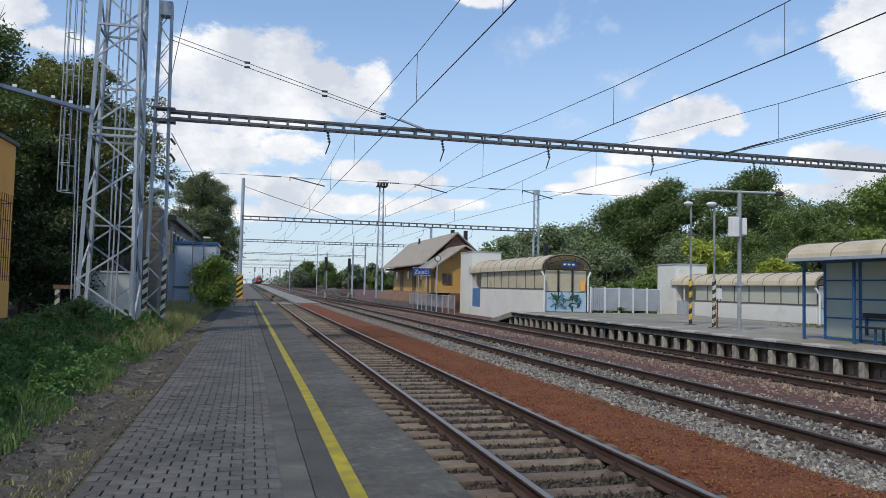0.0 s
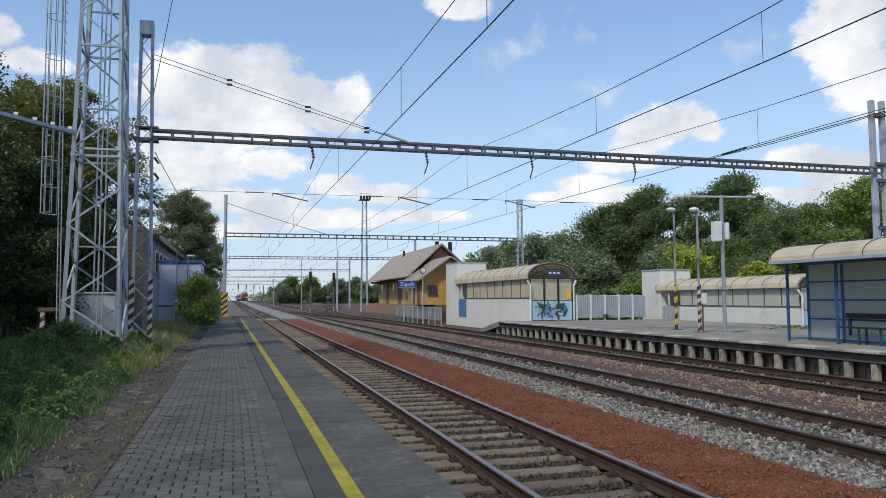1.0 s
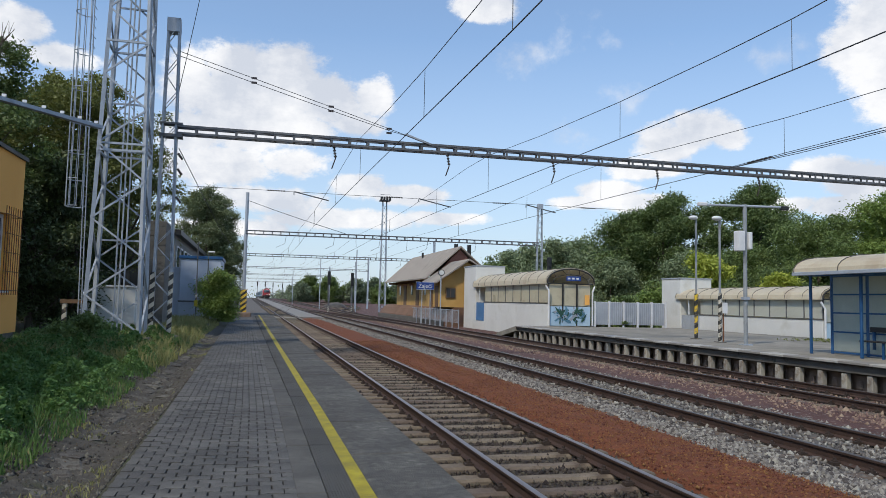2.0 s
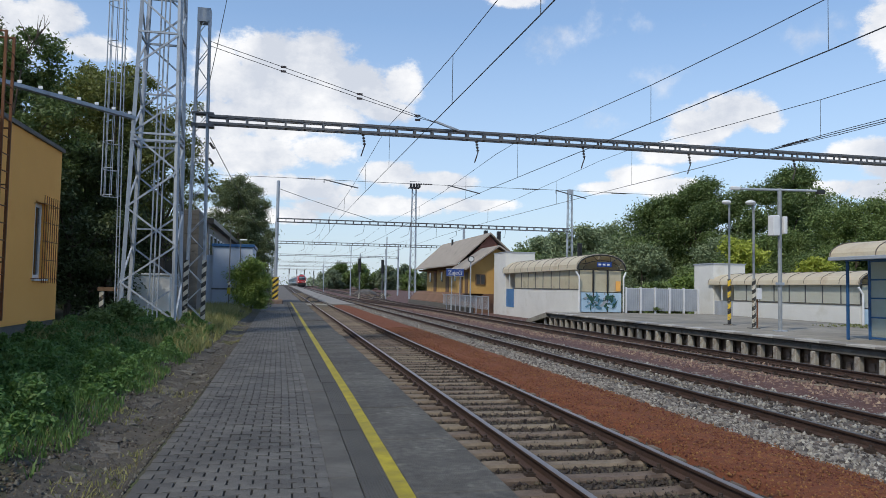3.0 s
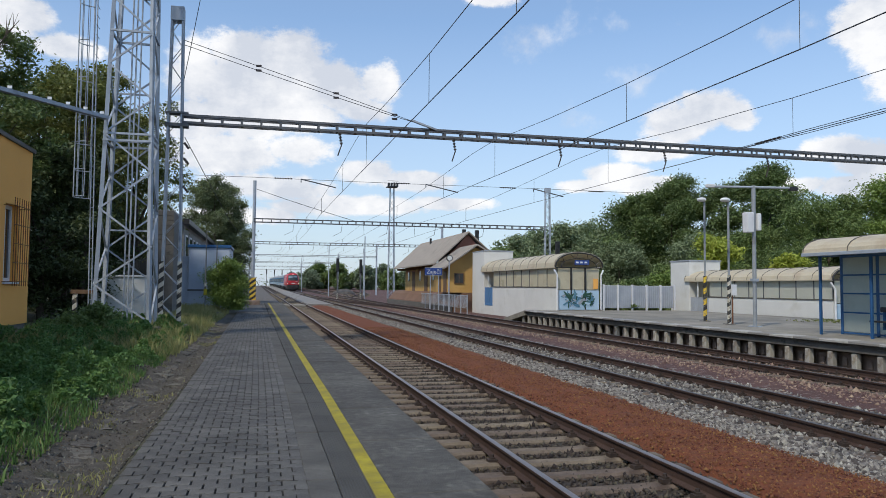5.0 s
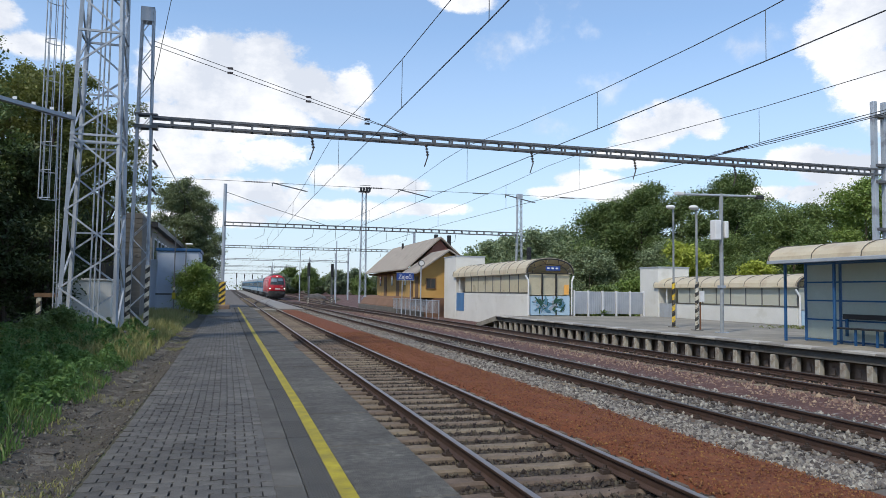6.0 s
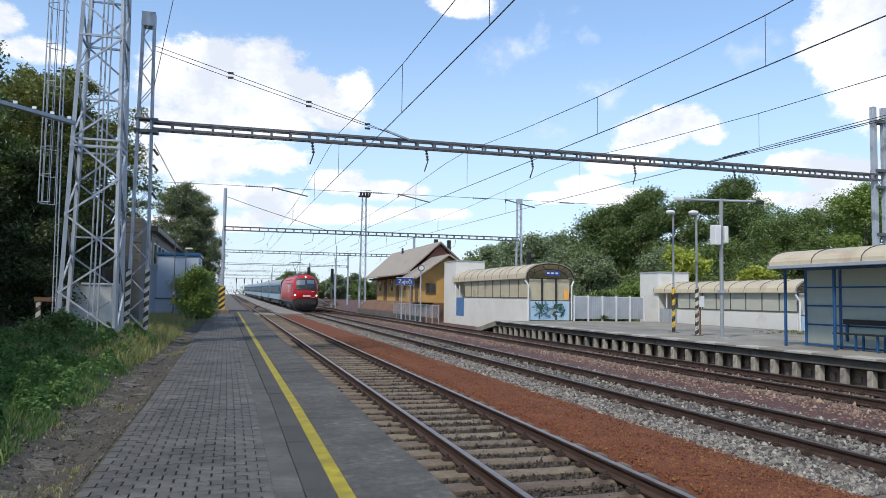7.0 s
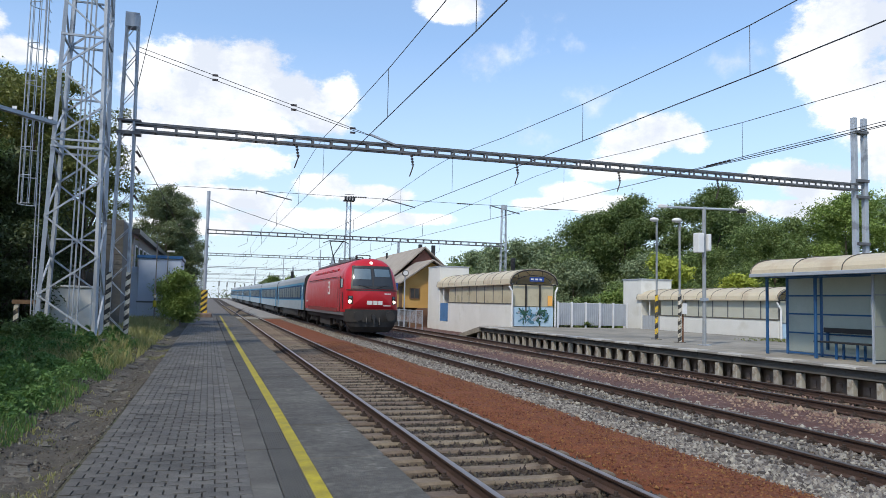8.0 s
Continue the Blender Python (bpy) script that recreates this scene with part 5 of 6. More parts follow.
part("wall", bm, M["shed_wall"], a)
for xe in (14.75, 20.9):
    bm = bmesh.new()
    loft(bm, [[(17.6, y, 5.22), (xe, y, 3.20), (xe, y, 3.08), (17.6, y, 5.08)] for y in (60.1, 66.35)])
    part("roof", bm, M["roof"], a, "weathered tiled roof")
wn = boxes("window", M["wood"], [(15.7, 60.62, 1.85, 16.55, 60.69, 2.75)], a, "dark small window")
boxes("pane", M["pane"], [(15.78, 60.6, 1.93, 16.1, 60.618, 2.67), (16.16, 60.6, 1.93, 16.47, 60.618, 2.67)], wn)
for y in (61.6, 63.6):
    boxes("door", M["wood"], [(15.24, y, 1.1, 15.29, y + 1.0, 2.9)], a, "weathered brown door")
cl = thing("clock_post", "slim post with a round clock beside the shed", "clock")
bars("pole", M["steel"], [((14.72, 58.5, -.5), (14.72, 58.5, 4.1), .05)], cl, n=8)
bm = bmesh.new()
bmesh.ops.create_cone(bm, cap_ends=True, segments=20, radius1=.26, radius2=.26, depth=.12, matrix=pose(14.72, 58.4, 3.9, 90, 0, 0))
face = part("clock_case", bm, M["black"], cl)
bm = bmesh.new()
bmesh.ops.create_cone(bm, cap_ends=True, segments=20, radius1=.20, radius2=.20, depth=.02, matrix=pose(14.72, 58.33, 3.9, 90, 0, 0))
part("dial", bm, M["white"], face, "white dial")

sg = thing("station_sign", "blue station name board with white letters on two posts", "sign")
SGX, SGY = 13.78, 60.0
boxes("board", M["sign_blue"], [(SGX - .74, SGY, 2.54, SGX + .74, SGY + .05, 3.12)], sg, "", .01)
boxes("frame", M["white_frame"], [(SGX - .76, SGY + .01, 2.515, SGX + .76, SGY + .045, 2.54), (SGX - .76, SGY + .01, 3.12, SGX + .76, SGY + .045, 3.145)], sg)
letters("Zaječí", .47, M["white"], sg, pose(SGX, SGY - .006, 2.80, 90, 0, 0))
for dx in (-.25, .45):
    bars("post", M["steel"], [((SGX + dx, SGY + .08, -.5), (SGX + dx, SGY + .08, 3.0), .035)], sg)


# ---- signals, poles and the light tower in the distance ----
def signal(x, y, h, label):
    s = thing("signal", label, "railway signal", pose(0, 0, rise(y)))
    bars("mast", M["steel_dark"], [((x, y, -.55), (x, y, h), .07)], s, n=8)
    boxes("striped_foot", M["stripe_w"], [(x - .1, y - .1, -.5, x + .1, y + .1, .5)], s)
    head = boxes("signal_head", M["black"], [(x - .22, y - .16, h - 1.9, x + .22, y - .06, h + .05)], s, "black signal head", .04)
    for k in range(4):
        bm = bmesh.new()
        bmesh.ops.create_cone(bm, cap_ends=True, segments=12, radius1=.1, radius2=.1, depth=.12, matrix=pose(x, y - .2, h - .25 - k * .42, 90, 0, 0))
        part("hood", bm, M["black"], head)
    bars("ladder", M["steel_dark"], [((x - .15, y + .15, -.5), (x - .15, y + .12, h - 2), .02), ((x + .15, y + .15, -.5), (x + .15, y + .12, h - 2), .02)], s)


signal(10.55, 108, 5.4, "railway signal with a black head beside the main line")
signal(13.9, 108, 5.3, "railway signal with a black head in the yard")
signal(24.9, 60.5, 5.55, "railway signal rising behind the stair shelter")
for x, y in ((4.0, 300), (7.5, 320), (11.0, 330), (15.5, 340), (19, 350)):
    signal(x + bend(y), y, 6.5, "distant railway signal at the station throat")
for x, y, h in ((14.2, 106, 8.7), (11.0, 128, 8.5), (17.5, 132, 8.2), (8.8, 175, 8.0)):
    p = thing("catenary_mast", "plain steel catenary mast in the yard", "mast")
    bars("pole", M["steel"], [((x, y, -.6), (x, y, h), .075)], p, n=8)
t = thing("light_tower", "tall lattice light tower with floodlights on its platform", "light tower")
TX, TY, TT = 19.9, 117.0, 17.4
for sx, sy in ((-1, -1), (1, -1), (1, 1), (-1, 1)):
    bm = bmesh.new()
    angle_bar(bm, (TX + sx * .5, TY + sy * .5, -.6), (TX + sx * .3, TY + sy * .3, TT), .09)
    part("leg", bm, M["steel"], t)
k = 0
z = 0.0
while z < TT - 1:
    w0, w1 = .5 - .2 * z / TT, .5 - .2 * (z + 1.2) / TT
    bm = bmesh.new()
    for (ax_, ay_), (bx_, by_) in ((((-1, -1)), (1, -1)), ((1, -1), (1, 1)), ((1, 1), (-1, 1)), ((-1, 1), (-1, -1))):
        if k % 2:
            ax_, ay_, bx_, by_ = bx_, by_, ax_, ay_
        angle_bar(bm, (TX + ax_ * w0, TY + ay_ * w0, z), (TX + bx_ * w1, TY + by_ * w1, z + 1.2), .04)
    part("brace", bm, M["steel"], t)
    z, k = z + 1.2, k + 1
boxes("gallery", M["steel_dark"], [(TX - .85, TY - .85, TT, TX + .85, TY + .85, TT + .12), (TX - .85, TY - .85, TT + .9, TX + .85, TY - .8, TT + .97)], t)
for dx in (-.68, -.22, .24, .68):
    boxes("floodlight", M["black"], [(TX + dx - .17, TY - 1.05, TT + .12, TX + dx + .17, TY - .7, TT + .62)], t, "", .04)


# ---- portals and overhead line ----
def truss_beam(parent, x0, x1, y, z0, z1, step, deep=.30):
    for dy in (-deep / 2, deep / 2):
        for z in (z0, z1):
            boxes("chord", M["steel_dark"], [(x0, y + dy - .03, z - .035, x1, y + dy + .03, z + .035)], parent)
    bm = bmesh.new()
    x, k = x0, 0
    while x < x1:
        for dy in (-deep / 2, deep / 2):
            box(bm, x - .035, y + dy - .015, z0, x + .035, y + dy + .015, z1)
        angle_bar(bm, (x, y - deep / 2, z1), (min(x + step, x1), y + deep / 2, z1), .04)
        box(bm, x - .03, y - deep / 2, z0 - .02, x + .03, y + deep / 2, z0 + .02)
        x, k = x + step, k + 1
    tagged(part("batten", bm, M["steel_dark"], parent), kind="stuff")


def lattice_post(parent, x0, x1, y, z0, z1, taper, pitch, metal):
    """A two-legged post laced with flat bars."""
    h = z1 - z0
    for sx in (0, 1):
        bm = bmesh.new()
        xa, xb = (x0, x0 + taper) if sx == 0 else (x1, x1 - taper)
        for dy in (-.16, .16):
            angle_bar(bm, (xa, y + dy, z0), (xb, y + dy * .8, z1), .085, .06)
        part("leg", bm, metal, parent)
    z, k = z0 + .3, 0
    while z + pitch < z1:
        f0, f1 = (z - z0) / h * taper, (z + pitch - z0) / h * taper
        a, b = (x0 + f0, x1 - f1) if k % 2 else (x1 - f0, x0 + f1)
        bm = bmesh.new()
        for dy in (-.16, .16):
            angle_bar(bm, (a, y + dy, z), (b, y + dy, z + pitch), .05, .015)
        angle_bar(bm, (x0 + f0, y - .16, z), (x0 + f0, y + .16, z + pitch), .04, .015)
        angle_bar(bm, (x1 - f0, y - .16, z), (x1 - f0, y + .16, z + pitch), .04, .015)
        part("lacing", bm, metal, parent)
        z, k = z + pitch, k + 1
    boxes("head", metal, [(x0 + taper - .04, y - .2, z1 - .45, x1 - taper + .04, y + .2, z1)], parent)


def insulator(bm, a, b, r=.05, n=4):
    a, b = Vector(a), Vector(b)
    bar(bm, a, b, .018, 5)
    for k in range(n):
        p, q = a.lerp(b, (k + .2) / n), a.lerp(b, (k + .7) / n)
        bar(bm, p, q, r, 8)


p = thing("catenary_portal", "steel catenary portal spanning the tracks on lattice posts", "portal", group="catenary portals")
lattice_post(p, -3.09, -2.52, 25.0, .1, 10.5, .12, .55, M["steel"])
boxes("striped_foot", M["stripe_w"], [(-3.15, 24.79, .15, -3.0, 24.83, 2.3), (-2.6, 24.79, .15, -2.46, 24.83, 2.3)], p, "faded warning stripes")
boxes("footing", M["plinth"], [(-3.3, 24.6, -.2, -2.3, 25.4, .3)], p)
truss_beam(p, -2.6, 26.2, 25.0, 6.76, 6.99, .62)
for x in (25.98, 26.52):
    boxes("leg", M["steel"], [(x - .1, 24.9, -.6, x + .1, 25.1, 9.9)], p, "", .01)
for z in (1.2, 4.4, 6.4, 7.1, 9.2):
    boxes("stay", M["steel_dark"], [(25.95, 24.82, z, 26.6, 25.18, z + .12)], p)
boxes("bracket", M["steel_dark"], [(-3.1, 24.8, 6.62, -2.4, 25.2, 6.72), (-3.1, 24.8, 7.03, -2.4, 25.2, 7.09)], p)
for x in (2.5, 6.47, 10.44, 14.65, 19.1):
    bm = bmesh.new()
    insulator(bm, (x - .05, 25, 6.72), (x + .02, 25, 6.32))
    bar(bm, (x + .02, 25, 6.32), (x - .1, 25, 5.95), .022, 5)
    part("hanger", bm, M["insul"], p, "brown insulator hanger")
bm = bmesh.new()
angle_bar(bm, (4.85, 24.78, 7.27), (5.75, 24.78, 6.98), .10, .06)
part("junction_arm", bm, M["steel"], p)
for z in (6.1, 5.6, 4.7):
    bm = bmesh.new()
    insulator(bm, (-2.5, 24.85, z), (-2.35, 24.8, z - .2), .045)
    part("insulator", bm, M["insul"], p)

for y, xl, xr, top in ((63, -.75, 25.0, 10.2), (97, -1.2, 23.5, 9.5), (145, -1.6, 22.5, 9.5), (200, -2.0, 21, 9.5), (262, -2.5, 20, 9.5), (330, -3, 19, 9.5)):
    o = bend(y)
    p = thing("catenary_portal", "steel catenary portal farther along the line", "portal", pose(0, 0, rise(y)), group="catenary portals")
    if y == 63:
        bars("post", M["steel"], [((xl, y, -.3), (xl, y, top), .14)], p, n=10)
        boxes("striped_foot", M["stripe_y"], [(xl - .26, y - .30, .25, xl + .26, y - .2, 2.2)], p, "yellow and black warning board")
        boxes("footing", M["niche"], [(xl - .75, y - .6, -.5, xl + .65, y + .4, .35)], p, "dark footing", .08)
        lattice_post(p, xr - .3, xr + .3, y, -.6, 10.6, .1, .5, M["steel"])
    else:
        boxes("post", M["steel"], [(xl + o - .12, y - .1, -.6, xl + o + .12, y + .1, top)], p)
        boxes("post", M["steel"], [(xr + o - .15, y - .1, -.6, xr + o + .15, y + .1, top)], p)
    truss_beam(p, xl + o, xr + o, y, 6.78, 7.06, .7 if y < 100 else 1.4)
    for x in (2.5, 6.5, 10.4, 14.6, 19.0):
        bm = bmesh.new()
        bar(bm, (x + o, y, 6.8), (x + o - .1, y, 6.1), .016, 5)
        bar(bm, (x + o - .1, y, 6.1), (x + o - .8, y, 5.75), .014, 5)
        part("hanger", bm, M["steel_dark"], p)


def wire(name, pts, r, label, parent=None):
    bm = bmesh.new()
    pts = [Vector(p) for p in pts]
    rings = []
    for i, p in enumerate(pts):
        d = (pts[min(i + 1, len(pts) - 1)] - pts[max(i - 1, 0)]).normalized()
        u = d.cross(Vector((0, 0, 1))).normalized()
        v = u.cross(d)
        rings.append([p + (u * math.cos(a) + v * math.sin(a)) * r for a in (0, 1.257, 2.513, 3.77, 5.027)])
    loft(bm, rings)
    ob = part(name, bm, M["wire"], parent)
    return ob if parent else tagged(ob, label, "wire")


CON_Z = ((-40, 5.36), (9, 5.40), (20, 5.58), (30, 5.74), (50, 6.0), (66, 5.95), (400, 5.9))
MES_Z = ((-40, 6.5), (-10, 7.0), (4, 6.35), (10, 6.24), (14, 6.30), (20, 6.58), (26, 7.0), (30, 7.02), (36, 6.80), (44, 6.66), (54, 6.80), (63, 7.0), (80, 6.6), (97, 6.95), (121, 6.5), (145, 6.95), (172, 6.5), (200, 6.95),
         (231, 6.5), (262, 6.95), (296, 6.5), (330, 6.95))
WIRE_YS = [-38, -30, -20, -10, -4, 1, 5.5, 10.0, 12.0, 15.8, 20.9, 26.0, 29.0, 34.0, 40.0, 46.5, 54, 63, 70, 80, 90, 97, 109, 121, 133, 145, 158, 172, 186, 200, 216, 231, 247, 262, 279, 296, 313, 330]
for x0, up_c, up_m in zip(TRACKS, (.10, -.02, -.08), (.32, .0, -.02)):
    line = thing("overhead_line", "dark overhead contact wire hung from its messenger wire", "overhead line", group="overhead lines")
    con, mes = [], []
    for k, y in enumerate(WIRE_YS):
        s = .0 if y < 60 else .12 * math.sin(y * .083 + x0)
        con.append((x0 + s + bend(y), y, float(np.interp(y, *zip(*CON_Z))) + up_c + rise(y)))
        mes.append((x0 + s * .4 + bend(y), y, float(np.interp(y, *zip(*MES_Z))) + up_m + rise(y)))
        if 8 < y < 200 and k % 2:
            bars("dropper", M["wire"], [(con[-1], mes[-1], .007 if y < 40 else .012)], line, n=4)
    wire("contact_wire", con, .011, "", line)
    wire("messenger_wire", mes, .009, "", line)

fl = thing("feeder_line", "pair of feeder wires from the post top to the portal beam", "overhead line")
for d in (0, .15):
    wire("wire", [(-2.57, 24.9, 9.43 - d), (-.24, 24.87, 8.76 - d), (2.3, 24.85, 8.02 - d * .8), (4.36, 24.8, 7.40 - d * .4), (5.0, 24.8, 7.2)], .011, "", fl)
    for q in ((-.24, 8.76), (2.3, 8.03), (4.3, 7.43)):
        boxes("spacer", M["insul"], [(q[0] - .09, 24.84, q[1] - d - .02, q[0] + .09, 24.9, q[1] - d + .04)], fl)
fl = thing("feeder_line", "pair of feeder wires running back from the portal beam", "overhead line")
for d in (0, .10):
    wire("wire", [(17.45 + d, 25, 6.92), (17.5 + d, 21, 6.90 - d), (17.6 + d, 10, 6.8 - d), (17.6 + d, -38, 7.0 - d)], .012, "", fl)
bm = bmesh.new()
insulator(bm, (17.5, 23.6, 6.91), (17.5, 22.2, 6.90), .04, 6)
part("insulator", bm, M["insul"], fl)
fl = thing("feeder_line", "feeder wire slanting from the second post to its beam", "overhead line")
wire("wire", [(-.67, 63, 9.53), (1.76, 63, 8.75), (4.28, 63, 8.0), (7.66, 63, 7.05)], .022, "", fl)
hs = thing("span_wire", "thin span wire with black insulators and hanging arms across the yard", "overhead line")
pts = [(-7.0, 63, 10.45), (-.7, 63, 10.48), (7, 63, 10.46), (15, 63, 10.47), (25, 63, 10.52), (38, 63, 10.5)]
wire("wire", pts, .018, "", hs)
for x in (.8, 10.8, 20.5, 29.0):
    bm = bmesh.new()
    insulator(bm, (x, 63, 10.48), (x + 1.5, 63, 10.48), .06, 7)
    part("insulator", bm, M["insul"], hs)
for x in (3.0, 13.7, 23.65):
    bm = bmesh.new()
    bar(bm, (x, 63, 10.48), (x + 2.9, 63, 9.88), .05, 6)
    bar(bm, (x, 63, 10.48), (x, 63, 10.2), .04, 5)
    part("arm", bm, M["steel_dark"], hs)
ow = thing("earth_wire", "single wire dropping from the post through the trees", "overhead line")
wire("wire", [(-2.62, 25, 7.9), (-2.4, 25, 9.2), (-2.0, 24.9, 11.6)], .012, "", ow)
wire("wire", [(-2.5, 25, 6.3), (-1.7, 40, 4.9), (-.75, 63, 4.2)], .014, "", ow)


# ---- trees ----
def tree(label, x, y, z, height, spread, leaves, seed, leaf=(.10, .22), count=9000, lobes=7, low=.25, kind="tree", clump=.75, limbs=7, stretch=1.0):
    """Tapered trunk, limbs to each lobe, and a crown of leaf clumps gathered on the lobes."""
    rng = np.random.default_rng(seed)
    t = thing(kind, label, kind, pose(x, y, z))
    tops = []
    for i in range(lobes):
        a, f = 6.283 * (i * .618 + .1 * rng.random()), (i + .5) / lobes
        zc = height * (low + (.92 - low) * f)
        rr = spread * (.62 * math.sin(math.pi * (.18 + .72 * f)) ** .8)
        tops.append((rr * math.cos(a), rr * math.sin(a), zc, spread * (.34 + .26 * rng.random()) * (1 - .35 * f)))
    tops.append((0, 0, height * .84, spread * .36))
    bm = bmesh.new()
    r0 = .035 * height ** .9 * .55
    bar(bm, (0, 0, -.3), (.1, .05, height * .35), r0, 8, r0 * .72)
    bar(bm, (.1, .05, height * .35), (0, 0, height * .85), r0 * .72, 8, r0 * .12)
    part("trunk", bm, M["bark"], t)
    for i in range(min(limbs, lobes)):
        cx, cy, cz, r = tops[i]
        bm = bmesh.new()
        z0 = cz * .62
        bar(bm, (0, 0, z0), (cx * .6, cy * .6, cz * .9), r0 * .42, 6, r0 * .22)
        bar(bm, (cx * .6, cy * .6, cz * .9), (cx * 1.05, cy * 1.05, cz + r * .5), r0 * .22, 5, r0 * .05)
        part("limb", bm, M["bark"], t)
    m = 130
    per = max(1, count // m)
    centres = []
    for i in range(per):
        cx, cy, cz, r = tops[rng.integers(len(tops))]
        d = rng.standard_normal(3)
        d /= np.linalg.norm(d)
        k = r * (.55 + .55 * rng.random() ** .5)
        c = np.array([cx + d[0] * k, cy + d[1] * k, cz + d[2] * k * .85 * stretch])
        if c[2] < height * low * .5:
            c[2] = height * low * .5 + abs(c[2]) * .1
        centres.append(c + rng.standard_normal((m, 3)) * np.array([.52, .52, .34]) * clump * (.6 + .6 * rng.random()))
    c = np.concatenate(centres)
    c[:, 2] = np.maximum(c[:, 2], .05)
    leaf_cloud("crown", c, leaf, leaves, seed + 500, t, corners=3)
    return t


K = 0
# rows with "shade" leaves have the canopy's shade in their colour
for x, y, h, s, lv, cnt, leaf, low in (
        (-10.8, 29.5, 10.6, 4.2, "dark", 34000, (.055, .12), .42), (-9.6, 36.5, 11.6, 4.0, "olive", 26000, (.06, .13), .42), (-13.5, 26.0, 10.8, 4.2, "dark", 34000, (.055, .12), .40),
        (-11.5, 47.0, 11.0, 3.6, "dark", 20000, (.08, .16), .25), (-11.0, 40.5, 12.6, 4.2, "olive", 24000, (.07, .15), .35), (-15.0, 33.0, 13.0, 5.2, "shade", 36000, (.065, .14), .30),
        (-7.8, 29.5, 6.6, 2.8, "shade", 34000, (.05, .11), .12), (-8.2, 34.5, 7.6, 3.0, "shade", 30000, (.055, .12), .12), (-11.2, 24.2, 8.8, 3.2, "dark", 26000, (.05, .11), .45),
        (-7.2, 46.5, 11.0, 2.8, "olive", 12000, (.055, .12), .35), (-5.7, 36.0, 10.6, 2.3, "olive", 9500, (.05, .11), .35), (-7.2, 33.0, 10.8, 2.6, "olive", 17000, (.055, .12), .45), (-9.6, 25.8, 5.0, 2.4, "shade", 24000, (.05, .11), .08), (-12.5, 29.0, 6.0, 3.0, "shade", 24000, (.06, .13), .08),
        # the tall trees at y 20 and nearer are unseen, added to cast shade
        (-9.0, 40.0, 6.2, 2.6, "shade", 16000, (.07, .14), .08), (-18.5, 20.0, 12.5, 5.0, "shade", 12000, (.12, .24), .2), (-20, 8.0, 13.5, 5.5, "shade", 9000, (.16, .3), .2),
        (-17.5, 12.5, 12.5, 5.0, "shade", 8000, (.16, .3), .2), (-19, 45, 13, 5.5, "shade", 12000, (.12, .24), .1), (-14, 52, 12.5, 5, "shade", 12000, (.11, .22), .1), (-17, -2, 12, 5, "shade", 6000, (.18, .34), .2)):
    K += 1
    tree("tall dense dark-leaved tree behind the mast, or unseen to cast shade" if h > 8.5 else "undergrowth bush below the tall trees, shade in its leaf colour", x, y, .1, h, s, LEAF[lv], 100 + K, leaf, cnt, 9, low, "tree" if h > 8.5 else "bush", .5)


def dead_branch(x, y, z, height, lean, seed):
    """Bare forked twigs that stand out over a crown."""
    rng_ = random.Random(seed)
    bm = bmesh.new()
    bar(bm, (x, y, z - 3.2), (x + lean * .5, y, z), .055, 6, .03)
    for _ in range(9):
        f = rng_.uniform(.0, .9)
        a = Vector((x + lean * (.5 + f * .6), y, z + height * f * .6))
        b_ = a + Vector((rng_.uniform(-.55, .65), rng_.uniform(-.4, .4), rng_.uniform(.35, .9))) * height * .5
        bar(bm, a, b_, .02, 5, .009)
        bar(bm, a.lerp(b_, .6), b_ + Vector((rng_.uniform(-.3, .3), 0, .25)), .011, 4, .005)
    bar(bm, (x + lean * .5, y, z), (x + lean * 1.1, y, z + height * .6), .03, 5, .012)
    tagged(part("dead_branch", bm, M["bark"]), "bare grey dead branch rising above the crown", "branch")


dead_branch(-9.6, 28.2, 9.2, 1.9, .8, 3)
dead_branch(-10.6, 28.6, 9.3, 1.7, -.3, 4)
for x, y, h, spread in ((-6.6, 85, 13.0, 2.7), (-5.2, 84, 13.8, 2.8), (-3.9, 86, 13.3, 2.6), (-3.0, 84.5, 9.5, 1.9)):
    K += 1
    tree("slender drooping birch beyond the hut", x, y, .2, h, spread, LEAF["birch"], 150 + K, (.06, .13), int(11500 * spread), 11, .12, clump=.62, stretch=1.5)
tree("bright green bush at the corner of the hut", -1.95, 45.0, .1, 3.0, 1.15, LEAF["light"], 152, (.04, .09), 22000, 7, .12, "bush", .42, 4)
tree("low green bush beside the lattice mast", -4.3, 21.6, .18, .7, .6, LEAF["mid"], 153, (.03, .08), 4500, 6, .1, "bush", .22, 3)
tree("low green bush beside the lattice mast", -4.9, 20.9, .16, .55, .55, LEAF["mid"], 154, (.03, .07), 3000, 6, .1, "bush", .2, 3)

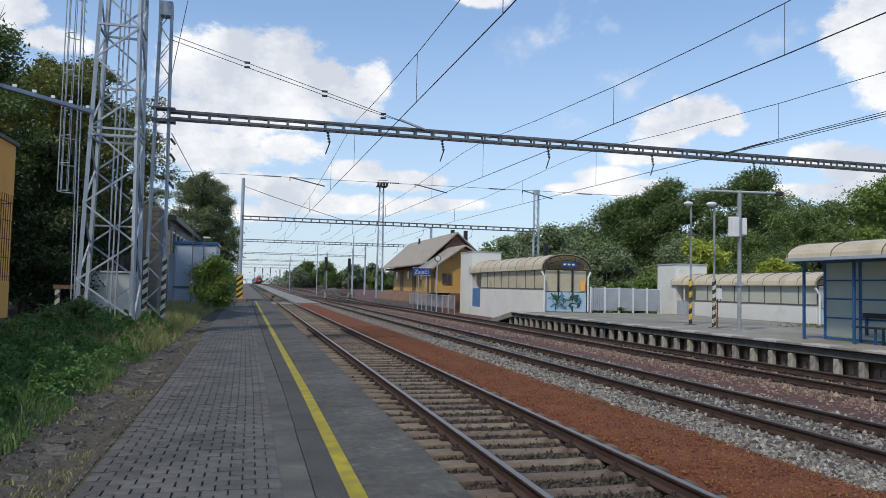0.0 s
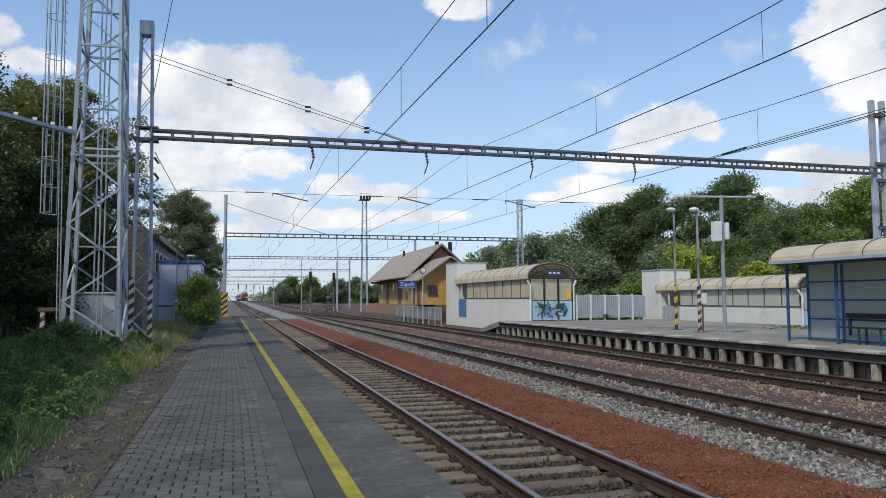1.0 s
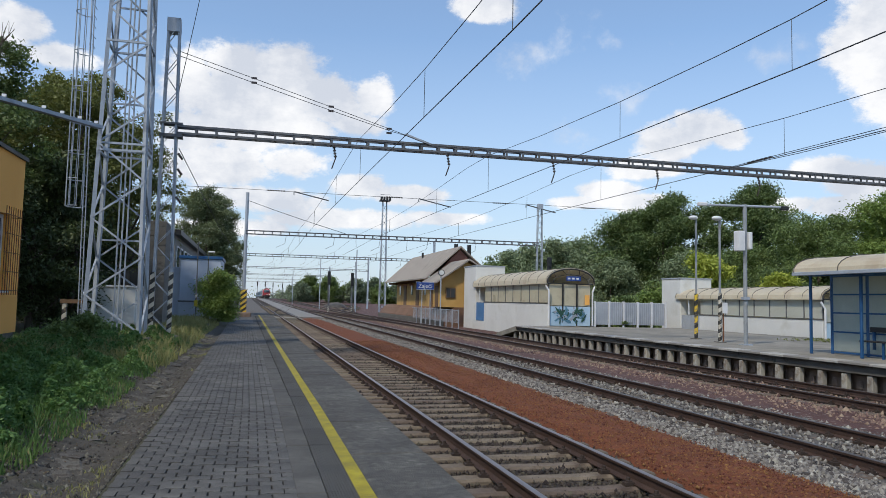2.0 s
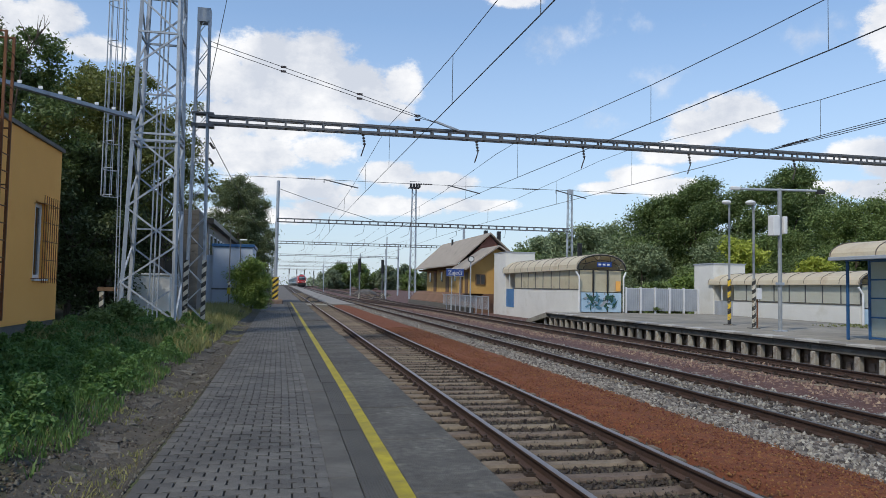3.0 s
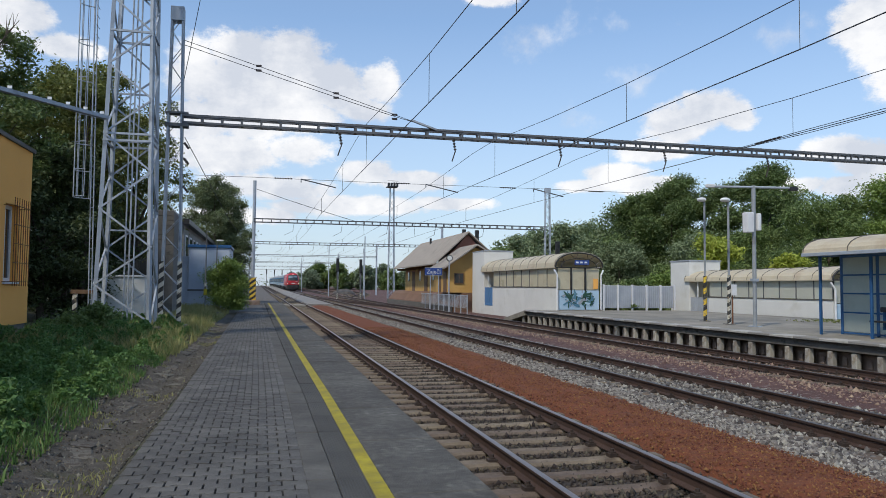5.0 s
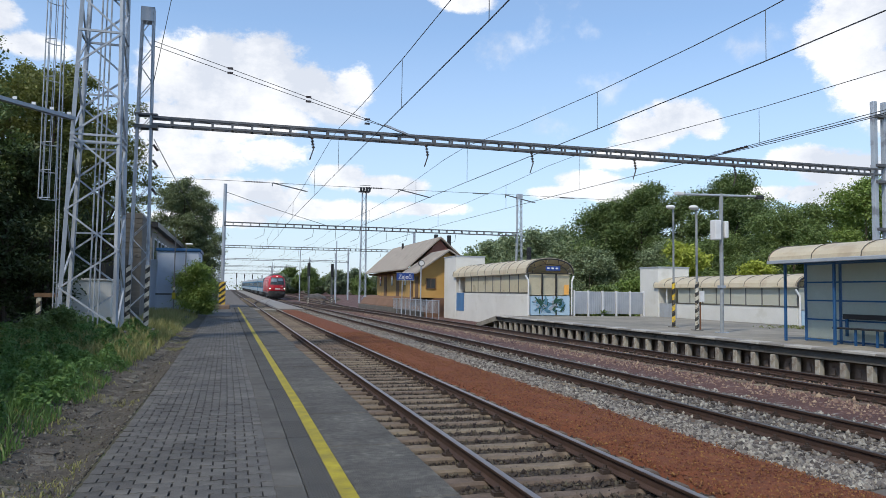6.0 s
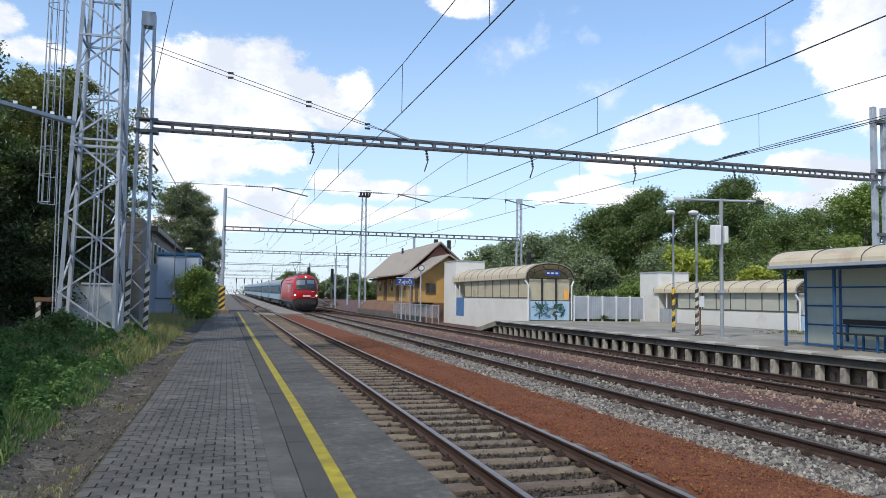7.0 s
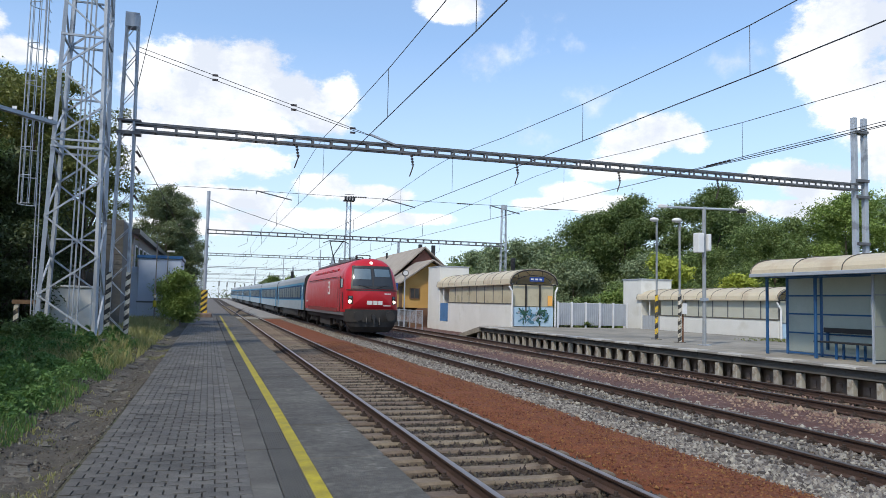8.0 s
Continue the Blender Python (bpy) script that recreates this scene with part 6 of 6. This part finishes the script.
for x, y, h, s, lv, cnt, leaf in (
        (33.2, 62.0, 11.0, 3.6, "dark", 36000, (.08, .16)), (36.0, 60.5, 12.8, 3.4, "dark", 36000, (.08, .16)), (38.9, 58.5, 12.0, 3.2, "dark", 34000, (.08, .16)), (42.0, 56.0, 13.7, 3.8, "dark", 40000, (.08, .16)),
        (38.0, 66.0, 11.8, 4.6, "dark", 24000, (.10, .2)), (46.5, 60.0, 11.6, 4.8, "mid", 32000, (.09, .18)), (40.5, 46.5, 9.0, 3.6, "mid", 36000, (.065, .14)), (44.3, 43.5, 11.2, 3.2, "light", 36000, (.065, .14)),
        (49.5, 46.0, 10.8, 4.4, "mid", 32000, (.075, .15)), (47.4, 39.0, 9.4, 3.6, "light", 30000, (.065, .14)), (52.0, 40.0, 10.4, 4.6, "mid", 28000, (.08, .16)),
        (55.0, 33.0, 10, 4.6, "mid", 20000, (.09, .18)), (31.0, 75.0, 8.8, 4.0, "silver", 20000, (.11, .23)), (36.0, 80.0, 9.6, 4.4, "silver", 20000, (.11, .24)), (42, 78, 10.0, 4.8, "dark", 10000, (.18, .36)),
        (33.0, 92.0, 9.2, 4.4, "silver", 18000, (.13, .26)), (38.5, 104.0, 9.6, 4.8, "mid", 12000, (.17, .34)), (45.0, 98.0, 10, 5, "mid", 9000, (.2, .4)), (31, 118, 8.4, 4.2, "mid", 12000, (.16, .34)),
        (38.0, 51.0, 7.0, 3.0, "mid", 30000, (.065, .14)), (34.5, 54.0, 6.4, 3.0, "silver", 28000, (.065, .14)), (30.5, 60.0, 6.0, 2.8, "silver", 28000, (.07, .15)), (28.5, 66.5, 5.4, 2.6, "silver", 15000, (.10, .2)),
        (45, 51, 8.4, 3.6, "mid", 30000, (.07, .15)), (36, 69, 9.8, 4.2, "dark", 18000, (.11, .24)), (50.5, 53, 9.8, 4.4, "dark", 24000, (.09, .18)), (26.8, 84, 6.4, 3.0, "mid", 12000, (.13, .26)),
        (33.0, 49.0, 4.6, 2.6, "mid", 22000, (.06, .13)), (36.8, 46.6, 4.8, 2.6, "dark", 22000, (.06, .13)), (42.5, 49.0, 6.0, 3.0, "dark", 22000, (.07, .15)), (31.5, 65.0, 7.4, 3.4, "silver", 20000, (.09, .19))):
    K += 1
    tree("broad-leaved tree in the wood behind the platform", x, y, -.5, h, s, LEAF[lv], 200 + K, leaf, cnt, 9, .10, clump=.8)
tree("yellow-green young tree behind the stair shelter", 30.4, 45.3, -.4, 5.7, 1.7, LEAF["yellow"], 300, (.09, .2), 13000, 8, .15, clump=.5)
tree("yellow-green young tree behind the stair shelter", 34.6, 43.5, -.4, 4.4, 1.6, LEAF["yellow"], 301, (.09, .2), 9000, 7, .15, clump=.5)
tree("light green bush behind the fence", 27.2, 47.5, -.4, 3.0, 1.7, LEAF["light"], 302, (.07, .16), 7000, 7, .1, "bush", .45, 4)
tree("light green bush behind the fence", 24.2, 46.0, -.4, 2.6, 1.5, LEAF["mid"], 303, (.07, .16), 6000, 7, .1, "bush", .45, 4)
tree("light green bush behind the fence", 30.0, 51.5, -.4, 3.6, 2.0, LEAF["mid"], 304, (.08, .18), 7000, 7, .1, "bush", .5, 4)
tree("creeper climbing through the panel fence", 22.0, 41.6, .2, 1.5, .5, LEAF["mid"], 305, (.04, .09), 1600, 6, .1, "bush", .18, 3)
# every second bush takes the paler leaves, with haze in their colour
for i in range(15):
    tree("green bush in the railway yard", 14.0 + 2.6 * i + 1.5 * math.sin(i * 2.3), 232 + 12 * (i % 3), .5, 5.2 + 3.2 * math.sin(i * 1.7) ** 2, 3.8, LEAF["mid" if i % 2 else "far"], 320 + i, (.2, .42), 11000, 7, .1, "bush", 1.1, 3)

rng = np.random.default_rng(9)
far_c = []
for i in range(420):
    a = rng.random()
    y = 420 + 500 * rng.random()
    x = -420 + 1100 * a
    if abs(x - (-.0095 * (y - 100))) < 26 and y < 800:
        continue
    hgt = 5 + 6 * rng.random()
    far_c.append(np.array([x, y, hgt * .5]) + rng.standard_normal((70, 3)) * np.array([6, 3, hgt * .28]))
far_c = np.concatenate(far_c)
far_c[:, 2] = np.maximum(far_c[:, 2], .2)
# the haze over these woods is only the pale leaf colour
tagged(leaf_cloud("far_woods", far_c, (.8, 1.8), LEAF["far"], 10), "distant line of woods, haze put into its leaf colour", "woods", kind="stuff")
heap = bmesh.new()
bmesh.ops.create_icosphere(heap, subdivisions=4, radius=1, matrix=pose(16.0, 150, -.3) @ Matrix.Diagonal((2.4, 1.8, 1.2, 1)))
for v in heap.verts:
    v.co += Vector((0, 0, .25 * noise.noise(v.co * 1.3)))
tagged(part("gravel_heap", heap, M["grey_bed"]), "pale heap of gravel in the yard", "gravel heap")


# ---- the train ----
def body_outline(half, z0, z1, shoulder, n=7):
    """Cross-section of a car body: upright sides and a rounded roof."""
    pts = [(-half, z0), (half, z0), (half, shoulder)]
    for i in range(1, n * 2):
        a = math.pi * i / (n * 2)
        pts.append((half * math.copysign(abs(math.cos(a)) ** .7, math.cos(a)), shoulder + (z1 - shoulder) * math.sin(a) ** .8))
    pts.append((-half, shoulder))
    return pts


def bogie(parent, y, wheels=(-1.3, 1.3), name="bogie"):
    b = boxes(name, M["loco_grey"], [(-1.15, y - 1.9, .45, -1.0, y + 1.9, .85), (1.0, y - 1.9, .45, 1.15, y + 1.9, .85), (-1.15, y - .2, .4, 1.15, y + .2, .8)], parent, "dark grey bogie", .04)
    for dy in wheels:
        bm = bmesh.new()
        for sx in (-.76, .76):
            bar(bm, (sx - .07, y + dy, .55), (sx + .07, y + dy, .55), .55, 20)
        bar(bm, (-.8, y + dy, .55), (.8, y + dy, .55), .09, 10)
        part("wheelset", bm, M["loco_grey"], b, "steel wheelset")
        for sx in (-1.12, 1.12):
            boxes("axle_box", M["loco_grey"], [(sx - .12, y + dy - .2, .38, sx + .12, y + dy + .2, .72)], b, "", .04)
    return b


def front_y(x, z):
    """How far the nose lies back at a place of the front."""
    up = max(0.0, (z - 2.25) / 1.9)
    return .95 * up ** 1.5 + .40 * (abs(x) / 1.42) ** 3.0


loco = thing("locomotive", "red electric locomotive with lit headlamps and a raised pantograph", "locomotive")
HALF = [(1.44, 1.22), (1.47, 1.34), (1.475, 2.0), (1.47, 2.6), (1.44, 3.0), (1.38, 3.36), (1.24, 3.66), (1.04, 3.90), (.78, 4.08), (.42, 4.18), (.15, 4.21)]
OUT = HALF + [(-x, z) for x, z in reversed(HALF)]


def edge_round(s, z):
    """The nose's corners are rounded, but not its lower edge."""
    return .34 * s ** 12 * (.30 + .70 * max(0.0, min(1.0, (z - 1.3) / 1.8)))


def nose_half(z):
    return float(np.interp(z, [p[1] for p in HALF], [p[0] for p in HALF]))

bm = bmesh.new()
cz = 2.55
rings = []
for s in (.02, .2, .4, .55, .68, .78, .86, .92, .96, .985, 1.0):
    rings.append([(x * s, front_y(x * s, cz + (z - cz) * s) + edge_round(s, z), cz + (z - cz) * s) for x, z in OUT])
for y in (2.2, 9.7, 17.2):
    rings.append([(x, y, z) for x, z in OUT])
for s in (1.0, .96, .86, .68, .4, .02):
    rings.append([(x * s, 19.4 - front_y(x * s, cz + (z - cz) * s) - edge_round(s, z), cz + (z - cz) * s) for x, z in OUT])
loft(bm, rings)
body = part("body", bm, M["loco"], loco)
body.data.shade_smooth()
body.data.set_sharp_from_angle(angle=radians(38))


def nose_patch(name, x0, x1, z0, z1, out, material, parent, label="", nx=14, nz=8, taper=0.0):
    bm = bmesh.new()
    grid = []
    for j in range(nz + 1):
        z = z0 + (z1 - z0) * j / nz
        sh = 1 - taper * j / nz
        row_ = []
        for i in range(nx + 1):
            x = (x0 + (x1 - x0) * i / nx) * sh
            reach = max(abs(x) / nose_half(z), (z - cz) / (4.21 - cz) if z > cz else 0.0)
            row_.append(bm.verts.new((x, front_y(x, z) + edge_round(reach, z) - out, z)))
        grid.append(row_)
    for a, b in zip(grid, grid[1:]):
        for i in range(nx):
            bm.faces.new((a[i], a[i + 1], b[i + 1], b[i]))
    ob = part(name, bm, material, parent, label)
    ob.data.shade_smooth()
    return ob


ws = nose_patch("windscreen", -1.20, 1.20, 2.50, 3.78, .03, M["black"], loco, "black wraparound windscreen surround", taper=.12)
for x0, x1 in ((-1.10, -.05), (.05, 1.10)):
    nose_patch("pane", x0, x1, 2.66, 3.68, .042, M["pane"], ws, "dark windscreen glass", 8, 8, .10)
# patches over the upper panes paint the bluish reflection in the glass
nose_patch("windscreen_blind", -1.02, -.10, 3.02, 3.60, .052, M["glass_sheen"], ws, "paler upper glass, a bluish reflection put into its colour", 6, 4, .06)
nose_patch("windscreen_blind", .12, 1.0, 3.18, 3.60, .052, M["glass_sheen"], ws, "", 6, 3, .04)
nose_patch("grille_strip", -1.40, 1.40, 2.40, 2.46, .014, M["loco_grey"], loco, "dark grille strip under the windscreen", 18, 1)
nose_patch("lower_seam", -1.42, 1.42, 1.40, 1.425, .012, M["grime"], loco, "", 18, 1)
for sx in (-1, 1):
    bm = bmesh.new()
    bar(bm, (sx * .2, front_y(.2, 2.56) - .06, 2.56), (sx * .85, front_y(.85, 2.72) - .05, 2.72), .018, 5)
    part("wiper", bm, M["black"], ws)
    nose_patch("lamp_surround", sx * 1.20 - .12, sx * 1.20 + .12, 1.66, 2.12, .014, M["black"], loco, nx=5, nz=5)
    nose_patch("marker_lamp", sx * 1.20 - .06, sx * 1.20 + .06, 1.98, 2.08, .022, M["glass_sheen"], loco, nx=3, nz=2)
    bm = bmesh.new()
    bmesh.ops.create_uvsphere(bm, u_segments=14, v_segments=8, radius=.105, matrix=pose(sx * 1.20, front_y(1.20, 1.82) + .05, 1.80))
    part("headlamp", bm, M["headlight"], loco, "lit round headlamp")
    bars("handrail", M["black"], [((sx * 1.50, 1.0, 1.4), (sx * 1.50, 1.05, 2.3), .018)], loco)
bm = bmesh.new()
bmesh.ops.create_uvsphere(bm, u_segments=12, v_segments=8, radius=.10, matrix=pose(0, front_y(0, 3.92) + .05, 3.93))
part("top_lamp", bm, M["head_dim"], loco, "lit top lamp")
for k, (x0, x1) in enumerate(((-.34, -.04), (.0, .24), (.28, .52))):
    nose_patch("logo_shape", x0, x1, 1.65, 1.86, .012, M["white"], loco, "plain white badge shape" if k == 0 else "", nx=3, nz=2)
nose_patch("number_bar", .56, 1.0, 1.58, 1.63, .012, M["white"], loco, nx=3, nz=1)
nose_patch("number_bar", .62, 1.0, 2.22, 2.28, .012, M["white"], loco, nx=3, nz=1)
# skirt, buffers, plough
bm = bmesh.new()
loft(bm, [[(x, front_y(x, 1.5) - .02, z) for x in [-1.44 + .24 * i for i in range(13)]] + [(x, front_y(x, 1.5) + .5, z) for x in [1.44 - .24 * i for i in range(13)]] for z in (.72, 1.38)])
part("buffer_beam", bm, M["loco_grey"], loco, "dark grey buffer beam")
bm = bmesh.new()
loft(bm, [[(x * s, front_y(x * .95, 1.5) + .06 + .16 * (z < .3), z) for x in [-1.40 + .2 * i for i in range(15)]] + [(x * s, front_y(x * .95, 1.5) + .38, z) for x in [1.40 - .2 * i for i in range(15)]] for z, s in ((.16, .72), (.45, .90), (.80, 1.0))])
part("snow_plough", bm, M["black"], loco, "black plough apron")
for sx in (-.88, .88):
    bm = bmesh.new()
    bar(bm, (sx, .2, 1.05), (sx, -.45, 1.05), .11, 12)
    bar(bm, (sx, -.45, 1.05), (sx, -.52, 1.05), .26, 16)
    part("buffer", bm, M["loco_grey"], loco, "round buffer")
bm = bmesh.new()
box(bm, -.1, -.4, .88, .1, .2, 1.1)
bar(bm, (0, -.38, 1.0), (0, -.42, .55), .05, 8)
part("coupling", bm, M["black"], loco)
for sx in (-.35, .35):
    bars("brake_hose", M["black"], [((sx, -.05, .95), (sx, -.2, .6), .03), ((sx, -.2, .6), (sx * .6, -.12, .45), .03)], loco)
boxes("side_sill", M["loco_roof"], [(-1.47, 1.0, 1.02, -1.40, 18.4, 1.20), (1.40, 1.0, 1.02, 1.47, 18.4, 1.20)], loco, "pale grey sill", .01)
boxes("underframe", M["loco_grey"], [(-1.3, 1.0, .75, 1.3, 18.4, 1.19), (-1.2, 7.4, .3, 1.2, 12, .8)], loco)
bogie(loco, 4.3)
bogie(loco, 15.1)
for sx in (-1, 1):
    X = sx * 1.475
    d = boxes("cab_door", M["loco"], [(X - .012, 2.15, 1.25, X + .012, 2.85, 3.2)], loco, "", .004)
    boxes("door_seam", M["black"], [(X - .014, 2.10, 1.25, X + .014, 2.14, 3.2), (X - .014, 2.86, 1.25, X + .014, 2.92, 3.2)], d)
    boxes("mirror_recess", M["black"], [(X - .016, 1.62, 2.55, X + .012, 2.12, 3.1)], loco, "dark mirror recess beside the cab", .004)
    boxes("panel_seam", M["loco_grey"], [(X - .013, 3.2, 3.18, X + .013, 16.4, 3.22)], loco)
    boxes("lower_band", M["grime"], [(X - .013, 3.0, 1.19, X + .013, 16.6, 1.42)], loco, "grimy dull red lower edge")
    boxes("cab_side_window", M["pane"], [(X - .03, 1.15, 2.6, X + .0, 1.58, 3.05)], loco, "dark cab side window", .004)
    boxes("side_badge", M["white"], [(X - .014, 6.0, 2.2, X + .014, 6.75, 3.0)], loco, "plain white badge shape", .004)
    boxes("badge_core", M["loco"], [(X - .016, 6.15, 2.35, X + .016, 6.6, 2.6), (X - .016, 6.15, 2.7, X + .016, 6.6, 2.88)], loco)
    boxes("side_number_bar", M["white"], [(X - .014, 17.0, 1.72, X + .014, 18.1, 1.80)], loco)
    for k in range(5):
        boxes("vent", M["loco"], [(sx * 1.26 - .05, 4.0 + k * 2.2, 3.58, sx * 1.26 + .05, 5.6 + k * 2.2, 3.70)], loco, "", .01)
boxes("roof_deck", M["loco_roof"], [(-.75, 2.8, 4.12, .75, 16.8, 4.25)], loco, "grey roof equipment deck", .02)
boxes("roof_box", M["loco_roof"], [(-.6, 6.4, 4.18, .6, 8.6, 4.42)], loco, "", .03)
boxes("roof_box", M["loco_roof"], [(-.5, 10, 4.18, .5, 12.6, 4.36)], loco, "", .03)
boxes("horn_unit", M["black"], [(-.55, 1.9, 4.06, .55, 2.5, 4.24)], loco, "black roof unit", .03)
for y in (3.2, 5.4, 9.2, 13.4):
    bm = bmesh.new()
    for xx in (-.4, .4):
        insulator(bm, (xx, y, 4.15), (xx, y, 4.5), .07, 3)
    bar(bm, (-.4, y, 4.5), (.4, y, 4.5), .025, 5)
    part("roof_insulator", bm, M["insul"], loco)
pan = new("pantograph")
pan.parent = loco
P0 = 13.4
bars("base_frame", M["black"], [((-.5, P0, 4.3), (.5, P0, 4.3), .05), ((-.5, P0 + 1.6, 4.3), (.5, P0 + 1.6, 4.3), .05), ((0, P0, 4.3), (0, P0 + 1.6, 4.3), .05)], pan)
bars("lower_arm", M["black"], [((0, P0 + .3, 4.3), (0, P0 + 1.5, 5.1), .06)], pan)
bars("upper_arm", M["black"], [((0, P0 + 1.5, 5.1), (-.45, P0 + .2, 6.05), .035), ((0, P0 + 1.5, 5.1), (.45, P0 + .2, 6.05), .035)], pan)
bars("collector_head", M["black"], [((-.95, P0 + .2, 5.92), (-.6, P0 + .2, 6.08), .03), ((-.6, P0 + .2, 6.08), (.6, P0 + .2, 6.08), .035), ((.6, P0 + .2, 6.08), (.95, P0 + .2, 5.92), .03),
                                   ((-.6, P0 - .1, 6.08), (.6, P0 - .1, 6.08), .035)], pan)


def coach(label):
    c = thing("coach", label, "railway coach", group="coaches of the train")
    bm = bmesh.new()
    out = body_outline(1.42, 1.02, 4.02, 3.3, 6)
    cut = [(-1.42, z) for z in (3.22, 3.05, 1.86, 1.78)]
    out = [(-1.42, 1.02), (1.42, 1.02), (1.42, 1.78), (1.42, 1.86), (1.42, 3.05), (1.42, 3.22)] + out[2:] + cut
    loft(bm, [[(x, y, z) for x, z in out] for y in (.35, 26.05)])
    for f in bm.faces:
        z = f.calc_center_median().z
        f.material_index = 0 if z < 1.78 else 3 if z < 1.86 else 1 if z < 3.05 else 3 if z < 3.22 else 2
        if abs(f.normal.y) > .7:
            f.material_index = 4
    part("body", bm, [M["coach_grey"], M["coach_blue"], M["coach_roof"], M["coach_light"], M["loco_grey"]], c)
    boxes("gangway", M["black"], [(-.75, 0, 1.2, .75, .36, 3.5), (-.75, 26.04, 1.2, .75, 26.4, 3.5)], c, "black rubber gangway")
    for sx in (-1, 1):
        X = sx * 1.42
        for k in range(10):
            y = 3.1 + k * 2.06
            boxes("window", M["coach_pane"], [(X - .012, y, 2.02, X + .012, y + 1.72, 2.92)], c, "", .004)
        for y in (1.2, 24.3):
            d = boxes("door", M["coach_light"], [(X - .014, y, 1.05, X + .014, y + .9, 3.1)], c, "light blue door", .004)
            boxes("door_window", M["pane"], [(X - .018, y + .2, 2.1, X + .018, y + .7, 2.9)], d)
    boxes("underframe", M["loco_grey"], [(-1.25, 6, .45, 1.25, 20, 1.03)], c, "dark underframe equipment")
    bogie(c, 3.7, (-1.25, 1.25))
    bogie(c, 22.7, (-1.25, 1.25))
    return c


coaches = [coach("blue and grey passenger coach with dark windows")]
for k in range(6):
    coaches.append(copy_thing(coaches[0], pose(0, 0, 0)))


def motions():
    """The train runs towards the platform on the middle track at an even pace."""
    for k, car in enumerate([loco] + coaches):
        back = 0 if k == 0 else 19.75 + (k - 1) * 26.4
        length = 19.4 if k == 0 else 26.4
        rows = []
        for i in range(17):
            t = i * .5
            y = 39.7 + 47.0 * (8.0 - t) + back
            x0, x1 = 8.255 + bend(y), 8.255 + bend(y + length)
            rows.append((t, pose(x0, y, RAIL_Z + rise(y), math.degrees(math.atan2(rise(y + length) - rise(y), length)), 0, math.degrees(math.atan2(x0 - x1, length)))))
        walk(car, rows)


# ---- grey pavers of the path: I-shaped blocks in half-offset rows ----
def paver_outline(w=.196, d=.160):
    a, b = w / 2, d / 2
    n = .020
    return [(-a, -b), (-a + .045, -b), (-a + .072, -b + n), (a - .072, -b + n), (a - .045, -b), (a, -b), (a, b), (a - .045, b), (a - .072, b - n), (-a + .072, b - n), (-a + .045, b), (-a, b)]


def paver_faces(bm, dx=0.0, dy=0.0, z=0.0, tilt=(0, 0)):
    top, low = [], []
    for x, y in paver_outline():
        zz = z + tilt[0] * x + tilt[1] * y
        top.append(bm.verts.new((dx + x * .93, dy + y * .955, zz)))
        low.append(bm.verts.new((dx + x * .955, dy + y * .99, zz - .014)))
    bm.faces.new(top)
    n = len(top)
    for i in range(n):
        bm.faces.new((low[i], low[(i + 1) % n], top[(i + 1) % n], top[i]))


bm = bmesh.new()
loft(bm, [[(-1.088 + drift(y), y, -.088), (.384 + drift(y), y, -.088), (.384 + drift(y), y, -.016), (-1.088 + drift(y), y, -.016)] for y in (-6, 11, 70.4)])
part("paver_bed", bm, M["joint"], platform, "dark sandy joints")
bm = bmesh.new()
paver_faces(bm)
PAVER = mesh_of(bm, M["paver"])
rng = random.Random(3)
rest_v, rest_f = [], []
row, y, made = 0, -4.309, 0
OUTL = paver_outline()
while y < 46:
    x = -1.0 + (.1 if row % 2 else 0)
    while x < (.34 if row % 2 else .25):
        sink = -.004 + rng.uniform(-.004, .003) - .012 * max(0, -x - .75) + .006 * noise.noise(Vector((x * 1.2, y * .6, 2)))
        if y > 4.9 and made < 300:
            ob = share("paver", PAVER, platform, pose(x + drift(y), y, sink, rng.uniform(-.7, .7), rng.uniform(-.7, .7), rng.uniform(-.8, .8)))
            made += 1
        else:
            b = len(rest_v)
            for sx, sy, dz in ((.93, .955, 0), (.955, .99, -.014)):
                rest_v += [(x + drift(y) + px * sx, y + py * sy, sink + dz) for px, py in OUTL]
            rest_f.append(tuple(range(b, b + 12)))
            rest_f += [(b + 12 + i, b + 12 + (i + 1) % 12, b + (i + 1) % 12, b + i) for i in range(12)]
        x += .2
    # a half block closes the row
    hx = -1.05 if row % 2 else .35
    b = len(rest_v)
    rest_v += [(hx + drift(y) + px, y + py, dz) for dz in (-.005, -.02) for px, py in ((-.046, -.074), (.046, -.074), (.046, .074), (-.046, .074))]
    rest_f += [(b, b + 1, b + 2, b + 3)] + [(b + 4 + i, b + 4 + (i + 1) % 4, b + (i + 1) % 4, b + i) for i in range(4)]
    y += .1435
    row += 1
tagged(pydata("pavers", rest_v, rest_f, M["paver_rest"], platform), kind="stuff")
bm = bmesh.new()
loft(bm, [[(-1.08 + drift(y), y, -.05), (.38 + drift(y), y, -.05), (.38 + drift(y), y, -.006), (-1.08 + drift(y), y, -.006)] for y in (46, 70.4)])
part("far_paving", bm, M["paver_rest"], platform)


motions()
